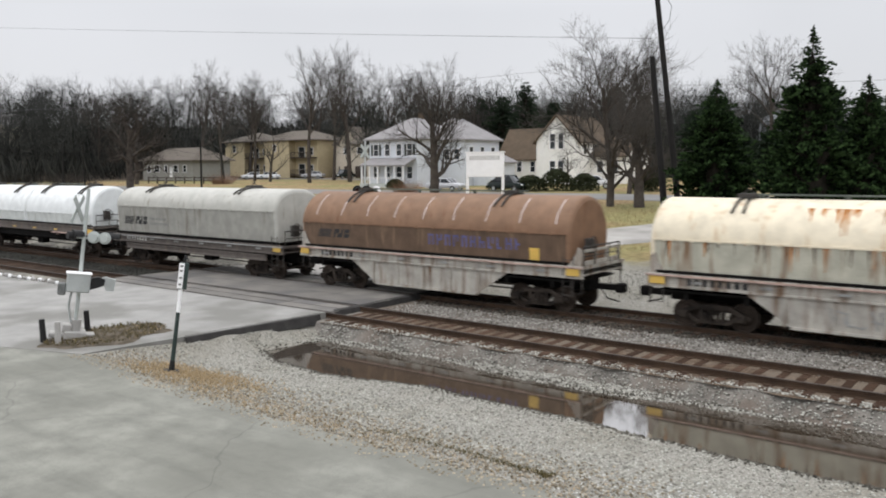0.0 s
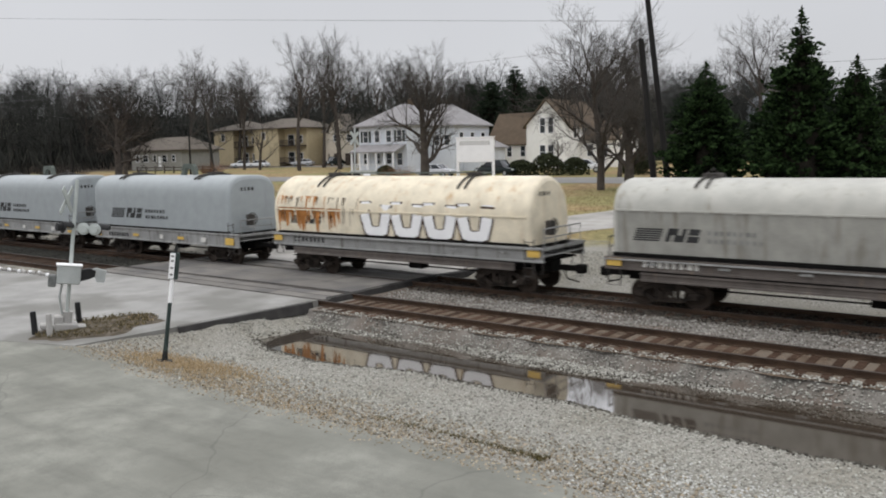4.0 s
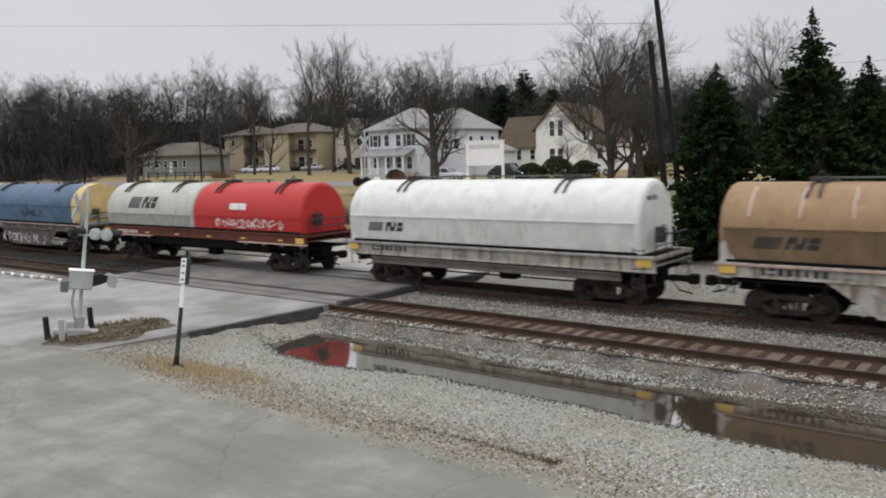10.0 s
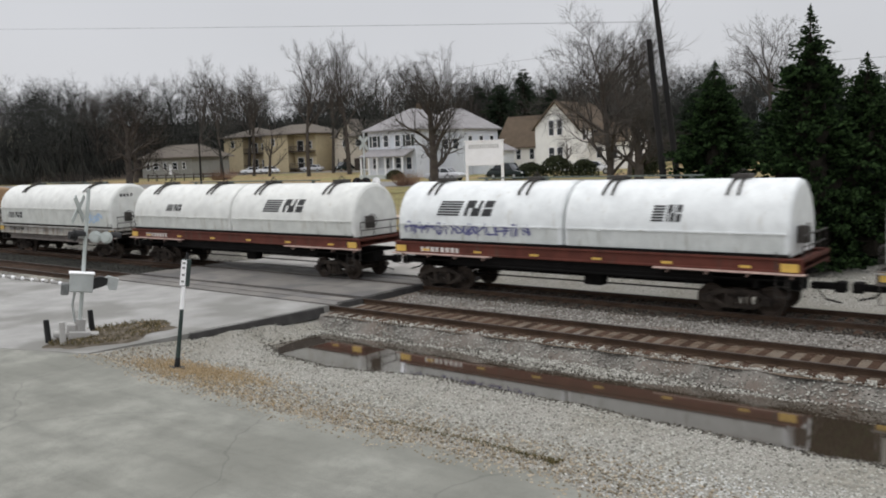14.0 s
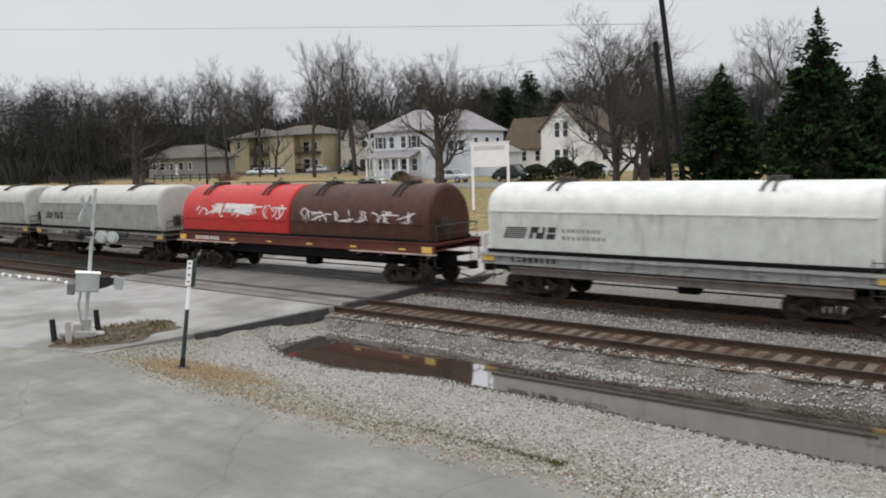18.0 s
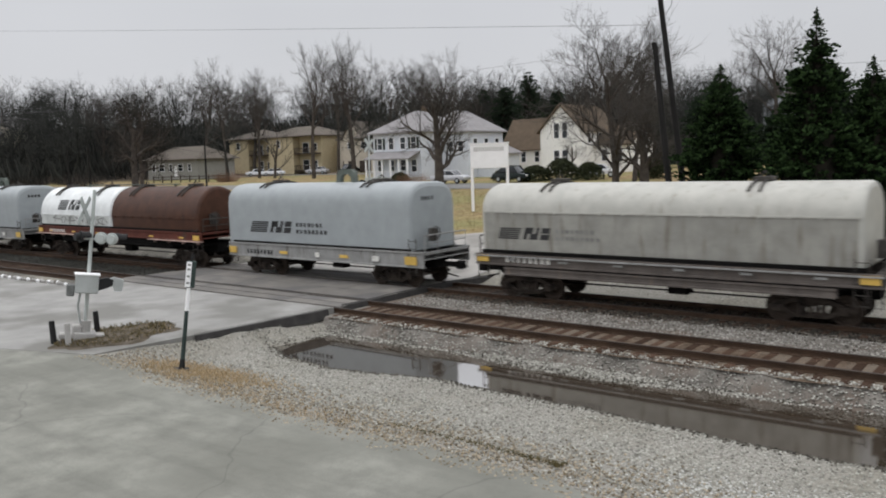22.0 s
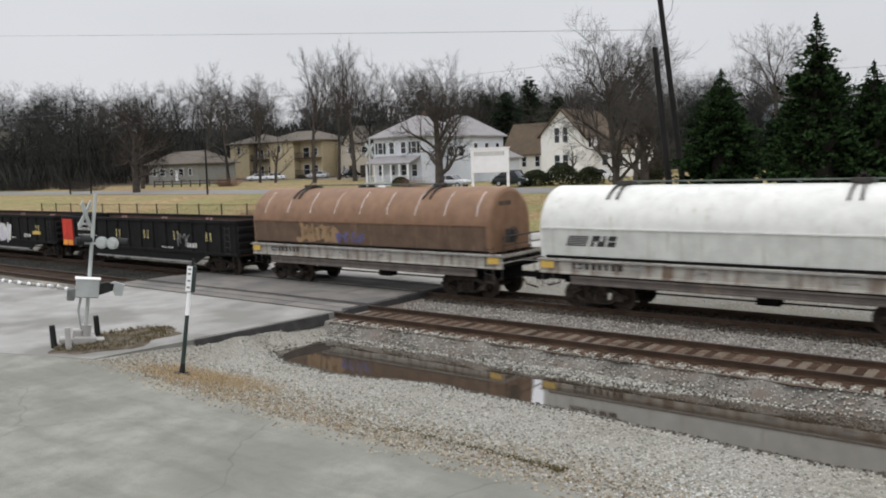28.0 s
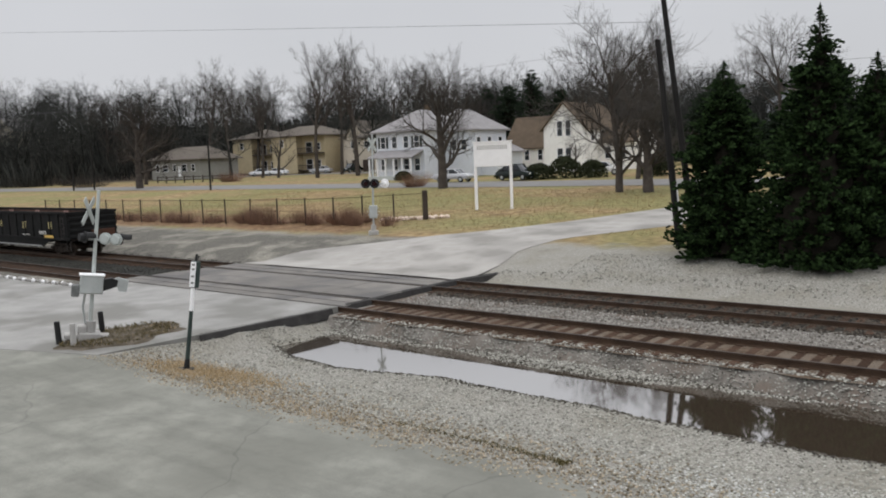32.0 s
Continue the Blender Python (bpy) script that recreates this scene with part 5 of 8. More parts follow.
        def walkbar(bm):
            box(bm, -half * 0.6, half * 0.55, -0.06, 0.06, zt + 0.09, zt + 0.14)
            for k in (-0.55, -0.2, 0.2, 0.5):
                box(bm, half * k - 0.04, half * k + 0.04, -0.06, 0.06, zt - 0.03, zt + 0.1)
        part("top_bar", shared(("topbar", kind, round(half, 2)), walkbar), M_ARCH, car, "dark lifting bar along the crown")
    # lettering, emblem and marks
    s_mid = 0.42
    if kind == "square":
        decal("emblem", car, M_INK, "black striped emblem in plain blocks", lambda bm: emblem(bm, f, -half + 1.5, 0.5, 2.9, 0.52))
        decal("lettering", car, M_INK, "two rows of black lettering", lambda bm: (bars(bm, f, -half + 4.65, 0.8, 1.75, 0.17, 7, rng), bars(bm, f, -half + 4.65, 0.5, 2.0, 0.17, 8, rng)))
        square_fittings(car, half, f, max(z for _, z in prof), rng)
    elif kind == "ledge":
        decal("emblem", car, M_INK, "black striped emblem in plain blocks", lambda bm: emblem(bm, f, -half + 0.9, 0.45, 2.2, 0.42))
        decal("lettering", car, M_INKGREY, "two worn rows of dark lettering", lambda bm: (bars(bm, f, -half + 3.3, 0.7, 1.5, 0.13, 8, rng), bars(bm, f, -half + 3.3, 0.45, 1.7, 0.13, 9, rng)))
    elif kind == "twin":
        if logo == "big":
            decal("emblem", car, M_INK, "black striped emblem in plain blocks", lambda bm: emblem(bm, f, -half + 2.2, 0.95, 2.6, 0.62))
        elif logo == "right":
            decal("emblem", car, M_INK, "black striped emblem in plain blocks", lambda bm: (emblem(bm, f, -half + 3.0, 0.95, 1.3, 0.34), emblem(bm, f, 2.2, 1.0, 2.7, 0.6)))
        elif logo == "both":
            decal("emblem", car, M_INK, "black striped emblem in plain blocks", lambda bm: (emblem(bm, f, -half + 2.0, 1.0, 2.6, 0.6), emblem(bm, f, 3.0, 0.95, 1.0, 0.55)))
        elif logo == "white":
            decal("emblem", car, M_LETTER, "white striped emblem in plain blocks", lambda bm: emblem(bm, f, 2.0 if hood[1] is M_RED else -half + 2.6, 0.95, 1.7, 0.45))
    elif logo == "small":
        decal("emblem", car, M_INK, "black striped emblem in plain blocks", lambda bm: emblem(bm, f, -half + 1.0, 0.42, 1.9, 0.36))
    y = -1.5 if kind != "square" else -1.5
    zl = (1.24 + zdeck) / 2 if kind != "square" else 1.1
    g = flat_map(y + 0.0)
    decal("lettering", car, M_LETTER if sill in (M_DECKRED, M_SILLDARK) else M_INK, "row of worn reporting marks", lambda bm: bars(bm, g, -half + 1.3, zl - 0.1, 1.9, 0.2, 8, rng))
    if kind != "square":
        reflectors(car, half, -1.5, zl, rng, M_PLATEYEL if kind == "twin" else M_SILLGREY)
    if kind in ("round", "square"):
        xe = half - inset - 0.02
        decal("end_lettering", car, M_INK, "small dark lettering on the hood end", lambda bm: bars(bm, lambda x, s, off=0.012: (xe + 0.03, x, s), -0.75, 3.45, 0.85, 0.16, 4, rng))
    for d in decor:
        name, mat_, lab, x, s, w, h, n, wid = d[:9]
        surf, draw = f if s >= 0 else flat_map(-1.47), STYLES[d[9] if len(d) > 9 else "scrawl"]
        decal(name, car, mat_, lab, lambda bm: draw(bm, surf, x, abs(s), w, h, n, wid, rng) if n else patch(bm, surf, x, x + w, abs(s), abs(s) + h, 0, 4))
    return car, half, f


def gondola(left, right, panel, label, seed, decor=(), stripes=8, letters=True):
    car, half = new_car(left - 0.12, right, label, "gondola car")
    rng = random.Random(seed)
    zf, zt, w = 1.06, 2.60, 1.46
    pw = 0.56 if panel is M_PLATERED else 0.78

    def side(bm):
        plate_xz(bm, [(-half, 0.98), (-half + 2.6, 0.92), (-half + 3.4, 0.52), (half - 3.4, 0.52), (half - 2.6, 0.92), (half, 0.98), (half, zt), (-half, zt)], -0.02, 0.02)
        box(bm, -half, half, -0.11, 0.05, zt - 0.05, zt + 0.09)
        box(bm, -half, half, -0.09, 0.0, 1.0, 1.12)
        for i in range(15):
            x = -half + 0.22 + (2 * half - 0.44) * i / 14
            plate_yz(bm, [(0, 1.1), (-0.085, 1.14), (-0.085, zt - 0.1), (0, zt - 0.05)], x - 0.08, x + 0.08)
    for s in (-1, 1):
        q = part("side_wall", shared(("gside", round(half, 2)), side), M_GONDOLA, car, "black ribbed steel side")
        q.matrix_basis = pose(0, s * w, 0, 0, 0, 0 if s < 0 else 180)

        def lining(bm):
            box(bm, -half + 0.05, half - 0.05, 0.024, 0.04, zf, zt - 0.06)
            for i in range(15):
                x = -half + 0.22 + (2 * half - 0.44) * i / 14
                box(bm, x - 0.05, x + 0.05, 0.04, 0.07, zf, zt - 0.06)
        q = part("inner_wall", shared(("glining", round(half, 2)), lining), M_GONDIN, car, "rusty inner wall")
        q.matrix_basis = pose(0, s * w, 0, 0, 0, 0 if s < 0 else 180)

        def end(bm):
            prof = [(-0.03, 0.95)]
            for k in range(4):
                z = 1.2 + 0.36 * k
                prof += [(0.03, z - 0.11), (0.12, z - 0.06), (0.12, z + 0.06), (0.03, z + 0.11)]
            prof += [(0.03, zt - 0.05), (0.1, zt - 0.05), (0.1, zt + 0.09), (-0.05, zt + 0.09), (-0.05, zt - 0.05), (-0.03, zt - 0.05)]
            prof = [(0.03, 0.95)] + prof[1:] + [(-0.03, 0.95)]
            plate_xz(bm, prof, -w - 0.03, w + 0.03)
        q = part("end_wall", shared("gend", end), M_GONDOLA, car, "corrugated end wall")
        q.matrix_basis = pose(s * (half - 0.03), 0, 0, 0, 0, 0 if s > 0 else 180)

        def mark(bm):
            rbox(bm, -half + 0.04, -half + pw + 0.04, -w - 0.105, -w - 0.03, 0.98, zt - 0.08, 0.01)
        if s < 0:
            for i in range(2):
                q = part("end_panel", shared(("gpanel", round(half, 2), pw), mark), panel, car, "bright end panel")
                q.location.x = (pw + 0.02) * i
                if panel is M_PLATEWHITE:
                    part("lower_panel", shared(("gsquare", round(half, 2), pw), lambda b: rbox(b, -half + 0.22, -half + pw - 0.14, -w - 0.112, -w - 0.1, 1.45, 1.85, 0.004)), M_YELLOW, q, "faded yellow square")
                if panel is M_PLATERED:
                    part("lower_panel", shared(("glow", round(half, 2)), lambda b: rbox(b, -half + 0.06, -half + pw + 0.02, -w - 0.112, -w - 0.1, 1.0, 1.3, 0.004)), M_PANELORANGE, q, "orange lower panel")
        else:
            for i in range(8):
                q = part("inner_post", shared("inner_post", lambda b: box(b, -0.09, 0.09, -0.05, 0.0, zf, zt - 0.06)), M_RUSTPINK, car, "pinkish inner post")
                q.location = (-half + 1.9 + (2 * half - 3.8) * (i // 2) / 3 + (0.17 if i % 2 else -0.17), w - 0.072, 0)
    bm = bmesh.new()
    box(bm, -half, half, -w, w, zf - 0.06, zf)
    part("floor", bm, M_GONDIN, car, "rusty steel floor with scrap dust")
    under(car, half - 0.3, 0.7, 0.98)
    bogies(car, half - 2.0)
    couplers(car, half)
    for s in (-1, 1):
        st = part("step", shared("step", step_mesh), M_FITTING, car)
        st.matrix_basis = pose(s * (half - 0.3) - 0.2, -1.46, -0.1)
        ld = part("ladder", shared("ladder", ladder_mesh), M_FITTING, car)
        ld.matrix_basis = pose(s * (half - 0.75) - 0.2, -1.55, 0.5)
    decal("worn_edge", car, M_SILLGREY, "pale worn lower edge", lambda bm: patch(bm, flat_map(-w - 0.02), -half + 3.6, half - 3.6, 0.53, 0.62, 0, 1))
    gy = lambda x, s, off=0.012: (x, -w - 0.09 - off, s)
    if letters:
        decal("lettering", car, M_LETTER, "white rows of worn reporting marks", lambda bm: (bars(bm, gy, -half + 1.85, 2.2, 1.2, 0.16, 6, rng), bars(bm, gy, -half + 1.85, 1.92, 1.35, 0.16, 7, rng), bars(bm, gy, -half + 1.85, 1.62, 2.1, 0.07, 11, rng)))
        decal("data_plate", car, M_LETTER, "small worn data lettering", lambda bm: (bars(bm, gy, 2.0, 1.2, 1.0, 0.08, 8, rng), bars(bm, gy, 4.2, 1.3, 0.9, 0.22, 4, rng)))
    for i in range(stripes):
        q = part("reflector", shared("gstripe", lambda b: box(b, -0.022, 0.022, -0.008, 0.008, -0.22, 0.22)), M_REFLECT, car)
        k = i // 2
        q.location = (-half + 3.4 + (2 * half - 5.6) * k / max(stripes // 2 - 1, 1) + (0.16 if i % 2 else -0.16), -w - 0.1, 1.86)
    for d in decor:
        name, mat_, lab, x, s, ww, h, n, wid = d[:9]
        draw = STYLES[d[9] if len(d) > 9 else "scrawl"]
        decal(name, car, mat_, lab, lambda bm: draw(bm, gy, x, s, ww, h, n, wid, rng) if n else patch(bm, gy, x, x + ww, s, s + h, 0, 1))
    return car


def build_train():
    W, G = "coil car with an arched hood", "graffiti"
    blue = ("graffiti", M_SPRAYBLUE, "purple-blue spray-painted letters", 0.2, 0.38, 4.3, 0.42, 11, 0.09, "blocks")
    coil_car("twin", -59.20, -43.20, (M_COOLWHITE, M_COOLWHITE), M_SILLDARK, "white coil car with two arched hoods on a dark deck", 1, "none")
    coil_car("ledge", -41.40, -28.20, M_SILVER, M_SILLDARK, "dusty silver coil car with a dark emblem", 2)
    coil_car("belly", -26.34, -12.65, M_BROWN, M_SILLWHITE, "brown coil car with a rust-streaked pale side plate", 3, "small", (blue, ("yellow_panel", M_PLATEYEL, "faded yellow panel", 4.7, 0.0, 0.4, 0.5, 0, 0)))
    coil_car("belly", -10.38, 3.13, M_CREAM, M_SILLWHITE, "cream coil car streaked with rust", 4, "none", (("rust_stain", M_RUSTORANGE, "orange rust runs on the crown", -2.2, 2.3, 2.6, 1.0, 26, 0.05, "drips"), ("rust_stain", M_DIRTBROWN, "dark brown runs from the seam", -6.3, 1.06, 12.4, 0.7, 46, 0.03, "drips"), ("rust_stain", M_DIRTBROWN, "dark runs on the crown", 1.0, 1.7, 5.0, 0.6, 22, 0.035, "drips"), ("rust_stain", M_RUSTORANGE, "orange runs from the seam", -6.3, 1.06, 12.4, 0.9, 26, 0.04, "drips"), ("graffiti", M_INKGREY, "grey spray-painted tag", 2.9, 0.5, 1.8, 0.7, 2, 0.05), ("graffiti", M_SILLGREY, "faint grey tag on the side plate", -1.8, -0.55, 3.6, 0.6, 5, 0.05)))
    last, _, half = CARS[-1]
    f = side_map(hood_profile(1.42, 1.72, 2.75, 4.02, 1.9, -0.05))
    bm = bmesh.new()
    patch(bm, lambda x, s: f(x, s, 0.006), -half + 0.2, half - 0.72, 0.02, 1.03, 0, 4)
    part("hood_skirt", bm, M_SKIRT, last, "grey-green lower skirt streaked with rust")
    bm = bmesh.new()
    rbox(bm, half - 0.56, half - 0.53, -0.62, 0.5, 3.0, 3.62, 0.01)
    part("end_board", bm, M_RED, last, "red paint panel on the hood end")
    coil_car("square", 5.36, 17.40, M_BLUEGREY, M_SILLGREY, "blue-grey coil car with a tall box hood and black emblem", 5)
    coil_car("square", 19.38, 31.45, M_BLUEGREY, M_SILLGREY, "blue-grey coil car with a tall box hood and black emblem", 6)
    coil_car("round", 33.87, 47.50, M_CREAM, M_SILLGREY, "cream rusted coil car with big white graffiti", 7, "small", (("rust_stain", M_RUSTORANGE, "broad orange rust runs", -6.6, 1.08, 3.8, 1.05, 60, 0.10, "drips"), ("rust_stain", M_RUSTORANGE, "orange rust runs", -6.6, 1.6, 3.2, 0.6, 14, 0.06, "drips"), ("rust_stain", M_DIRTBROWN, "dark brown runs from the seam", -6.6, 1.1, 5.5, 0.75, 40, 0.035, "drips"), ("rust_stain", M_DIRTBROWN, "dark brown runs on the crown", -6.4, 1.55, 4.6, 0.5, 18, 0.04, "drips"), ("graffiti", M_DIRTBROWN, "dark outline of the big strokes", -1.6, 0.08, 6.4, 1.36, 4, 0.62, "cups"), ("graffiti", M_SIGNWHITE, "big white spray-painted strokes", -1.6, 0.12, 6.4, 1.3, 4, 0.46, "cups")))
    coil_car("ledge", 49.59, 63.69, M_SILVER, M_SILLDARK, "dusty silver coil car with a dark emblem", 8)
    coil_car("belly", 64.87, 78.24, M_TAN, M_SILLWHITE, "tan-brown coil car with a rust-streaked pale side plate", 9, "small", (("graffiti", M_SPRAYBLUE, "purple-blue spray-painted letters", -0.2, 0.42, 4.3, 0.38, 11, 0.08, "blocks"),))
    coil_car("round", 80.48, 93.28, M_COOLWHITE, M_SILLWHITE, "white coil car with pale graffiti on its hood", 10, "small", (("graffiti", M_LETTER, "white spray-painted tag", -3.7, 0.2, 2.6, 0.75, 5, 0.07), ("graffiti", M_SPRAYRED, "small red tag", 2.2, 0.1, 0.9, 0.28, 3, 0.05)))
    car, half, f = coil_car("belly", 95.53, 108.70, M_BLUE, M_SILLDARK, "faded blue coil car with yellow hood ends and graffiti", 11, "none", (("graffiti", M_INK, "black spray-painted tag", -1.0, 0.3, 2.4, 0.6, 4, 0.06), ("graffiti", M_LETTER, "white spray-painted scrawl", -3.4, -0.42, 5.6, 0.62, 9, 0.06)))
    for a, b in ((-half + 0.0, -half + 0.7), (half - 1.3, half - 0.54)):
        def band(bm):
            prof = [(y * 1.012, z + 0.014) for y, z in hood_profile(1.42, 1.72, 2.75, 4.02, 1.9, -0.05)]
            extrude_x(bm, prof, [(a, 1, 0), (b, 1, 0)])
        bm = bmesh.new()
        band(bm)
        part("hood_band", bm, M_YELLOW, car, "faded yellow hood end", smooth=40)
    coil_car("twin", 111.06, 127.14, (M_GREENWHITE, M_RED), M_DECKRED, "coil car with one grey-green and one bright red hood", 12, "big", (("graffiti", M_SPRAYPINK, "pale spray-painted letters on the red hood", 1.6, 0.12, 5.0, 0.5, 9, 0.06), ("emblem_panel", M_LETTER, "white striped emblem in plain blocks", 2.7, 1.0, 1.2, 0.3, 0, 0)))
    coil_car("round", 129.72, 143.04, M_WHITE, M_SILLWHITE, "white coil car with a small dark emblem", 13)
    coil_car("belly", 144.97, 158.19, M_TAN, M_SILLWHITE, "tan coil car with a pale side plate and purple letters", 14, "small", (("graffiti", M_SPRAYBLUE, "purple-blue spray-painted letters", 0.0, 0.42, 4.3, 0.38, 11, 0.08, "blocks"), ("graffiti", M_SILLGREY, "faint tag on the side plate", -2.4, -0.5, 2.6, 0.6, 4, 0.05)))
    coil_car("round", 160.31, 173.88, M_WHITE, M_SILLWHITE, "white coil car with a small dark emblem", 15, "small", (("graffiti", M_PALEBLUE, "pale-blue spray-painted tag", 3.6, 0.3, 1.8, 0.6, 3, 0.08),))
    coil_car("twin", 175.52, 192.08, (M_WHITE, M_WHITE), M_DECKRED, "white coil car with two hoods on a red-brown deck", 16, "right")
    coil_car("twin", 194.03, 209.20, (M_COOLWHITE, M_COOLWHITE), M_DECKRED, "cool white coil car with two hoods and a graffiti band", 17, "both", (("graffiti", M_SPRAYBLUE, "row of dark blue-grey loops", -half - 0.6, 0.25, 5.8, 0.5, 12, 0.06),))
    coil_car("ledge", 210.82, 224.21, M_SILVER, M_SILLDARK, "dusty silver coil car with a dark emblem", 18)
    coil_car("ledge", 225.81, 238.92, M_SILVER, M_SILLDARK, "dusty silver coil car with a dark emblem", 19)
    coil_car("twin", 241.00, 257.46, (M_RED, M_DARKRED), M_DECKRED, "coil car with bright red and dark red hoods and graffiti", 20, "white", (("graffiti", M_SPRAYPINK, "white spray-painted letters", -7.0, 0.75, 6.6, 0.6, 8, 0.07), ("graffiti", M_SPRAYPINK, "pale spray-painted letters", 0.5, 0.6, 6.6, 0.6, 8, 0.05), ("emblem_panel", M_LETTER, "white panel on the red hood", -4.6, 0.95, 1.9, 0.42, 0, 0)))
    coil_car("ledge", 259.42, 272.53, M_WHITE, M_SILLGREY, "pale grey coil car with a dark emblem", 21)
    coil_car("square", 274.57, 286.76, M_BLUEGREY, M_SILLGREY, "blue-grey coil car with a tall box hood and black emblem", 22)
    coil_car("twin", 288.85, 305.30, (M_COOLWHITE, M_DARKRED), M_DECKRED, "coil car with one white and one dark red-brown hood", 23, "big", (("graffiti", M_INKGREY, "grey spray-painted tag", -6.6, 0.1, 6.0, 0.5, 7, 0.05),))
    coil_car("square", 307.48, 319.40, M_BLUEGREY, M_SILLGREY, "blue-grey coil car with a tall box hood and black emblem", 24)
    coil_car("ledge", 321.69, 334.60, M_SILVER, M_SILLDARK, "dusty silver coil car with a dark emblem", 25)
    gondola(336.15, 352.17, M_PLATEWHITE, "black open gondola with a white end panel and graffiti", 26, (("graffiti", M_LETTER, "white spray-painted outline letters", -3.6, 0.75, 4.2, 0.75, 7, 0.07), ("stencil_mark", M_LETTER, "white stencilled boxes", 4.6, 1.2, 1.4, 0.5, 3, 0.04)))
    gondola(353.17, 368.89, M_PLATERED, "black open gondola with a red-orange end panel", 27, (("lettering", M_INKGREY, "dim chalked marks", -1.4, 1.5, 1.2, 0.6, 4, 0.04), ("yellow_plate", M_PLATEYEL, "yellow marker plates", 5.6, 0.98, 0.9, 0.14, 0, 0)), 0)
    gondola(369.89, 386.05, M_PLATEWHITE, "black open gondola with a broad white graffiti panel", 28, (("graffiti", M_LETTER, "broad white graffiti field", -4.1, 0.85, 6.0, 1.35, 110, 0.26, "streaks"), ("graffiti", M_SPRAYLILAC, "lilac graffiti strokes", -3.9, 0.85, 5.8, 1.3, 40, 0.16, "streaks"), ("graffiti", M_SPRAYPINK, "pale pink graffiti strokes", -3.0, 0.9, 3.0, 1.1, 12, 0.12, "streaks"), ("graffiti", M_SPRAYBLUE, "blue-grey graffiti strokes", -3.8, 0.95, 5.4, 1.1, 12, 0.07, "streaks"), ("yellow_plate", M_PLATEYEL, "yellow marker plates", 5.3, 1.5, 1.0, 0.2, 0, 0)), 4)
    gondola(387.05, 403.30, M_PLATERED, "black open gondola with a red-orange end panel and yellow stripes", 29, (("graffiti", M_INKGREY, "dim grey tag", 3.4, 1.3, 1.2, 0.7, 3, 0.05),), 10)
    coil_car("round", 404.60, 418.44, M_BROWN, M_SILLWHITE, "brown coil car with tan and purple graffiti", 30, "none", (("graffiti", M_TAN, "tan spray-painted patch", -4.0, 0.1, 2.4, 0.8, 5, 0.2), ("graffiti", M_SPRAYBLUE, "purple spray-painted letters", -1.6, 0.1, 1.8, 0.5, 4, 0.07)))
    coil_car("round", 420.00, 433.56, M_WHITE, M_SILLWHITE, "white coil car with a small dark emblem", 31)
    gondola(434.78, 450.3, M_PLATERED, "last black open gondola with a red-orange end panel", 32, (("yellow_plate", M_PLATEYEL, "yellow marker plates", 4.8, 1.1, 1.1, 0.16, 0, 0),), 8)
    last, _, half = CARS[-1]
    bm = bmesh.new()
    rbox(bm, half + 0.06, half + 0.16, -0.2, 1.3, 1.0, 1.55, 0.02)
    part("end_panel", bm, M_DARKRED, last, "dull red end plate")


build_train()


def motions():
    for car, centre, half in CARS:
        walk(car, [(t, pose(centre - RUN[t], TRACK_Y[1], 0)) for t in range(len(RUN))])
    for w, car, x in WHEELSETS:
        centre = next(c for q, c, _ in CARS if q == car)
        a = max(0.0, min(SECONDS, next(t / 30 for t in range(0, 961) if centre - run_at(t / 30) < 24 or t == 960)))
        b = max(a, next(t / 30 for t in range(0, 961) if centre - run_at(t / 30) < -78 or t == 960))
        k0, k1 = round(a * 30), round(b * 30)
        angle = lambda k: -math.degrees((run_at(k / 30) - run_at(k0 / 30)) / WHEEL_R)
        rows = [] if k0 == 0 else [(0.0, pose(x, 0, WHEEL_R))]
        rows += [(k / 30, pose(x, 0, WHEEL_R, 0, angle(k), 0)) for k in range(k0, k1 + 1)]
        if k1 < 960:
            rows.append((SECONDS, pose(x, 0, WHEEL_R, 0, angle(k1), 0)))
        walk(w, rows)


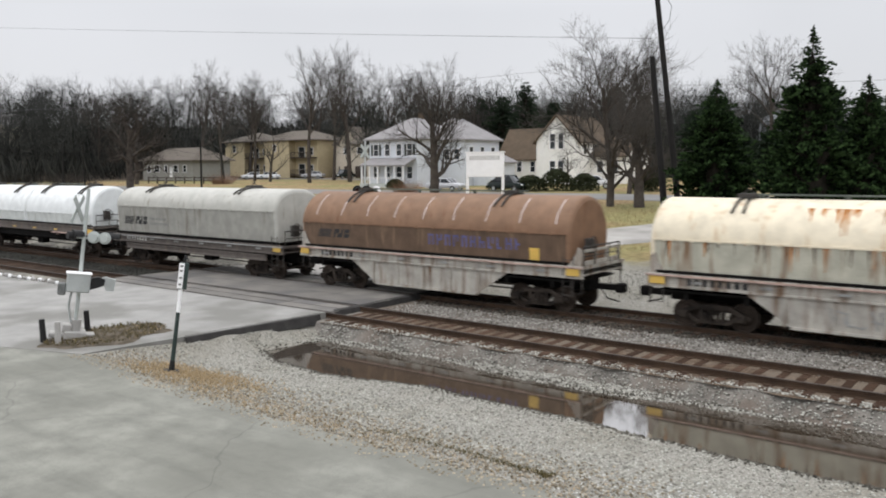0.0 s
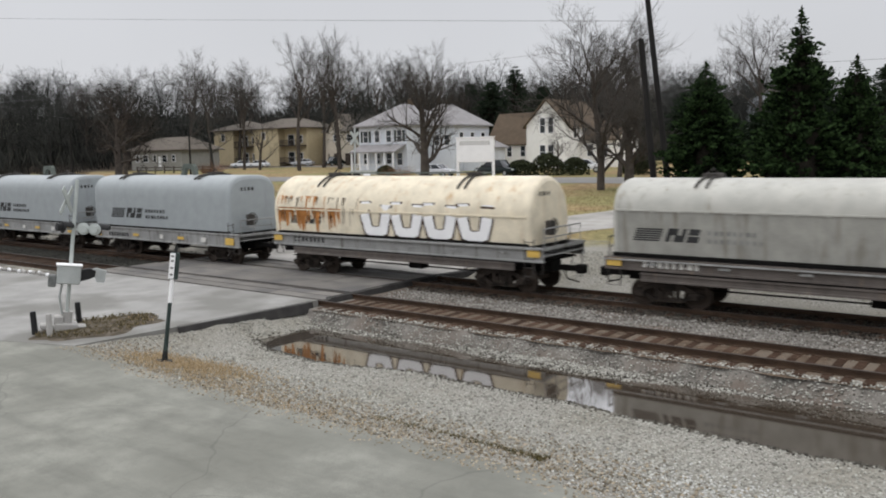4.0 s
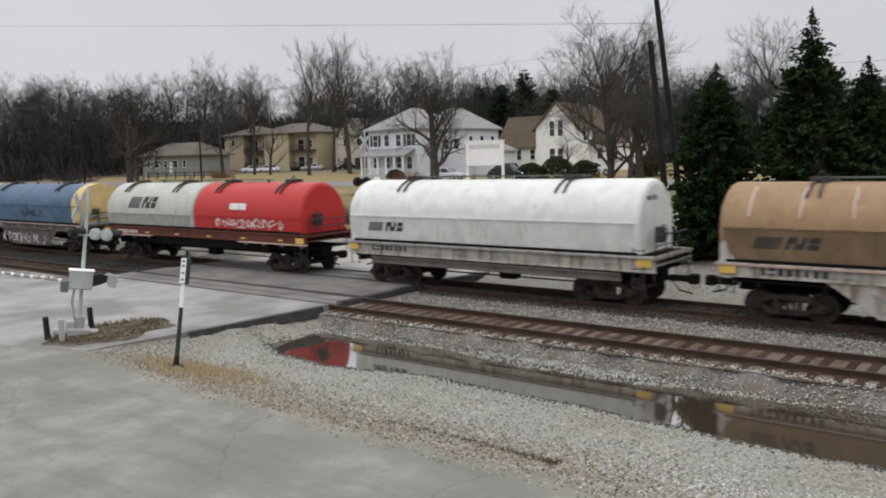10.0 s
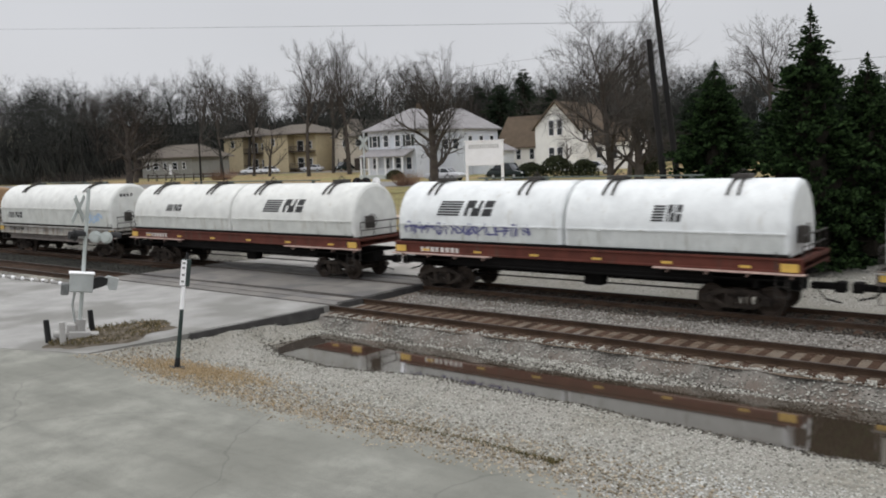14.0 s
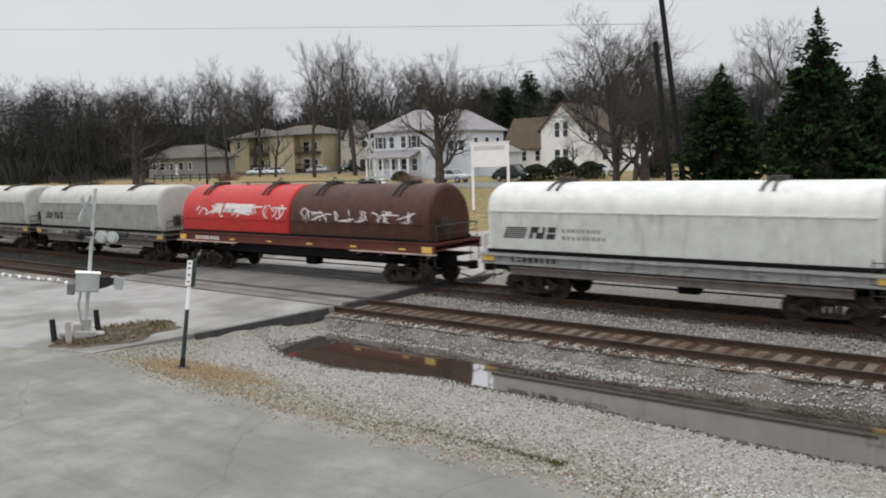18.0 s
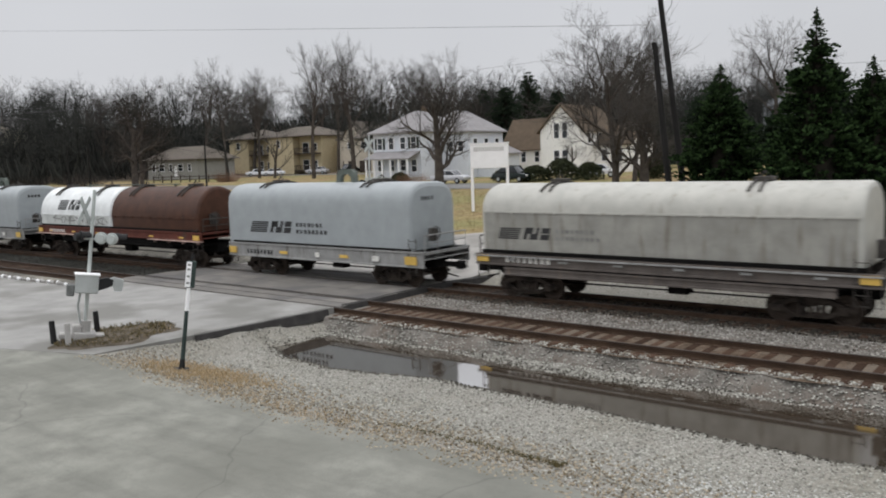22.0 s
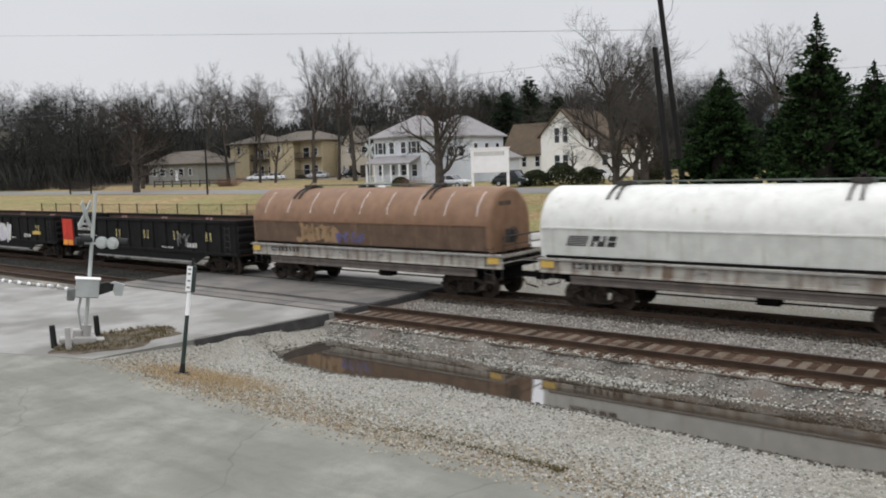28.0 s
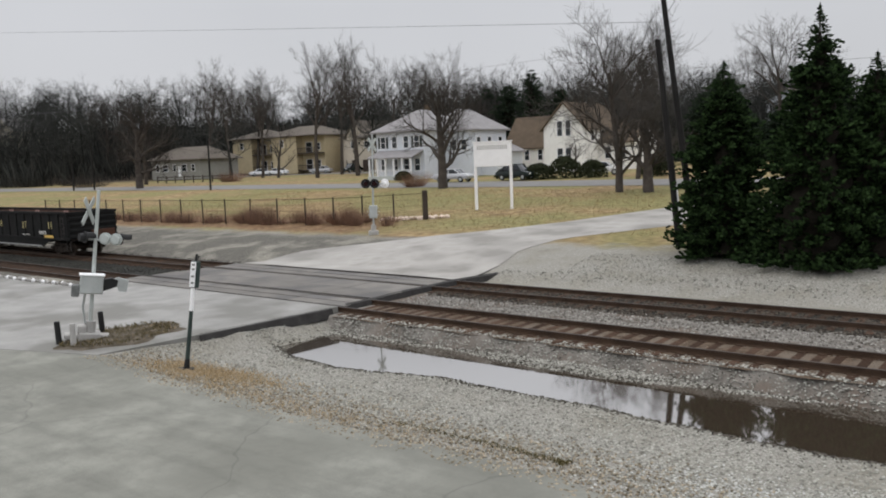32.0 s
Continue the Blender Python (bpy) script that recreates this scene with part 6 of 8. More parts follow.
# ---- trees ----
def branch_mesh(rng, height, radius, levels, spread, fork, counts, droop=0.0, sides=(7, 5, 4, 3, 3), thin=0.010):
    """Vertices and faces of a bare tree, split into (wood, twigs)."""
    out = [([], []), ([], [])]

    def limb(p, d, length, r, level):
        segs = 4 if level == 0 else 3 if level < 3 else 2
        vs, fs = out[0] if level < 3 else out[1]
        n = sides[min(level, 4)]
        pts, rad, dirs = [p], [r], [d]
        for i in range(segs):
            bend = 0.10 if level == 0 else 0.28
            d = (d + Vector((rng.uniform(-bend, bend), rng.uniform(-bend, bend), rng.uniform(-bend, bend) + (0.09 if level else 0) - droop * level * 0.06))).normalized()
            p = p + d * (length / segs)
            pts.append(p)
            rad.append(r * (1 - (0.55 if level == 0 else 0.72) * (i + 1) / segs))
            dirs.append(d)
        base = len(vs)
        for q, k, e in zip(pts, rad, dirs):
            u = e.orthogonal().normalized()
            w = e.cross(u)
            for j in range(n):
                a = 2 * math.pi * j / n
                vs.append(tuple(q + (u * math.cos(a) + w * math.sin(a)) * k))
        for i in range(segs):
            for j in range(n):
                fs.append((base + i * n + j, base + i * n + (j + 1) % n, base + (i + 1) * n + (j + 1) % n, base + (i + 1) * n + j))
        if level + 1 >= levels:
            return
        m = counts[level]
        for c in range(m):
            k = (fork + (1 - fork) * (c + rng.random()) / m) if level == 0 else (0.25 + 0.75 * (c + rng.random()) / m)
            i = min(int(k * segs), segs - 1)
            q = pts[i].lerp(pts[i + 1], k * segs - i)
            e = dirs[i + 1]
            side = e.orthogonal().normalized()
            side.rotate(Matrix.Rotation(rng.uniform(0, 6.283) if level else 2.4 * c + rng.uniform(-0.4, 0.4), 3, e))
            open_ = rng.uniform(0.75, 1.15) * spread * (1.45 - 0.6 * k if level == 0 else 1.15)
            nd = (e * math.cos(open_) + side * math.sin(open_)).normalized()
            limb(q, nd, length * rng.uniform(0.42, 0.66) * (1.2 - 0.45 * k if level == 0 else 1), max(rad[i] * rng.uniform(0.42, 0.62), thin * height / 14), level + 1)

    limb(Vector((0, 0, -0.2)), Vector((0, 0, 1)), height * 0.62, radius, 0)
    return out


def raw_mesh(vs, fs, smooth=True):
    me = bpy.data.meshes.new("mesh")
    me.from_pydata(vs, [], fs)
    if smooth:
        me.polygons.foreach_set("use_smooth", [True] * len(me.polygons))
    me.materials.append(None)
    return me


def bare_tree(x, y, height, radius, seed, label, spread=0.75, fork=0.35, counts=(8, 6, 5, 5), twig=None, sink=0.0, lean=(0, 0)):
    rng = random.Random(seed)
    wood, twigs = branch_mesh(rng, height, radius, 5, spread, fork, counts)
    tree = thing("bare_tree", pose(x, y, land(x, y) - sink, lean[0], lean[1], 0), label, "tree", "bare winter trees")
    part("trunk", raw_mesh(*wood), M_BARK, tree)
    part("crown", raw_mesh(*twigs), twig or M_TWIG, tree, "fine bare twigs")
    return tree


bare_tree(-51.41, 65.03, 12.6, 0.52, 11, "broad bare tree with dark forking limbs by the street", 0.68, 0.26, (10, 7, 6, 6))
bare_tree(-29.59, 60.12, 15.6, 0.33, 12, "tall spreading bare tree with grey upswept branches", 0.74, 0.14, (12, 8, 7, 8), M_TWIG)
bare_tree(-27.05, 60, 8.2, 0.46, 13, "thick-trunked bare tree with brown-grey twigs", 0.7, 0.3, (10, 7, 6, 6), M_TWIG)
bare_tree(-114, 69.7, 15.0, 0.6, 14, "wide dark bare tree beside the street", 0.8, 0.25, (10, 7, 6, 6), M_DARKTWIG)
bare_tree(-98.39, 91.86, 21.5, 0.36, 15, "tall slim bare tree in front of the apartments", 0.42, 0.56, (8, 5, 5, 6))
bare_tree(-94.99, 97.72, 21.5, 0.42, 16, "tall slim bare tree in front of the townhouses", 0.42, 0.56, (8, 5, 5, 6))
bare_tree(-106.34, 105.27, 22.5, 0.34, 17, "tall slim bare tree in front of the apartments", 0.42, 0.56, (8, 5, 5, 6))
bare_tree(-127.45, 97.01, 19.0, 0.34, 18, "tall slim bare tree in front of the apartments", 0.42, 0.56, (8, 5, 5, 6))
bare_tree(-118.98, 97.6, 18.0, 0.3, 19, "slim bare tree in front of the apartments", 0.42, 0.56, (8, 5, 5, 6))
bare_tree(-112.61, 95.81, 11.0, 0.28, 20, "small forked bare tree in front of the apartments", 0.6, 0.2, (7, 6, 4, 4))
bare_tree(-34.2, 120.2, 20.5, 0.4, 21, "bare tree that stands above the spruces", 0.7, 0.45, (9, 6, 6, 8))
bare_tree(-39.14, 79.64, 15.0, 0.3, 22, "slim bare tree beside the white gabled house", 0.55, 0.3, (9, 6, 6, 8))
bare_tree(-45.51, 81.44, 6.0, 0.16, 23, "small pale ornamental bare tree", 0.9, 0.25, (8, 6, 5, 5))
bare_tree(-34.57, 74.25, 13.0, 0.25, 24, "slim bare tree with brown-grey twigs", 0.6, 0.3, (9, 6, 6, 8), M_TWIG)
bare_tree(-79.02, 110.18, 15.0, 0.4, 25, "dense round-headed bare tree behind the white house", 0.85, 0.3, (11, 7, 6, 6), M_DARKTWIG)
bare_tree(-68.47, 119.76, 14.0, 0.4, 26, "dense brown bare tree behind the houses", 0.9, 0.25, (11, 7, 6, 6), M_DARKTWIG)
bare_tree(-127.3, 79.04, 14.0, 0.4, 27, "wide dark bare tree beside the street", 0.8, 0.25, (9, 7, 5, 5), M_DARKTWIG)


bare_tree(-156.8, 98.2, 22.5, 0.4, 51, "tall spreading bare tree on the hillside", 0.7, 0.4, (9, 6, 6, 8))
bare_tree(-174.7, 99.5, 20.0, 0.4, 52, "tall spreading bare tree on the hillside", 0.75, 0.4, (9, 6, 6, 8))
bare_tree(-150.2, 108.0, 25.0, 0.45, 53, "tall spreading bare tree behind the apartments", 0.65, 0.4, (9, 6, 6, 8))
bare_tree(-138.5, 132.0, 25.0, 0.4, 54, "tall bare tree behind the apartments", 0.65, 0.4, (9, 6, 6, 8))
bare_tree(-111.2, 124.9, 23.5, 0.4, 55, "tall bare tree behind the townhouses", 0.6, 0.4, (9, 6, 6, 8))
bare_tree(-145.5, 118.0, 23.0, 0.4, 56, "tall bare tree behind the apartments", 0.6, 0.4, (9, 6, 6, 8))
bare_tree(-110.3, 131.3, 23.5, 0.4, 57, "tall bare tree behind the townhouses", 0.6, 0.4, (9, 6, 6, 8))
bare_tree(-105.5, 135.3, 23.5, 0.4, 58, "tall bare tree behind the white house", 0.6, 0.4, (9, 6, 6, 8))
bare_tree(-98.5, 137.8, 21.0, 0.4, 59, "tall bare tree behind the white house", 0.65, 0.4, (9, 6, 6, 8))


def forest():
    """The wooded hill behind the houses, one joined mass of bare trees."""
    rng = random.Random(77)
    kinds = []
    for s in range(5):
        wood, twigs = branch_mesh(random.Random(200 + s), 15, 0.24, 4, 0.85, 0.3, (9, 7, 8), sides=(4, 3, 3, 3, 3), thin=0.02)
        v = np.array(wood[0] + twigs[0])
        f = [tuple(q) for q in wood[1]] + [tuple(i + len(wood[0]) for i in q) for q in twigs[1]]
        kinds.append((v, np.array(f)))
    verts, faces, at = [], [], 0
    spots = []
    for i in range(460):
        for _ in range(60):
            a = rng.uniform(-80, -52) if rng.random() < 0.4 else rng.uniform(-52, 2) if rng.random() < 0.86 else rng.uniform(2, 22)
            d = rng.uniform(135, 258) if a > -50 else rng.uniform(130, 300)
            x, y = d * math.sin(radians(a)), d * math.cos(radians(a))
            if (y > 86 or (y > 74 and x < -158)) and not (-160 < x < -98 and 88 < y < 136) and not (-92 < x < -46 and y < 116):
                spots.append((x, y, d))
                break
    for x, y, d in spots:
        v, f = kinds[rng.randrange(5)]
        s = rng.uniform(0.8, 1.3) * (0.75 if x > -55 else 1.0) * 1.04
        a = rng.uniform(0, 6.28)
        c, q = math.cos(a), math.sin(a)
        verts.append(np.stack([(v[:, 0] * c - v[:, 1] * q) * s * 1.1 + x, (v[:, 0] * q + v[:, 1] * c) * s * 1.1 + y, v[:, 2] * s + land(x, y)], 1))
        faces.append(f + at)
        at += len(v)
    me = bpy.data.meshes.new("woodland")
    me.from_pydata(np.concatenate(verts).tolist(), [], np.concatenate(faces).tolist())
    me.materials.append(M_FARWOOD)
    tagged(new("woodland", me), "dense grey-brown bare woodland on the hill", "woods", kind="stuff")


forest()


def undergrowth():
    """Dark brush that closes the foot of the woods."""
    rng = np.random.RandomState(3)
    verts, faces = [], []
    for i in range(18000):
        a, d = math.radians(rng.uniform(-80, 22)), rng.uniform(132, 290)
        x, y = d * math.sin(a), d * math.cos(a)
        if y < (88 if x > -158 else 75) or (-162 < x < -90 and 88 < y < 136) or (-92 < x < -46 and y < 118):
            continue
        z = land(x, y)
        for _ in range(5):
            h, w = rng.uniform(0.8, 5.0) * (1.35 if x < -125 else 1.0), rng.uniform(0.04, 0.16)
            bx, by = x + rng.uniform(-1.4, 1.4), y + rng.uniform(-1.4, 1.4)
            tx, ty = rng.uniform(-1.9, 1.9, 2)
            k = len(verts)
            verts += [(bx - w, by, z), (bx + w, by, z), (bx + tx * 0.4 + w * 0.7, by + ty * 0.4, z + h * 0.55), (bx + tx, by + ty, z + h)]
            faces += [(k, k + 1, k + 2), (k, k + 2, k + 3)]
    me = bpy.data.meshes.new("undergrowth")
    me.from_pydata(verts, [], faces)
    me.materials.append(M_FARWOOD)
    tagged(new("undergrowth", me), "tangled grey-brown undergrowth at the foot of the woods", "brush", kind="stuff")


undergrowth()


def conifer(x, y, height, width, seed, label, material, tufts=1.8, name="spruce_tree", foot=0.2, levels=None, dense=1.0, full=1.4):
    """A spruce: trunk and whorls of drooping boughs covered in needle sprays."""
    rng = np.random.RandomState(seed)
    tree = thing(name, pose(x, y, land(x, y), 0, 0, rng.uniform(0, 360)), label, "tree", "evergreens")
    bm = bmesh.new()
    tube(bm, [(0, 0, -0.2), (0, 0, height * 0.5), (0, 0, height * (0.97 if name == "spruce_tree" else 0.85))], 0.03 * height * 0.6, 8, 0.02)
    part("trunk", bm, M_BARK, tree)
    verts, faces = [], []
    n_lev = levels or int(height * 6.5)
    for i in range(n_lev):
        k = max((i + rng.uniform(-0.3, 0.3)) / n_lev, 0.0)
        z = foot + (height - foot) * k
        reach = width * ((1 - k ** full) ** 0.9 if name == "spruce_tree" else (1 - k) ** 0.5) * rng.uniform(0.72, 1.12) + 0.02
        size = min(1.0, 0.22 + reach / 1.6) * (1.0 if name == "spruce_tree" else 1.35)
        for b in range(max(4, int((10 + 9 * (1 - k)) * dense * min(1.0, 0.35 + reach)))):
            a = rng.uniform(0, 6.283)
            length = reach * rng.uniform(0.5, 1.12)
            n = max(3, int(length / 0.17 * tufts))
            for j in range(n):
                t = (j + rng.uniform(0, 1)) / n
                r = length * (0.08 + 0.92 * t)
                zz = max(z - 0.36 * length * t + 0.26 * length * t * t + rng.uniform(-0.16, 0.16) * size, 0.05)
                px, py = r * math.cos(a), r * math.sin(a)
                for side in (-1, 0, 1):
                    aa = a + side * rng.uniform(0.5, 1.0)
                    s = (0.38 * (1 - 0.45 * t) + 0.10) * rng.uniform(0.55, 1.15) * (0.72 if name == "spruce_tree" else 1.0) * min(1.0, width / 2.4 + 0.3) * size
                    ex, ey = math.cos(aa) * s, math.sin(aa) * s
                    wx, wy = -math.sin(aa) * s * 0.19, math.cos(aa) * s * 0.19
                    dz = rng.uniform(-0.25, 0.45) * s
                    q = len(verts)
                    verts += [(px, py, zz), (px + ex * 0.5 + wx, py + ey * 0.5 + wy, zz + dz * 0.4 - 0.05 * size), (px + ex, py + ey, zz + dz), (px + ex * 0.5 - wx, py + ey * 0.5 - wy, zz + dz * 0.4 - 0.05 * size), (px + ex * 0.5, py + ey * 0.5, zz + dz * 0.5 + 0.05 * size)]
                    faces += [(q, q + 1, q + 4), (q + 1, q + 2, q + 4), (q + 2, q + 3, q + 4), (q + 3, q, q + 4)]
    for j in range(14 if name == "spruce_tree" else 0):
        t, aa = j / 14, 2.4 * j
        q, zz = len(verts), height * (0.93 + 0.07 * t)
        w = 0.16 * (1.15 - t)
        verts += [(0, 0, zz - 0.06), (w * math.cos(aa) - 0.02, w * math.sin(aa), zz + 0.05), (w * math.cos(aa) + 0.02, w * math.sin(aa) + 0.02, zz + 0.06), (0, 0, zz + 0.12)]
        faces += [(q, q + 1, q + 3), (q, q + 3, q + 2)]
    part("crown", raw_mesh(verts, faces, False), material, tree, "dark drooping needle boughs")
    # A lumpy near-black cone puts the shade inside the crown into colour.
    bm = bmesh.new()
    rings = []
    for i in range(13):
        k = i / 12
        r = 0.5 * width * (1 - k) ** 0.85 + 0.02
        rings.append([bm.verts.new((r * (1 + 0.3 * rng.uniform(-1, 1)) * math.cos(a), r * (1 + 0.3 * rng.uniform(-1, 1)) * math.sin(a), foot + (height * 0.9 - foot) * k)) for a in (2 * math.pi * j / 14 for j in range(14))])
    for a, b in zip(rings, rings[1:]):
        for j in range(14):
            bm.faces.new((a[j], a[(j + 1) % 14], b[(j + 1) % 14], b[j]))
    part("dead_wood", bm, M_CROWNSHADE, tree, "dense dead inner wood")
    return tree


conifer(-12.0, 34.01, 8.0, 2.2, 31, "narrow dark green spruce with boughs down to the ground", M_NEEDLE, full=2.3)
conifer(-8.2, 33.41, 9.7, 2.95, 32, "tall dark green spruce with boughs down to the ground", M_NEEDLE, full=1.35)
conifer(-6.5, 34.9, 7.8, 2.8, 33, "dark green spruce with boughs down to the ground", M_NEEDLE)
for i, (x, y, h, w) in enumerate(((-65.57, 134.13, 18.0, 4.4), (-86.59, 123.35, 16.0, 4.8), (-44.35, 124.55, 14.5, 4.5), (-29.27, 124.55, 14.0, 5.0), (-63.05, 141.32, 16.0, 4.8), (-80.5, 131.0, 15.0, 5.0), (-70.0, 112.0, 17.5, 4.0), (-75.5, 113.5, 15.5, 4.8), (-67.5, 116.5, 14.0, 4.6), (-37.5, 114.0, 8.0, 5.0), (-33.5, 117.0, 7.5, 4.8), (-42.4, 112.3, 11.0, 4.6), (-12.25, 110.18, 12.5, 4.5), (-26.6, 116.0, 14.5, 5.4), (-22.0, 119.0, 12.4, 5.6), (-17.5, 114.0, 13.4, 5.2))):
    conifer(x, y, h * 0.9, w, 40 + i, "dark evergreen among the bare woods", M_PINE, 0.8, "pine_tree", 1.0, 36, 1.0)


def shrub(x, y, r, h, seed, label, material, count, stems=False, name="shrub"):
    """A low bush: stems or leaf clumps round a base."""
    rng = np.random.RandomState(seed)
    verts, faces = [], []
    for i in range(count):
        a, q = rng.uniform(0, 6.283), rng.uniform(0, 1) ** 0.5
        px, py = r * q * math.cos(a), r * q * math.sin(a)
        if stems:
            tx, ty, tz = px * 1.5 + rng.uniform(-0.2, 0.2), py * 1.5 + rng.uniform(-0.2, 0.2), h * rng.uniform(0.5, 1.05) * (1 - 0.3 * q)
            w = 0.006 + 0.008 * rng.rand()
            k = len(verts)
            verts += [(px * 0.6 - w, py * 0.6, 0), (px * 0.6 + w, py * 0.6, 0), (px * 0.6, py * 0.6 + w, 0), (tx, ty, tz)]
            faces += [(k, k + 1, k + 3), (k + 1, k + 2, k + 3), (k + 2, k, k + 3)]
        else:
            z = h * rng.uniform(0, 1) ** 0.7
            lim = math.sqrt(max(1 - (z / h) ** 2, 0.03))
            px, py = px * lim, py * lim
            v = rng.uniform(-0.12, 0.12, (4, 3)) * (1, 1, 0.8) * max(r, 0.8) ** 0.5
            k = len(verts)
            verts += [tuple(v[j] + (px, py, z)) for j in range(4)]
            faces += [(k, k + 1, k + 2), (k, k + 2, k + 3), (k + 1, k + 3, k + 2)]
    me = raw_mesh(verts, faces, False)
    bush = thing(name, pose(x, y, land(x, y)), label, "shrub", "shrubs")
    part("brushwood" if stems else "foliage", me, material, bush)["kind"] = "stuff"
    bm = bmesh.new()
    for k in range(3):
        a = 2.1 * k + seed
        tube(bm, [(0.05 * math.cos(a), 0.05 * math.sin(a), -0.1), (0.25 * r * math.cos(a), 0.25 * r * math.sin(a), h * 0.5)], 0.03, 5, 0.012)
    part("stem", bm, M_BARK, bush)
    return bush


rs = random.Random(9)
for i in range(34):
    k = i / 33
    x, y = -66.0 + 30.5 * k + rs.uniform(-0.6, 0.6), 37.3 + 1.6 * k * k + rs.uniform(-0.3, 1.6)
    thick = 1.0 if 0.50 < k < 0.66 or 0.74 < k < 0.95 else 0.45
    shrub(x, y, 0.55 + 0.5 * rs.random(), (0.8 + 1.1 * rs.random()) * (0.6 + 0.5 * thick), 160 + i, "red-brown leafless brush along the fence", M_BRUSH, int(340 * thick), True, "brush")
for i, (x, y, r, h) in enumerate(((-57.11, 67.42, 1.6, 2.3), (-110.18, 83.83, 2.4, 2.6), (-46.86, 76.05, 2.2, 2.2), (-44.36, 77.25, 2.4, 3.0), (-41.22, 77.6, 2.0, 2.4), (-52.99, 79.04, 1.8, 1.6), (-67.77, 77.84, 1.5, 1.5), (-34.68, 79.04, 2.4, 2.6), (-136.88, 74.25, 4.0, 3.0), (-151, 79.04, 4.0, 3.2), (-163.33, 76.65, 5.0, 3.4))):
    shrub(x, y, r * (0.85 if 1 < i < 8 else 1.0), h * (0.75 if 1 < i < 8 else 1.0), 80 + i, "rounded dark clipped shrub in a front yard" if 1 < i < 8 else "round leafless brown bush", M_BRUSH if i in (0, 1) else M_DARKTWIG if i > 7 else M_SHRUB, 1800 if 1 < i < 8 else 700, i in (0, 1) or i > 7)


# ---- tufts and rubble ----
def tufts(name, count, where, size, material, label, seed, lift=0.0):
    rng = np.random.RandomState(seed)
    verts, faces = [], []
    for i in range(count):
        x, y = where(rng)
        z = land(x, y) + lift
        for b in range(4):
            a, h = rng.uniform(0, 6.28), size * rng.uniform(0.5, 1.4)
            dx, dy, w = math.cos(a) * h * 0.6, math.sin(a) * h * 0.6, size * 0.13
            k = len(verts)
            verts += [(x - w * math.sin(a), y + w * math.cos(a), z), (x + w * math.sin(a), y - w * math.cos(a), z), (x + dx, y + dy, z + h)]
            faces.append((k, k + 1, k + 2))
    me = bpy.data.meshes.new(name)
    me.from_pydata(verts, [], faces)
    me.materials.append(material)
    return tagged(new(name, me), label, "grass", kind="stuff")


def by_post(rng):
    while True:
        x, y = rng.normal(-17.7, 1.3), rng.normal(12.15, 0.62)
        if y > lot_edge(x) and x > -20.2:
            return x, y


def by_edge(rng):
    while True:
        x = rng.uniform(-16, -5.3)
        y = lot_edge(x) + abs(rng.normal(0, 0.4))
        if rng.rand() < 0.4 + 0.6 * (x < -11):
            return x, y


def lawn(rng):
    while True:
        x, y = rng.uniform(-76, -12), rng.uniform(37.7, 63)
        if not x_at(ROAD_L[5:], y) - 0.2 < x < x_at(ROAD_R[6:], y) + 0.2:
            return x, y


tufts("dry_grass", 3600, by_post, 0.06, M_DRYGRASS, "dry orange grass round the foot of the post", 1)
tufts("verge_grass", 1100, by_edge, 0.045, M_DRYGRASS, "sparse dry grass at the edge of the asphalt", 2)
tufts("weeds", 520, lambda rng: (lambda k: (-6.6 - 3.9 * k * k, 11.36 + 0.14 * k + rng.normal(0, 0.05 + 0.05 * (1 - k))))(rng.rand()), 0.05, M_WEED, "dark weeds in the gravel", 3)
tufts("lawn_grass", 9000, lambda rng: lawn(rng), 0.10, M_LAWN, "short dry tan lawn", 4)


def rubble():
    rng = random.Random(15)
    for i in range(26):
        k = i / 25
        x, y = -37.7 + 3.8 * k + rng.uniform(-0.2, 0.2), 41.0 + 2.0 * k + rng.uniform(-0.25, 0.25)
        bm = bmesh.new()
        bmesh.ops.create_icosphere(bm, subdivisions=1, radius=rng.uniform(0.14, 0.30))
        for v in bm.verts:
            v.co *= rng.uniform(0.75, 1.15)
            v.co.z *= 0.75
        ob = part("rock", bm, M_ROCK, None)
        ob.matrix_world = pose(x, y, land(x, y) + 0.08, 0, 0, rng.uniform(0, 360))
        tagged(ob, "pinkish orange broken stone on the grass", "rock", "rubble row")


rubble()


# ---- crossing signals, posts and poles ----
def leaning(base, top):
    """A pose at base whose z axis points to top and whose x axis runs across the view from the lot."""
    z = (Vector(top) - Vector(base)).normalized()
    side = Vector((base[1], -base[0], 0)).normalized()
    y = z.cross(side).normalized()
    x = y.cross(z)
    return Matrix.Translation(base) @ Matrix((x, y, z)).transposed().to_4x4()


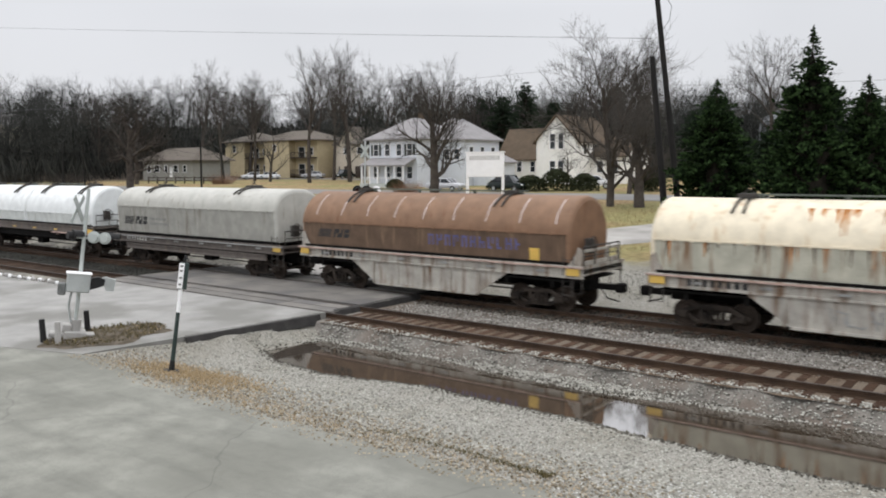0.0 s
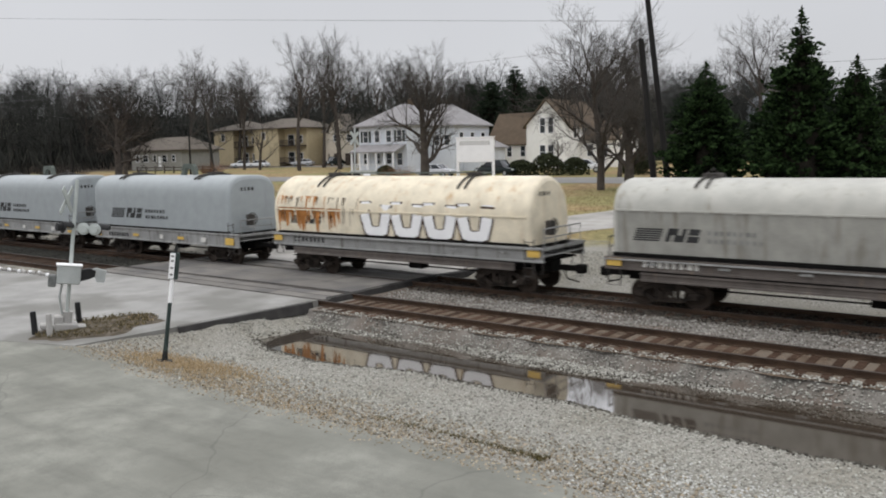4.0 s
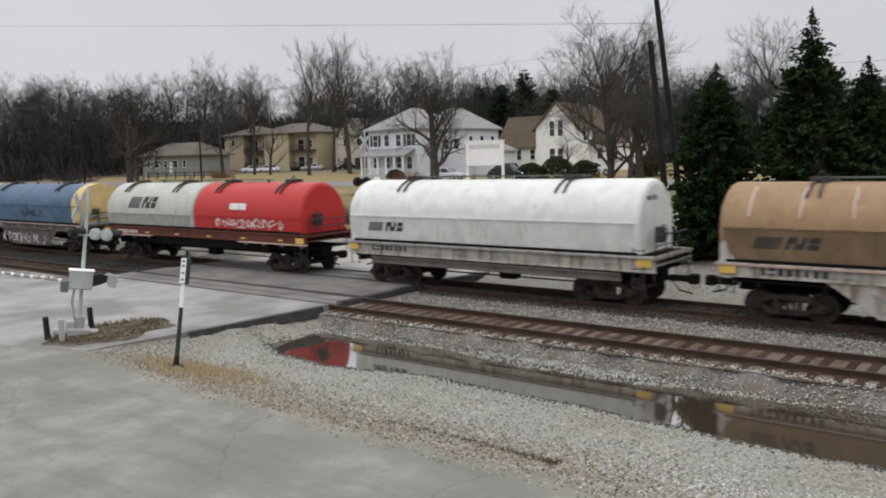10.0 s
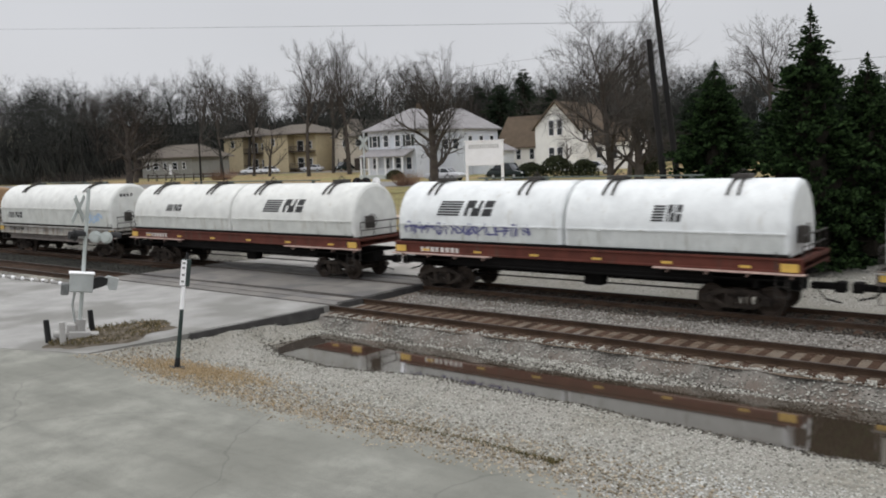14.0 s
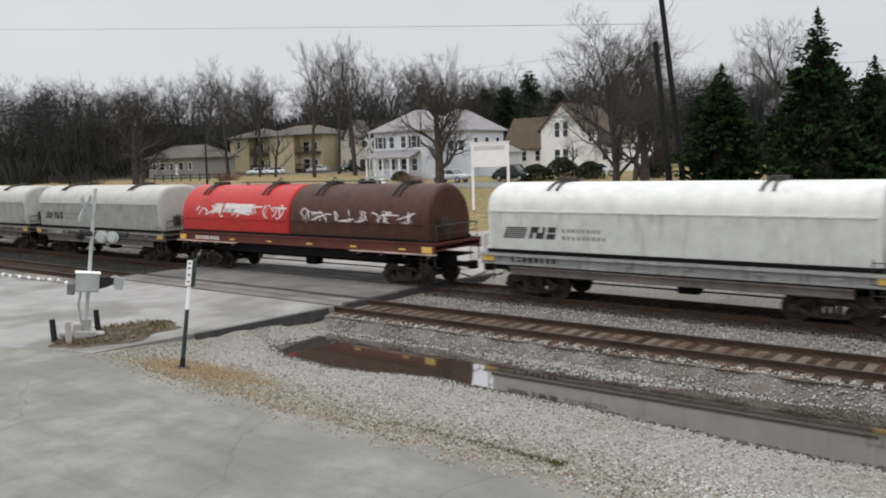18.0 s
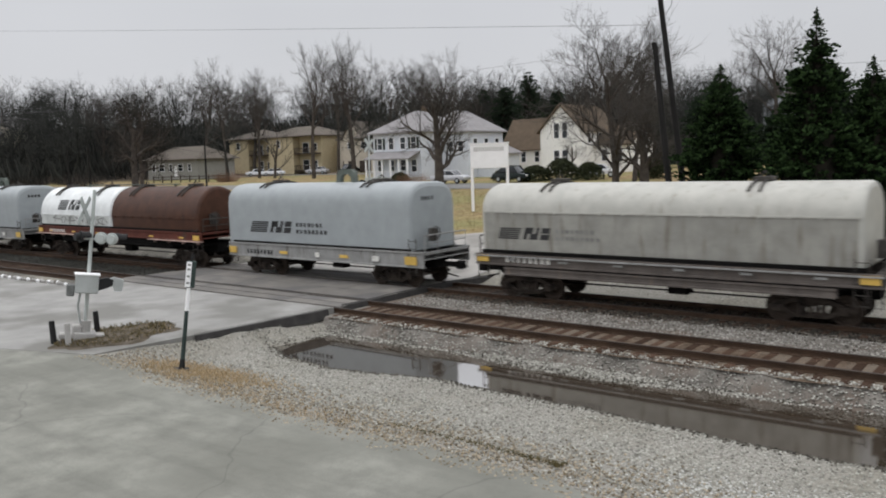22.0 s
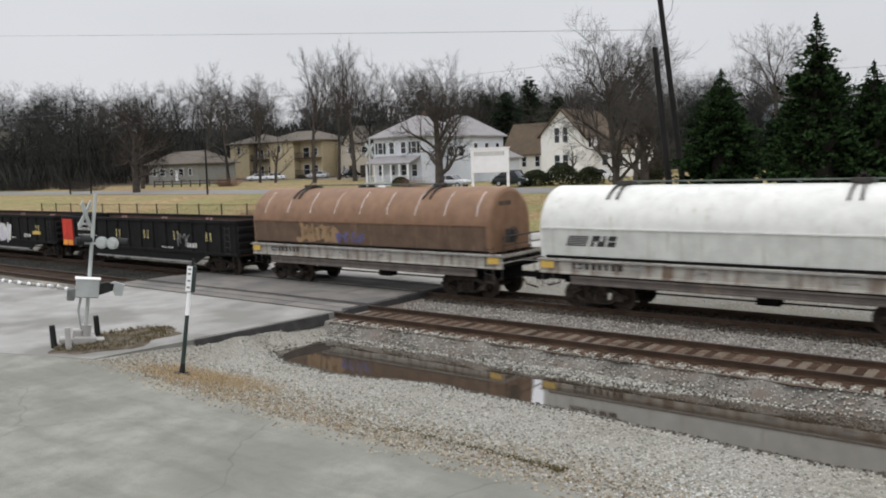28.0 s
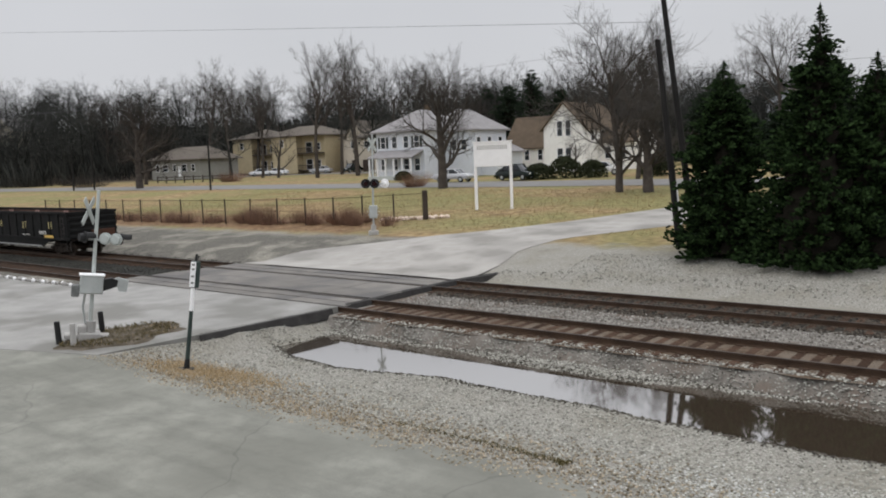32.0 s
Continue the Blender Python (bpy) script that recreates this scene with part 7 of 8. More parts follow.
def flasher(parent, x, y, z, turn, face, k_=1.0):
    """One flashing-light unit with its round black target and hood."""
    bm = bmesh.new()
    lathe_y(bm, [(-0.02, 0.29 * k_), (0.0, 0.30 * k_), (0.02, 0.29 * k_)], 18)
    q = part("light_target", bm, face, parent, "round signal target")
    q.matrix_basis = pose(x, y, z, 0, 0, turn)
    bm = bmesh.new()
    lathe_y(bm, [(-0.05, 0.14), (-0.03, 0.15), (-0.02, 0.15)], 14)
    part("lens", bm, M_LENS, q, "dark red lens")
    bm = bmesh.new()
    tube(bm, [(0, 0.02, 0), (0, 0.16, 0)], 0.12, 10)
    part("lamp_case", bm, face, q)
    bm = bmesh.new()
    k = 10
    pts = [(0.16 * math.cos(math.pi * i / k), 0.16 * math.sin(math.pi * i / k)) for i in range(k + 1)]
    rows = [[bm.verts.new((a, yy, b)) for a, b in pts] for yy in (-0.02, -0.28)]
    for i in range(k):
        bm.faces.new((rows[0][i], rows[0][i + 1], rows[1][i + 1], rows[1][i]))
    part("visor", bm, M_BLACK, q)


def crossbuck(parent, x, y, z, turn):
    for a in (45, -45):
        bm = bmesh.new()
        rbox(bm, -0.52, 0.52, -0.012, 0.012, -0.09, 0.09, 0.006)
        q = part("crossbuck_blade", bm, M_GALV, parent, "weathered white crossbuck blade")
        q.matrix_basis = pose(x, y, z, 0, 0, turn) @ pose(0, 0.0 if a > 0 else 0.03, 0, 0, a, 0)


def crossing_signal(base, top, height, buck, label, near):
    s = thing("crossing_signal", leaning(base, top), label, "crossing signal", "crossing signals")
    bm = bmesh.new()
    tube(bm, [(0, 0, 0.1), (0, 0, height)], 0.062, 12, 0.05)
    part("mast", bm, M_GALV if near else M_ALU, s, "pale steel mast")
    bm = bmesh.new()
    rbox(bm, -0.3, 0.3, -0.3, 0.3, -0.15, 0.22, 0.03)
    tube(bm, [(0, 0, 0.2), (0, 0, 0.55)], 0.16, 12)
    part("foundation", bm, M_CONCRETE, s, "grey concrete foundation")
    crossbuck(s, -0.22 if near else 0.0, -0.10, height - 0.62, buck)
    bm = bmesh.new()
    tube(bm, [(-0.45, 0, 3.0), (0.62 if near else 0.75, 0, 3.0)], 0.03, 8)
    part("light_arm", bm, M_ALU, s)
    if near:
        units = ((0.26, -0.1, 170, M_GALV), (0.56, -0.12, 165, M_GALV), (-0.3, -0.05, 110, M_BLACK), (0.72, 0.1, 80, M_BLACK))
    else:
        units = ((-0.42, -0.14, 8, M_BLACK), (0.1, -0.14, -6, M_BLACK), (0.7, 0.1, 150, M_SIGNWHITE))
    for x, y, t, m_ in units:
        flasher(s, x, y, 3.05 if near else 3.0, t, m_, 0.6 if near else 0.95)
    if not near:
        bm = bmesh.new()
        for k in range(10):
            a = math.pi * 2 * k / 10
            box(bm, 0.33 * math.cos(a) - 0.03, 0.33 * math.cos(a) + 0.03, -0.18, -0.06, 1.35 + 0.33 * math.sin(a) - 0.03, 1.35 + 0.33 * math.sin(a) + 0.03)
        rbox(bm, -0.24, 0.24, -0.2, 0.2, 0.95, 1.7, 0.04)
        part("gate_mechanism", bm, M_ALU, s, "grey gate motor case")
    return s


near_sig = crossing_signal((-23.44, 12.27, 0.05), (-23.08, 12.77, 4.5), 4.46, 66, "pale steel crossing signal with crossbuck, lights and relay box", True)


def relay_box():
    bm = bmesh.new()
    rbox(bm, -0.36, 0.28, -0.42, -0.08, 1.42, 1.98, 0.03)
    q = part("relay_box", bm, M_ALU, near_sig, "dented grey relay box")
    bm = bmesh.new()
    rbox(bm, -0.39, 0.31, -0.46, -0.05, 1.96, 2.0, 0.01)
    part("lid", bm, M_SIGNWHITE, q, "white sun cover")
    bm = bmesh.new()
    rbox(bm, -0.58, -0.36, -0.4, -0.1, 1.32, 1.66, 0.03)
    part("gate_motor", bm, M_CASE, near_sig, "dull dark grey motor case")
    bm = bmesh.new()
    plate_xz(bm, [(0.56, 1.86), (0.7, 1.92), (0.98, 1.84), (0.94, 1.5), (0.72, 1.5), (0.66, 1.66)], -0.26, -0.14)
    part("counterweight", bm, M_ALU, near_sig, "grey folded gate bracket")
    bm = bmesh.new()
    plate_xz(bm, [(0.27, 1.5), (0.27, 1.84), (0.5, 1.9), (0.68, 1.84), (0.66, 1.66), (0.5, 1.58)], -0.3, -0.12)
    part("gate_hub", bm, M_BLACK, near_sig, "dark gate arm hub")
    bm = bmesh.new()
    tube(bm, [(-0.2, -0.2, 1.4), (-0.24, -0.16, 1.0), (-0.14, -0.1, 0.5)], 0.035, 6)
    part("conduit", bm, M_ALU, near_sig)
    bm = bmesh.new()
    rbox(bm, -0.7, 0.55, -0.22, 0.2, 0.02, 0.16, 0.03)
    rbox(bm, -0.35, -0.1, -0.2, 0.15, 0.16, 0.42, 0.03)
    part("cable_box", bm, M_CONCRETE, near_sig)


relay_box()
for x, y, m_ in ((-23.67, 11.47, M_BLACK), (-22.93, 11.52, M_CONCRETE), (-24.03, 13.02, M_BLACK)):
    bm = bmesh.new()
    tube(bm, [(0, 0, -0.1), (0, 0, 0.62), (0, 0, 0.68)], 0.09, 12, 0.075)
    b = part("bollard", bm, m_, None)
    b.matrix_world = pose(x, y, 0.02, rs.uniform(-2, 2), rs.uniform(-3, 3), 0)
    tagged(b, "short dark steel bollard" if m_ is M_BLACK else "short pale concrete bollard", "bollard", "bollards round the signal")

crossing_signal((-33.4, 35.45, 0.7), (-33.3, 35.6, 6.6), 5.9, 50, "grey crossing signal with black light targets beyond the tracks", False)


def island():
    """The dirt patch in which the near signal stands."""
    verts, faces = [(0, 0, 0.07)], []
    n = 40
    for j, k in enumerate((0.5, 1.0)):
        for i in range(n):
            a = 2 * math.pi * i / n
            r = k * (1 + 0.3 * noise.noise(Vector((math.cos(a) * 2, math.sin(a) * 2, 0))))
            verts.append((2.05 * r * math.cos(a), 1.4 * r * math.sin(a), 0.05 if j == 0 else 0.0))
    for i in range(n):
        faces.append((0, 1 + i, 1 + (i + 1) % n))
        faces.append((1 + i, 1 + n + i, 1 + n + (i + 1) % n, 1 + (i + 1) % n))
    ob = sheet("dirt_island", verts, faces, paint("brown_dirt_and_leaves", (0.065, 0.052, 0.034), 0.95, var=0.45, scale=5, fine=22, bump=0.9, second=(0.12, 0.10, 0.075), second_scale=2.6), "brown dirt patch with dead leaves round the signal", "dirt")
    ob.matrix_world = pose(-23.1, 13.15, 0.034, 0, 0, 98)


island()


def on_island(rng):
    a, r = rng.uniform(0, 6.28), 0.97 * rng.rand() ** 0.6
    u, v = 2.0 * r * math.cos(a), 1.35 * r * math.sin(a)
    return -23.1 - 0.14 * u - 0.99 * v, 13.15 + 0.99 * u - 0.14 * v


tufts("island_weeds", 900, on_island, 0.075, M_WEED, "dead brown weeds on the dirt patch", 12, 0.06)
tufts("island_litter", 420, on_island, 0.045, M_DRYGRASS, "dry tan leaves and grass on the dirt patch", 13, 0.07)


def marker_post():
    p = thing("marker_post", leaning((-18.16, 12.02, land(-18.16, 12.02)), (-17.94, 12.43, 3.07)), "black and white metal post with a narrow box at its top", "post")
    bm = bmesh.new()
    tube(bm, [(0, 0, 0), (0, 0, 1.55)], 0.06, 12, 0.05)
    part("lower_shaft", bm, M_GREENPOST, p, "dark weathered lower shaft")
    bm = bmesh.new()
    tube(bm, [(0, 0, 1.55), (0, 0, 2.2)], 0.05, 12)
    part("upper_shaft", bm, M_SIGNWHITE, p, "white painted upper shaft")
    bm = bmesh.new()
    rbox(bm, -0.09, 0.14, -0.07, 0.07, 2.15, 2.84, 0.02)
    q = part("head_box", bm, M_GREENPOST, p, "dark narrow box")
    bm = bmesh.new()
    rbox(bm, -0.10, 0.03, -0.085, -0.072, 2.17, 2.82, 0.004)
    part("face_plate", bm, M_SIGNWHITE, q, "white face plate")
    bm = bmesh.new()
    for z in (2.25, 2.42, 2.6, 2.72):
        box(bm, -0.07, 0.0, -0.09, -0.086, z, z + 0.05)
    part("worn_lettering", bm, M_INKGREY, q)["kind"] = "stuff"
    bm = bmesh.new()
    tube(bm, [(0.03, 0, 2.84), (0.03, 0, 3.02)], 0.03, 8)
    tube(bm, [(-0.02, 0, 2.9), (0.1, 0, 2.96)], 0.02, 6)
    part("finial", bm, M_BLACK, p)
    bm = bmesh.new()
    rbox(bm, -0.2, 0.2, -0.16, 0.16, -0.03, 0.05, 0.015)
    tube(bm, [(0, 0, 0.05), (0, 0, 0.3)], 0.08, 10, 0.06)
    part("base_plate", bm, M_BLACK, p)


marker_post()


def utility_pole(base, top, r, label, guard):
    h = (Vector(top) - Vector(base)).length
    p = thing("utility_pole", leaning(base, top), label, "utility pole", "utility poles")
    bm = bmesh.new()
    tube(bm, [(0, 0, -0.3), (0, 0, h * 0.5), (0, 0, h)], r, 12, r * 0.72)
    part("shaft", bm, M_CREOSOTE, p, smooth=50)
    if guard:
        bm = bmesh.new()
        rbox(bm, r - 0.05, r + 0.015, -0.11, -0.05, 0.2, h * 0.3, 0.01)
        part("cable_guard", bm, M_SIGNWHITE, p, "white cable guard strip")
    return p, h


utility_pole((-14.52, 35.45, 0.65), (-15.40, 35.25, 9.9), 0.17, "leaning dark wooden pole with a white cable guard", True)
tall, tall_h = utility_pole((-14.49, 37.13, 0.75), (-16.04, 36.73, 14.2), 0.16, "tall leaning dark wooden utility pole", False)
bm = bmesh.new()
tube(bm, [(0.1, 0, 10.6), (0.45, 0, 11.0), (0.6, 0, 11.6), (0.35, 0, 12.1), (0.1, 0, 12.4)], 0.015, 5)
part("cable_loop", bm, M_WIRE, tall)
for i, (x, y, h) in enumerate(((-123.37, 67.54, 7.2), (-90.7, 65.63, 6.4), (-127.98, 66.59, 7.0))):
    utility_pole((x, y, land(x, y)), (x + 0.1, y, land(x, y) + h), 0.14, "slim dark wooden pole beside the street", False)


def cable(a, b, sag, label):
    c = new("cable", None)
    a, b = Vector(a), Vector(b)
    bm = bmesh.new()
    tube(bm, [a.lerp(b, k / 14) - Vector((0, 0, sag * 4 * (k / 14) * (1 - k / 14))) for k in range(15)], 0.013, 4)
    bpy.data.objects.remove(c)
    tagged(part("cable", bm, M_WIRE, None), label, "cable", "overhead cables")


cable((-100.75, 37.13, 20.7), (-16.21, 37.13, 10.97), 0.08, "thin grey overhead cable across the sky")
cable((-94.48, 33.53, 10.8), (-38.77, 69.46, 14.2), 0.7, "thin dark overhead cable above the trees")
cable((-21.92, 53.65, 10.4), (7.88, 55.09, 10.2), 0.4, "thin grey overhead cable above the spruces")
cable((-16.21, 37.13, 13.6), (19.09, 35.93, 11.4), 0.3, "thin grey overhead cable")


# ---- sign and fence ----
def white_sign():
    s = thing("sign_board", pose(-33.49, 48.2, land(-33.49, 48.2), 0, 0, 20), "blank white sign board on two white posts", "sign")
    for x in (-1.3, 1.3):
        bm = bmesh.new()
        rbox(bm, x - 0.09, x + 0.09, -0.09, 0.09, -0.2, 4.72, 0.02)
        part("post", bm, M_SIGNWHITE, s)
    bm = bmesh.new()
    rbox(bm, -1.36, 1.36, -0.14, -0.06, 3.05, 4.78, 0.02)
    b = part("board", bm, M_SIGNWHITE, s, "plain white board")
    bm = bmesh.new()
    box(bm, -1.45, 1.45, -0.18, 0.02, 4.76, 4.84)
    part("cap", bm, M_SIGNWHITE, s)
    bm = bmesh.new()
    for k in range(16):
        box(bm, -1.1 + 0.14 * k, -1.03 + 0.14 * k, -0.148, -0.141, 4.25, 4.55)
    part("worn_lettering", bm, M_CONCRETE, b, "faded grey row of lettering")["kind"] = "stuff"


white_sign()


def fence():
    line = [(-75.86, 36.65), (-60.66, 37.01), (-50.22, 37.48), (-42.32, 38.2), (-38.4, 39.76), (-34.9, 42.16)]
    f = tagged(new("fence"), "low rusty wire fence on brown posts", "fence")
    post = shared("fence_post", lambda bm: tube(bm, [(0, 0, -0.2), (0, 0, 1.85)], 0.055, 6))
    big = shared("corner_post", lambda bm: rbox(bm, -0.14, 0.14, -0.14, 0.14, -0.2, 1.95, 0.02))
    pts = []
    for (ax, ay), (bx, by) in zip(line, line[1:]):
        n = max(1, round(math.dist((ax, ay), (bx, by)) / 2.6))
        pts += [(ax + (bx - ax) * i / n, ay + (by - ay) * i / n) for i in range(n)]
    pts.append(line[-1])
    for i, (x, y) in enumerate(pts):
        q = part("post", big if i == len(pts) - 1 else post, M_DARKBROWN, f)
        q.location = (x, y, land(x, y))
    for (ax, ay), (bx, by) in zip(pts, pts[1:]):
        za, zb = land(ax, ay), land(bx, by)
        bm = bmesh.new()
        for z, r in ((1.75, 0.022), (0.15, 0.01), (0.55, 0.008), (0.95, 0.008), (1.35, 0.008)):
            tube(bm, [(ax, ay, za + z), (bx, by, zb + z)], r, 4)
        for k in range(1, 9):
            t = k / 9
            x, y, z = ax + (bx - ax) * t, ay + (by - ay) * t, za + (zb - za) * t
            tube(bm, [(x, y, z + 0.15), (x, y, z + 1.75)], 0.006, 3)
        tagged(part("wire_panel", bm, M_TREAD, f), kind="stuff")


fence()


def post_rail():
    f = tagged(new("rail_fence"), "dark wooden rail fence in front of the low house", "fence")
    for i in range(9):
        bm = bmesh.new()
        x, y = -129.3 + i * 2.3, 82.6 + i * 0.24
        box(bm, x - 0.08, x + 0.08, y - 0.08, y + 0.08, land(x, y) - 0.1, land(x, y) + 1.2)
        part("post", bm, M_DARKBROWN, f)
        if i < 8:
            bm = bmesh.new()
            for z in (0.5, 1.0):
                box(bm, x, x + 2.2, y - 0.03, y + 0.03, land(x, y) + z - 0.07, land(x, y) + z + 0.07)
            part("rail", bm, M_DARKBROWN, f)


post_rail()


# ---- houses ----
def win(parent, face, u, z, w, h, shutters=None, frame_m=None):
    """A window on a wall. face: (origin x, origin y, ux, uy): a point of the wall and the way along it; outside is to the right of that way."""
    ox, oy, ux, uy = face
    nx, ny = uy, -ux
    m = Matrix(((ux, nx, 0, ox + ux * u), (uy, ny, 0, oy + uy * u), (0, 0, 1, z), (0, 0, 0, 1)))

    def fr(bm):
        t = 0.09
        for a, b, c, d in ((-w / 2 - t, -w / 2, -t, h + t), (w / 2, w / 2 + t, -t, h + t), (-w / 2, w / 2, h, h + t), (-w / 2, w / 2, -t, 0), (-w / 2, w / 2, h / 2 - 0.025, h / 2 + 0.025)):
            box(bm, a, b, -0.02, 0.07, c, d)
    q = part("window", shared(("win", w, h), fr), frame_m or M_TRIM, parent)
    q.matrix_local = m
    p = part("pane", shared(("pane", w, h), lambda bm: box(bm, -w / 2, w / 2, 0.012, 0.03, 0, h)), M_PANE, q, "dark glass")
    if shutters:
        for s in (-1, 1):
            k = part("shutter", shared(("shutter", h), lambda bm: rbox(bm, -0.2, 0.2, 0.0, 0.05, 0, h, 0.01)), shutters, q, "dark shutter")
            k.location.x = s * (w / 2 + 0.3)


def body(parent, x0, x1, y0, y1, z0, z1, material, label=""):
    bm = bmesh.new()
    box(bm, x0, x1, y0, y1, z0, z1)
    w = part("wall", bm, material, parent, label)
    # lap siding
    bm = bmesh.new()
    n = int((z1 - z0) / 0.35)
    for i in range(1, n):
        z = z0 + (z1 - z0) * i / n
        box(bm, x0 - 0.015, x1 + 0.015, y0 - 0.015, y1 + 0.015, z - 0.02, z + 0.02)
    part("siding", bm, material, w)["kind"] = "stuff"
    return w


def hip_roof(parent, x0, x1, y0, y1, z, h, material, over=0.45, ridge=None):
    x0, x1, y0, y1 = x0 - over, x1 + over, y0 - over, y1 + over
    bm = bmesh.new()
    if x1 - x0 > y1 - y0:
        d = (y1 - y0) / 2 * (1 if ridge is None else ridge)
        r = [(x0 + d, (y0 + y1) / 2), (x1 - d, (y0 + y1) / 2)]
    else:
        d = (x1 - x0) / 2 * (1 if ridge is None else ridge)
        r = [((x0 + x1) / 2, y0 + d), ((x0 + x1) / 2, y1 - d)]
    c = [(x0, y0), (x1, y0), (x1, y1), (x0, y1)]
    low = [bm.verts.new((x, y, z - 0.15)) for x, y in c]
    eave = [bm.verts.new((x, y, z + 0.03)) for x, y in c]
    top = [bm.verts.new((x, y, z + h)) for x, y in r]
    for i in range(4):
        bm.faces.new((low[i], low[(i + 1) % 4], eave[(i + 1) % 4], eave[i]))
    bm.faces.new(low[::-1])
    if x1 - x0 > y1 - y0:
        fs = ((0, 1, "t1", "t0"), (1, 2, "t1"), (2, 3, "t0", "t1"), (3, 0, "t0"))
    else:
        fs = ((0, 1, "t0"), (1, 2, "t1", "t0"), (2, 3, "t1"), (3, 0, "t0", "t1"))
    for f in fs:
        bm.faces.new([eave[i] if isinstance(i, int) else top[int(i[1])] for i in f])
    return part("roof", bm, material, parent, "shingled hip roof")


def gable_roof(parent, x0, x1, y0, y1, z, h, axis, material, over=0.45, wall=None):
    """A gable roof with thickness whose ridge runs along axis; wall fills the gables."""
    t = 0.18
    bm = bmesh.new()
    if axis == "x":
        m, a, b = (y0 + y1) / 2, y0 - over, y1 + over
        k = h / ((y1 - y0) / 2)
        prof = [(a, z - over * k), (m, z + h), (b, z - over * k), (b, z - over * k + t), (m, z + h + t * 1.3), (a, z - over * k + t)]
        plate_yz(bm, prof, x0 - over, x1 + over)
        if wall:
            g = bmesh.new()
            plate_yz(g, [(y0, z), (y1, z), (m, z + h - 0.02)], x0, x1)
            part("gable_wall", g, wall, parent)
    else:
        m, a, b = (x0 + x1) / 2, x0 - over, x1 + over
        k = h / ((x1 - x0) / 2)
        prof = [(a, z - over * k), (m, z + h), (b, z - over * k), (b, z - over * k + t), (m, z + h + t * 1.3), (a, z - over * k + t)]
        plate_xz(bm, prof, y0 - over, y1 + over)
        if wall:
            g = bmesh.new()
            plate_xz(g, [(x0, z), (x1, z), (m, z + h - 0.02)], y0, y1)
            part("gable_wall", g, wall, parent)
    bmesh.ops.recalc_face_normals(bm, faces=bm.faces[:])
    return part("roof", bm, material, parent, "shingled gable roof")


def white_house():
    h = tagged(new("house"), "white two-storey house with a grey hip roof and a front porch", "house", "houses")
    h.location = (-23.85, 13.54, 0)
    x0, x1, y0, y1, z = -51.2, -43.0, 67.5, 78.0, 2.6
    body(h, x0, x1, y0, y1, z - 1.6, 8.7, M_SIDING, "white siding")
    hip_roof(h, x0, x1, y0, y1, 8.7, 2.9, M_ROOFGREY, 0.6)
    body(h, -43.0, -39.2, 72.5, 80.5, 1.4, 8.6, M_SIDING, "white side wing")
    hip_roof(h, -47.2, -39.2, 72.5, 80.5, 8.6, 2.9, M_ROOFGREY, 0.5, 0.7)
    body(h, -39.2, -36.6, 74.5, 80.5, 1.4, 5.6, M_SIDING, "low white lean-to")
    hip_roof(h, -39.2, -36.6, 74.5, 80.5, 5.6, 1.2, M_ROOFGREY, 0.4)
    bm = bmesh.new()
    plate_yz(bm, [(65.2, 5.35), (67.6, 6.3), (67.6, 6.15), (65.2, 5.2)], x0 + 0.3, x1 - 0.2)
    part("porch_roof", bm, M_ROOFGREY, h, "grey porch roof")
    for i in range(6):
        bm = bmesh.new()
        x = x0 + 0.5 + i * 1.42
        rbox(bm, x - 0.1, x + 0.1, 65.3, 65.5, 2.9, 5.3, 0.02)
        part("porch_column", bm, M_TRIM, h)
    bm = bmesh.new()
    box(bm, x0 + 0.3, x1 - 0.2, 65.2, 67.5, 2.2, 2.95)
    part("porch_floor", bm, M_GALV, h, "pale porch floor")
    bm = bmesh.new()
    for i in range(24):
        x = x0 + 0.6 + i * 0.31
        box(bm, x - 0.02, x + 0.02, 65.36, 65.4, 2.95, 3.7)
    box(bm, x0 + 0.5, x1 - 0.5, 65.33, 65.43, 3.7, 3.78)
    part("porch_railing", bm, M_TRIM, h)
    front = (x0, y0, 1, 0)
    for u in (1.2, 3.2, 5.2, 7.0):
        win(h, front, u, 6.55, 0.8, 1.45, M_DARKGREEN if u in (1.2, 7.0) else None)
        win(h, front, u, 3.6, 0.85, 1.5)
    side = (-39.2, 72.5, 0, 1)
    for u in (1.5, 4.0, 6.5):
        win(h, side, u, 6.3, 0.8, 1.3)
    win(h, (-43.0, 72.5, 1, 0), 1.0, 6.0, 0.8, 1.3)
    win(h, (-43.0, 72.5, 1, 0), 2.6, 6.0, 0.8, 1.3)
    bm = bmesh.new()
    rbox(bm, -47.6, -46.9, 73.4, 74.1, 10.2, 12.3, 0.03)
    part("chimney", bm, M_ROOFBROWN, h, "brick chimney")


white_house()


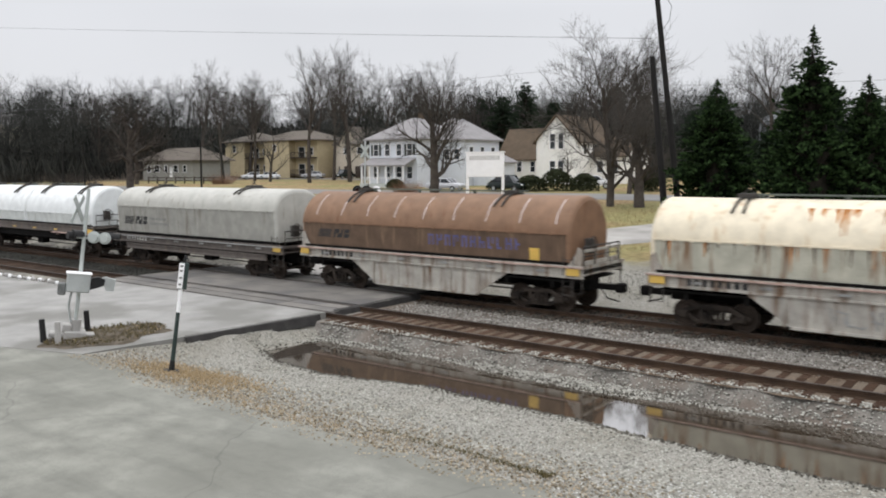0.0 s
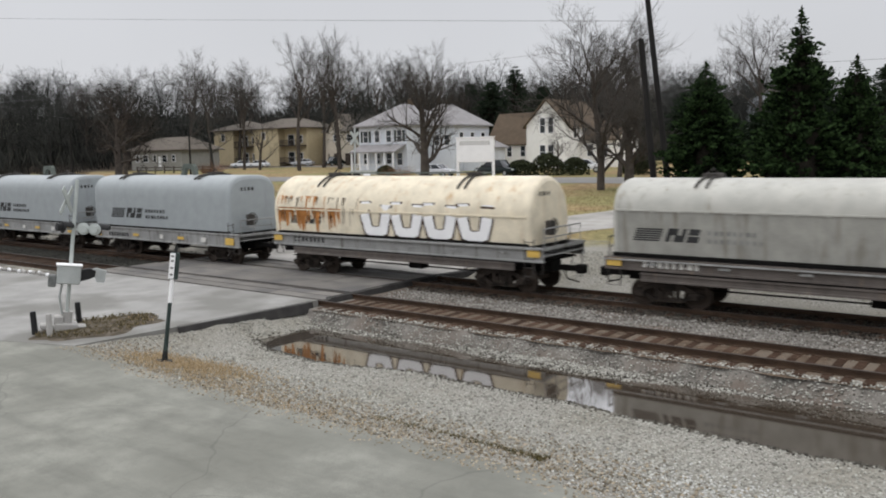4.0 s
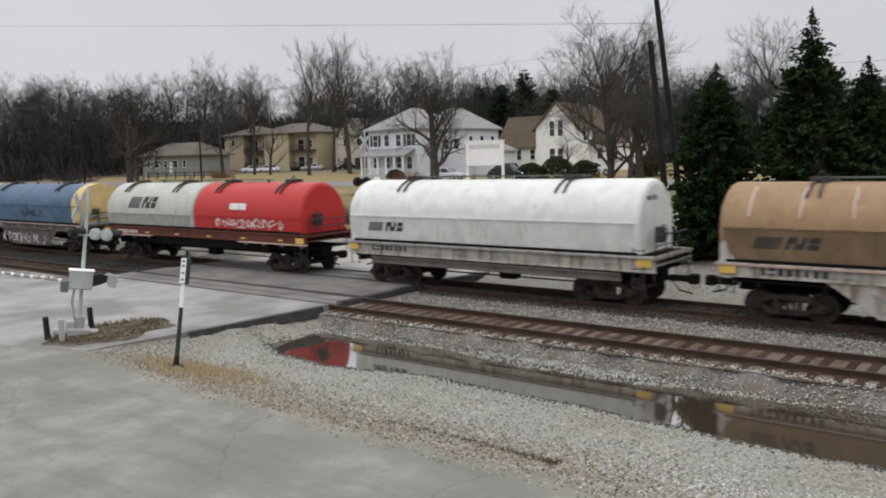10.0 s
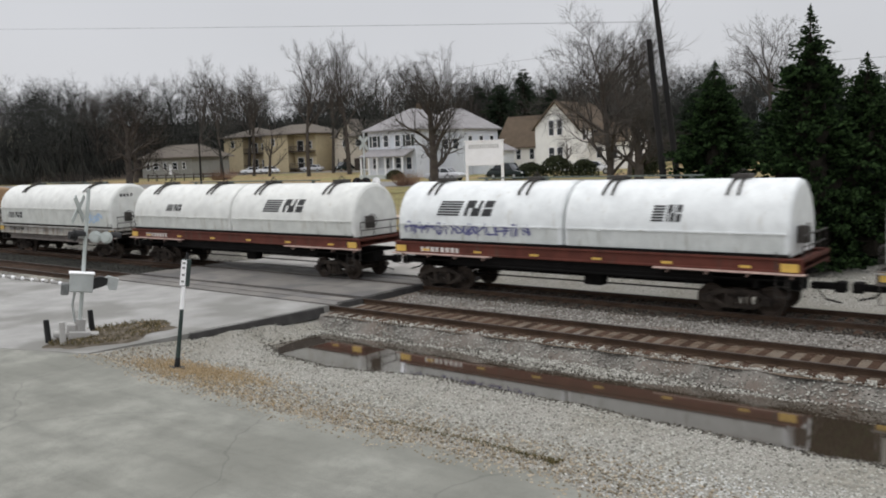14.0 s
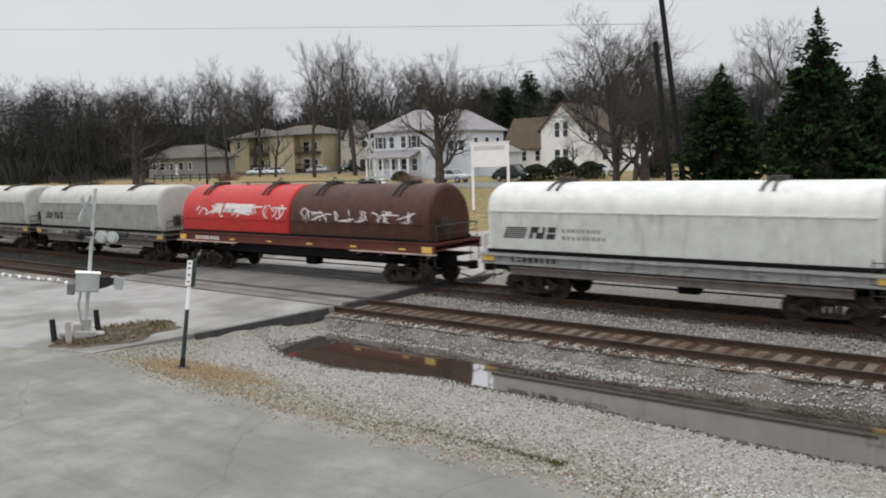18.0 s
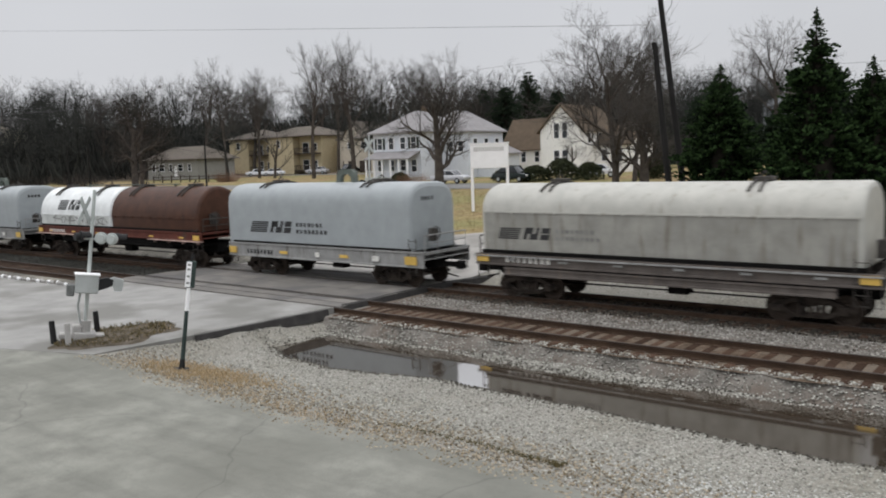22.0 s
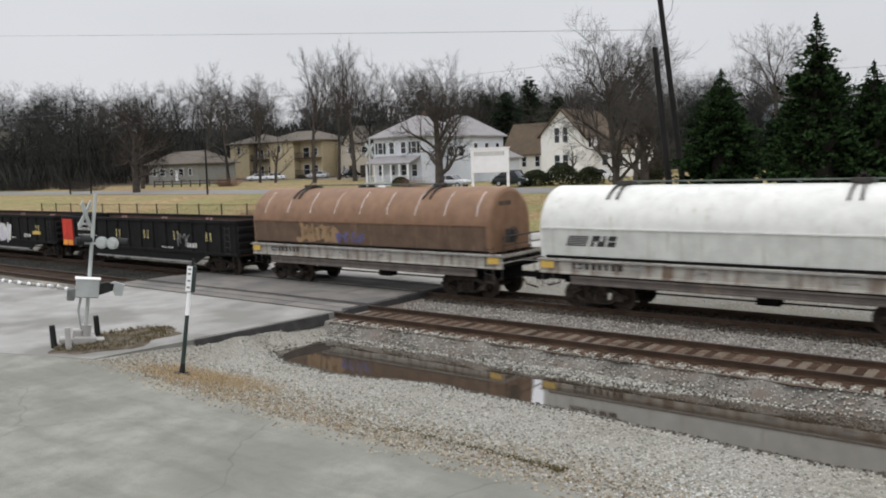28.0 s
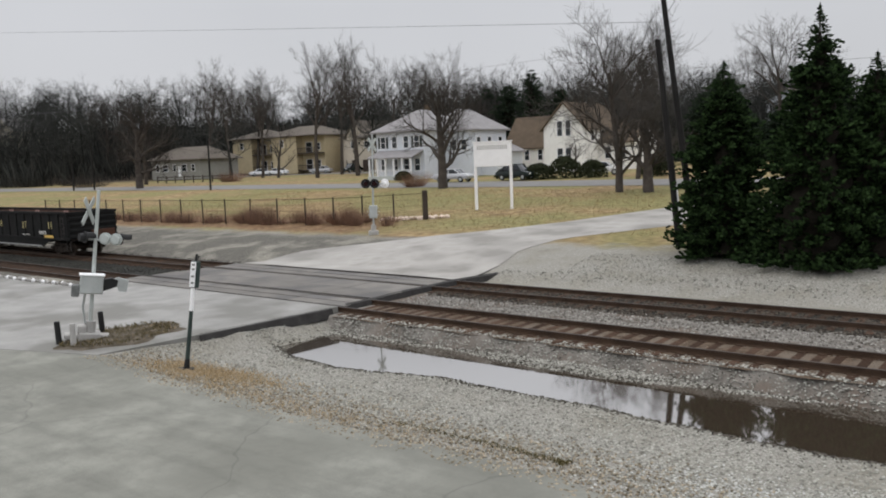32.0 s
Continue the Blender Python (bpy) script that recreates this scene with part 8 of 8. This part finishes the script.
def gable_house():
    h = tagged(new("house"), "warm white gabled house with a brown shingle roof", "house", "houses")
    h.location = (-23.5, 15.91, 0)
    body(h, -34.4, -28.2, 79.5, 90.0, 2.6, 8.4, M_SIDECREAM, "warm white siding")
    gable_roof(h, -34.4, -28.2, 79.5, 90.0, 8.4, 3.2, "y", M_ROOFBROWN, 0.4, M_SIDECREAM)
    body(h, -42.4, -34.4, 82.5, 89.0, 3.0, 6.3, M_SIDECREAM, "low white wing")
    gable_roof(h, -42.4, -34.4, 82.5, 89.0, 6.3, 3.9, "x", M_ROOFBROWN, 0.4, M_SIDECREAM)
    body(h, -28.2, -23.0, 83.0, 90.0, 2.6, 6.4, M_SIDECREAM, "white side wing")
    gable_roof(h, -28.2, -23.0, 83.0, 90.0, 6.4, 2.2, "x", M_ROOFBROWN, 0.4, M_SIDECREAM)
    front = (-34.4, 79.5, 1, 0)
    for u in (2.5, 3.75):
        win(h, front, u, 7.35, 0.72, 1.9, None)
        win(h, front, u, 4.0, 0.8, 1.7)
    for u in (1.2, 3.4, 5.6):
        win(h, (-42.4, 82.5, 1, 0), u, 4.3, 0.7, 1.4)
    for u in (2.0, 5.0, 8.0):
        win(h, (-28.2, 79.5, 0, 1), u, 6.6, 0.8, 1.3)
    for u in (1.5, 3.6):
        win(h, (-28.2, 83.0, 1, 0), u, 4.2, 0.8, 1.4)
    bm = bmesh.new()
    rbox(bm, -31.2, -30.6, 86.0, 86.6, 10.8, 12.6, 0.03)
    part("chimney", bm, M_ROOFTAUPE, h, "brick chimney")


gable_house()


def apartments():
    h = tagged(new("apartment_building"), "two-storey tan apartment block with brown balconies and taupe hip roofs", "apartment building", "houses")
    h.location = (-37.15, 19.46, 0)
    y0, z = 98.5, 4.4
    for x0, x1, yo in ((-116.5, -110.0, 0.0), (-110.0, -103.0, 1.8), (-103.0, -95.2, 0.0), (-95.2, -88.5, 1.8)):
        body(h, x0, x1, y0 + yo, y0 + 11, z - 3, 10.9, M_TANWALL, "tan siding")
        if yo:
            for zf in (3.6, 7.2):
                bm = bmesh.new()
                box(bm, x0 + 0.1, x1 - 0.1, y0 + 0.1, y0 + yo, zf - 0.15, zf + 0.05)
                for i in range(16):
                    x = x0 + 0.2 + (x1 - x0 - 0.4) * i / 15
                    box(bm, x - 0.03, x + 0.03, y0 + 0.12, y0 + 0.2, zf, zf + 1.0)
                box(bm, x0 + 0.1, x1 - 0.1, y0 + 0.1, y0 + 0.22, zf + 1.0, zf + 1.1)
                part("balcony", bm, M_DARKBROWN, h, "dark brown wooden balcony")
                win(h, (x0, y0 + yo, 1, 0), 2.0, zf + 0.1, 1.8, 2.1)
                win(h, (x0, y0 + yo, 1, 0), 4.9, zf + 0.6, 1.0, 1.4)
        else:
            win(h, (x0, y0, 1, 0), 3.2, 8.6, 1.0, 1.4)
    hip_roof(h, -116.5, -105.5, y0, y0 + 11, 10.9, 2.2, M_ROOFTAUPE, 0.7)
    hip_roof(h, -105.5, -88.5, y0, y0 + 11, 10.9, 2.2, M_ROOFTAUPE, 0.7)


apartments()


def townhouses():
    for i, (x0, x1, y0, zt, gh, wall) in enumerate(((-88.0, -82.0, 103.0, 9.8, 2.2, M_BEIGE), (-82.0, -77.0, 98.5, 10.0, 2.9, M_BEIGE), (-77.0, -70.5, 96.5, 9.6, 2.4, M_BEIGE))):
        h = tagged(new("townhouse"), ("beige townhouse with a brown roof and a dark garage door", "beige gabled townhouse with a taupe roof", "beige townhouse with a taupe roof and dark garage door")[i], "townhouse", "houses")
        h.location = (-35.49, 19.56, 0)
        body(h, x0, x1, y0, y0 + 10, 1.2, zt, wall, "beige siding")
        gable_roof(h, x0, x1, y0, y0 + 10, zt, gh, "y" if i == 1 else "x", M_ROOFTAUPE, 0.4, wall)
        win(h, (x0, y0, 1, 0), (x1 - x0) * 0.4, 7.7, 1.5, 1.1)
        bm = bmesh.new()
        rbox(bm, x0 + 1.2, x0 + 4.2, y0 - 0.06, y0 + 0.02, 3.0, 5.3, 0.02)
        part("garage_door", bm, M_DARKBROWN, h, "dark garage door")
        win(h, (x1, y0, 0, 1), 4.0, 7.6, 1.0, 1.2)


townhouses()


def ranch_house():
    h = tagged(new("house"), "long low grey house with a wide taupe roof", "house", "houses")
    h.location = (-32.98, 16.2, 0)
    x0, x1, y0, y1, z = -121.0, -104.0, 81.0, 90.0, 3.0
    body(h, x0, x1, y0, y1, z - 1.5, 6.7, M_RANCH, "grey siding")
    hip_roof(h, x0, x1, y0, y1, 6.7, 2.6, M_ROOFTAUPE, 0.8, 0.7)
    for u, w in ((2.2, 1.0), (5.0, 1.8), (8.2, 0.9), (11.5, 1.5), (14.5, 1.0)):
        win(h, (x0, y0, 1, 0), u, 4.4, w, 1.3)
    bm = bmesh.new()
    rbox(bm, x0 + 9.4, x0 + 10.3, y0 - 0.06, y0 + 0.02, 3.3, 5.4, 0.02)
    part("front_door", bm, M_TRIM, h, "white front door")


ranch_house()


def far_house(x, y, w, d, zt, label, roof, wall):
    h = tagged(new("house"), label, "house", "houses")
    z = land(x, y)
    body(h, x, x + w, y, y + d, z - 1.5, z + zt, wall, "siding")
    gable_roof(h, x, x + w, y, y + d, z + zt, w * 0.25, "y", roof, 0.4, wall)
    win(h, (x, y, 1, 0), w * 0.35, z + zt - 1.9, 0.9, 1.3)
    win(h, (x, y, 1, 0), w * 0.65, z + zt - 1.9, 0.9, 1.3)


far_house(-45.6, 150.0, 7.0, 9.0, 9.3, "far white gabled house behind the spruces", M_ROOFTAUPE, M_SIDING)
far_house(-240.94, 102.99, 14.0, 9.0, 4.2, "far pale low house at the foot of the hill", M_ROOFGREY, M_BEIGE)


# ---- parked cars ----
def parked_car(x, y, turn, paint_m, label, tall=False):
    c = thing("parked_car", pose(x, y, land(x, y) + 0.05, 0, 0, turn), label, "car", "parked cars")
    hgt = 1.72 if tall else 1.42
    lower = [(-2.25, 0.35), (-2.28, 0.62), (-2.2, 0.82), (-1.3, 0.95), (1.5, 0.95), (2.15, 0.88), (2.25, 0.6), (2.2, 0.32)]
    cabin = [(-1.15, 0.93), (-0.45, hgt), (0.95, hgt), (1.55 if not tall else 2.0, 0.95)]
    bm = bmesh.new()
    plate_xz(bm, lower, -0.86, 0.86)
    bmesh.ops.recalc_face_normals(bm, faces=bm.faces[:])
    bmesh.ops.bevel(bm, geom=bm.edges[:], offset=0.06, segments=2, affect="EDGES", profile=0.5)
    part("body", bm, paint_m, c, smooth=40)
    bm = bmesh.new()
    plate_xz(bm, cabin, -0.70, 0.70)
    bmesh.ops.recalc_face_normals(bm, faces=bm.faces[:])
    bmesh.ops.bevel(bm, geom=bm.edges[:], offset=0.05, segments=2, affect="EDGES", profile=0.5)
    part("window_band", bm, M_PANE, c, "dark car windows", smooth=40)
    bm = bmesh.new()
    rbox(bm, -0.5, 1.0, -0.68, 0.68, hgt - 0.04, hgt + 0.03, 0.03)
    for xx, lean_ in ((-1.1, 0.6), (0.25, 0.0), (1.5, -0.5)):
        for s in (-1, 1):
            tube(bm, [(xx, s * 0.71, 0.95), (xx + lean_, s * 0.69, hgt)], 0.045, 5)
    part("roof", bm, paint_m, c)
    for xx in (-1.4, 1.4):
        for s in (-1, 1):
            bm = bmesh.new()
            lathe_y(bm, [(-0.1, 0.2), (-0.1, 0.32), (0.1, 0.32), (0.1, 0.2)], 14)
            w = part("tyre", bm, M_TYRE, c)
            w.location = (xx, s * 0.78, 0.32)
            bm = bmesh.new()
            lathe_y(bm, [(-0.105, 0.02), (-0.11, 0.19), (0.11, 0.19), (0.105, 0.02)], 12)
            part("rim", bm, M_ALU, w)
    for s in (-1, 1):
        bm = bmesh.new()
        rbox(bm, -2.29, -2.18, s * 0.62 - 0.16, s * 0.62 + 0.16, 0.62, 0.76, 0.02)
        part("headlight", bm, M_SIGNWHITE, c)
        bm = bmesh.new()
        rbox(bm, 2.18, 2.27, s * 0.62 - 0.16, s * 0.62 + 0.16, 0.62, 0.78, 0.02)
        part("tail_light", bm, M_LENS, c)


parked_car(-56.14, 73.05, 184, M_CARSILVER, "silver parked sedan on the street")
parked_car(-48.93, 74.85, 176, M_CARDARK, "dark green parked car on the street", True)
parked_car(-135.71, 110.78, 60, M_CARWHITE, "white parked car by the apartments")
parked_car(-130.33, 110.78, 10, M_CARWHITE, "white parked sedan by the apartments")
parked_car(-118.78, 111.98, 20, M_CARSILVER, "silver parked car by the townhouses")
parked_car(-111.53, 113.17, 90, M_CARDARK, "dark parked car by the townhouses", True)
parked_car(-42.42, 82.04, 200, M_CARWHITE, "white parked car beside the gabled house")


motions()
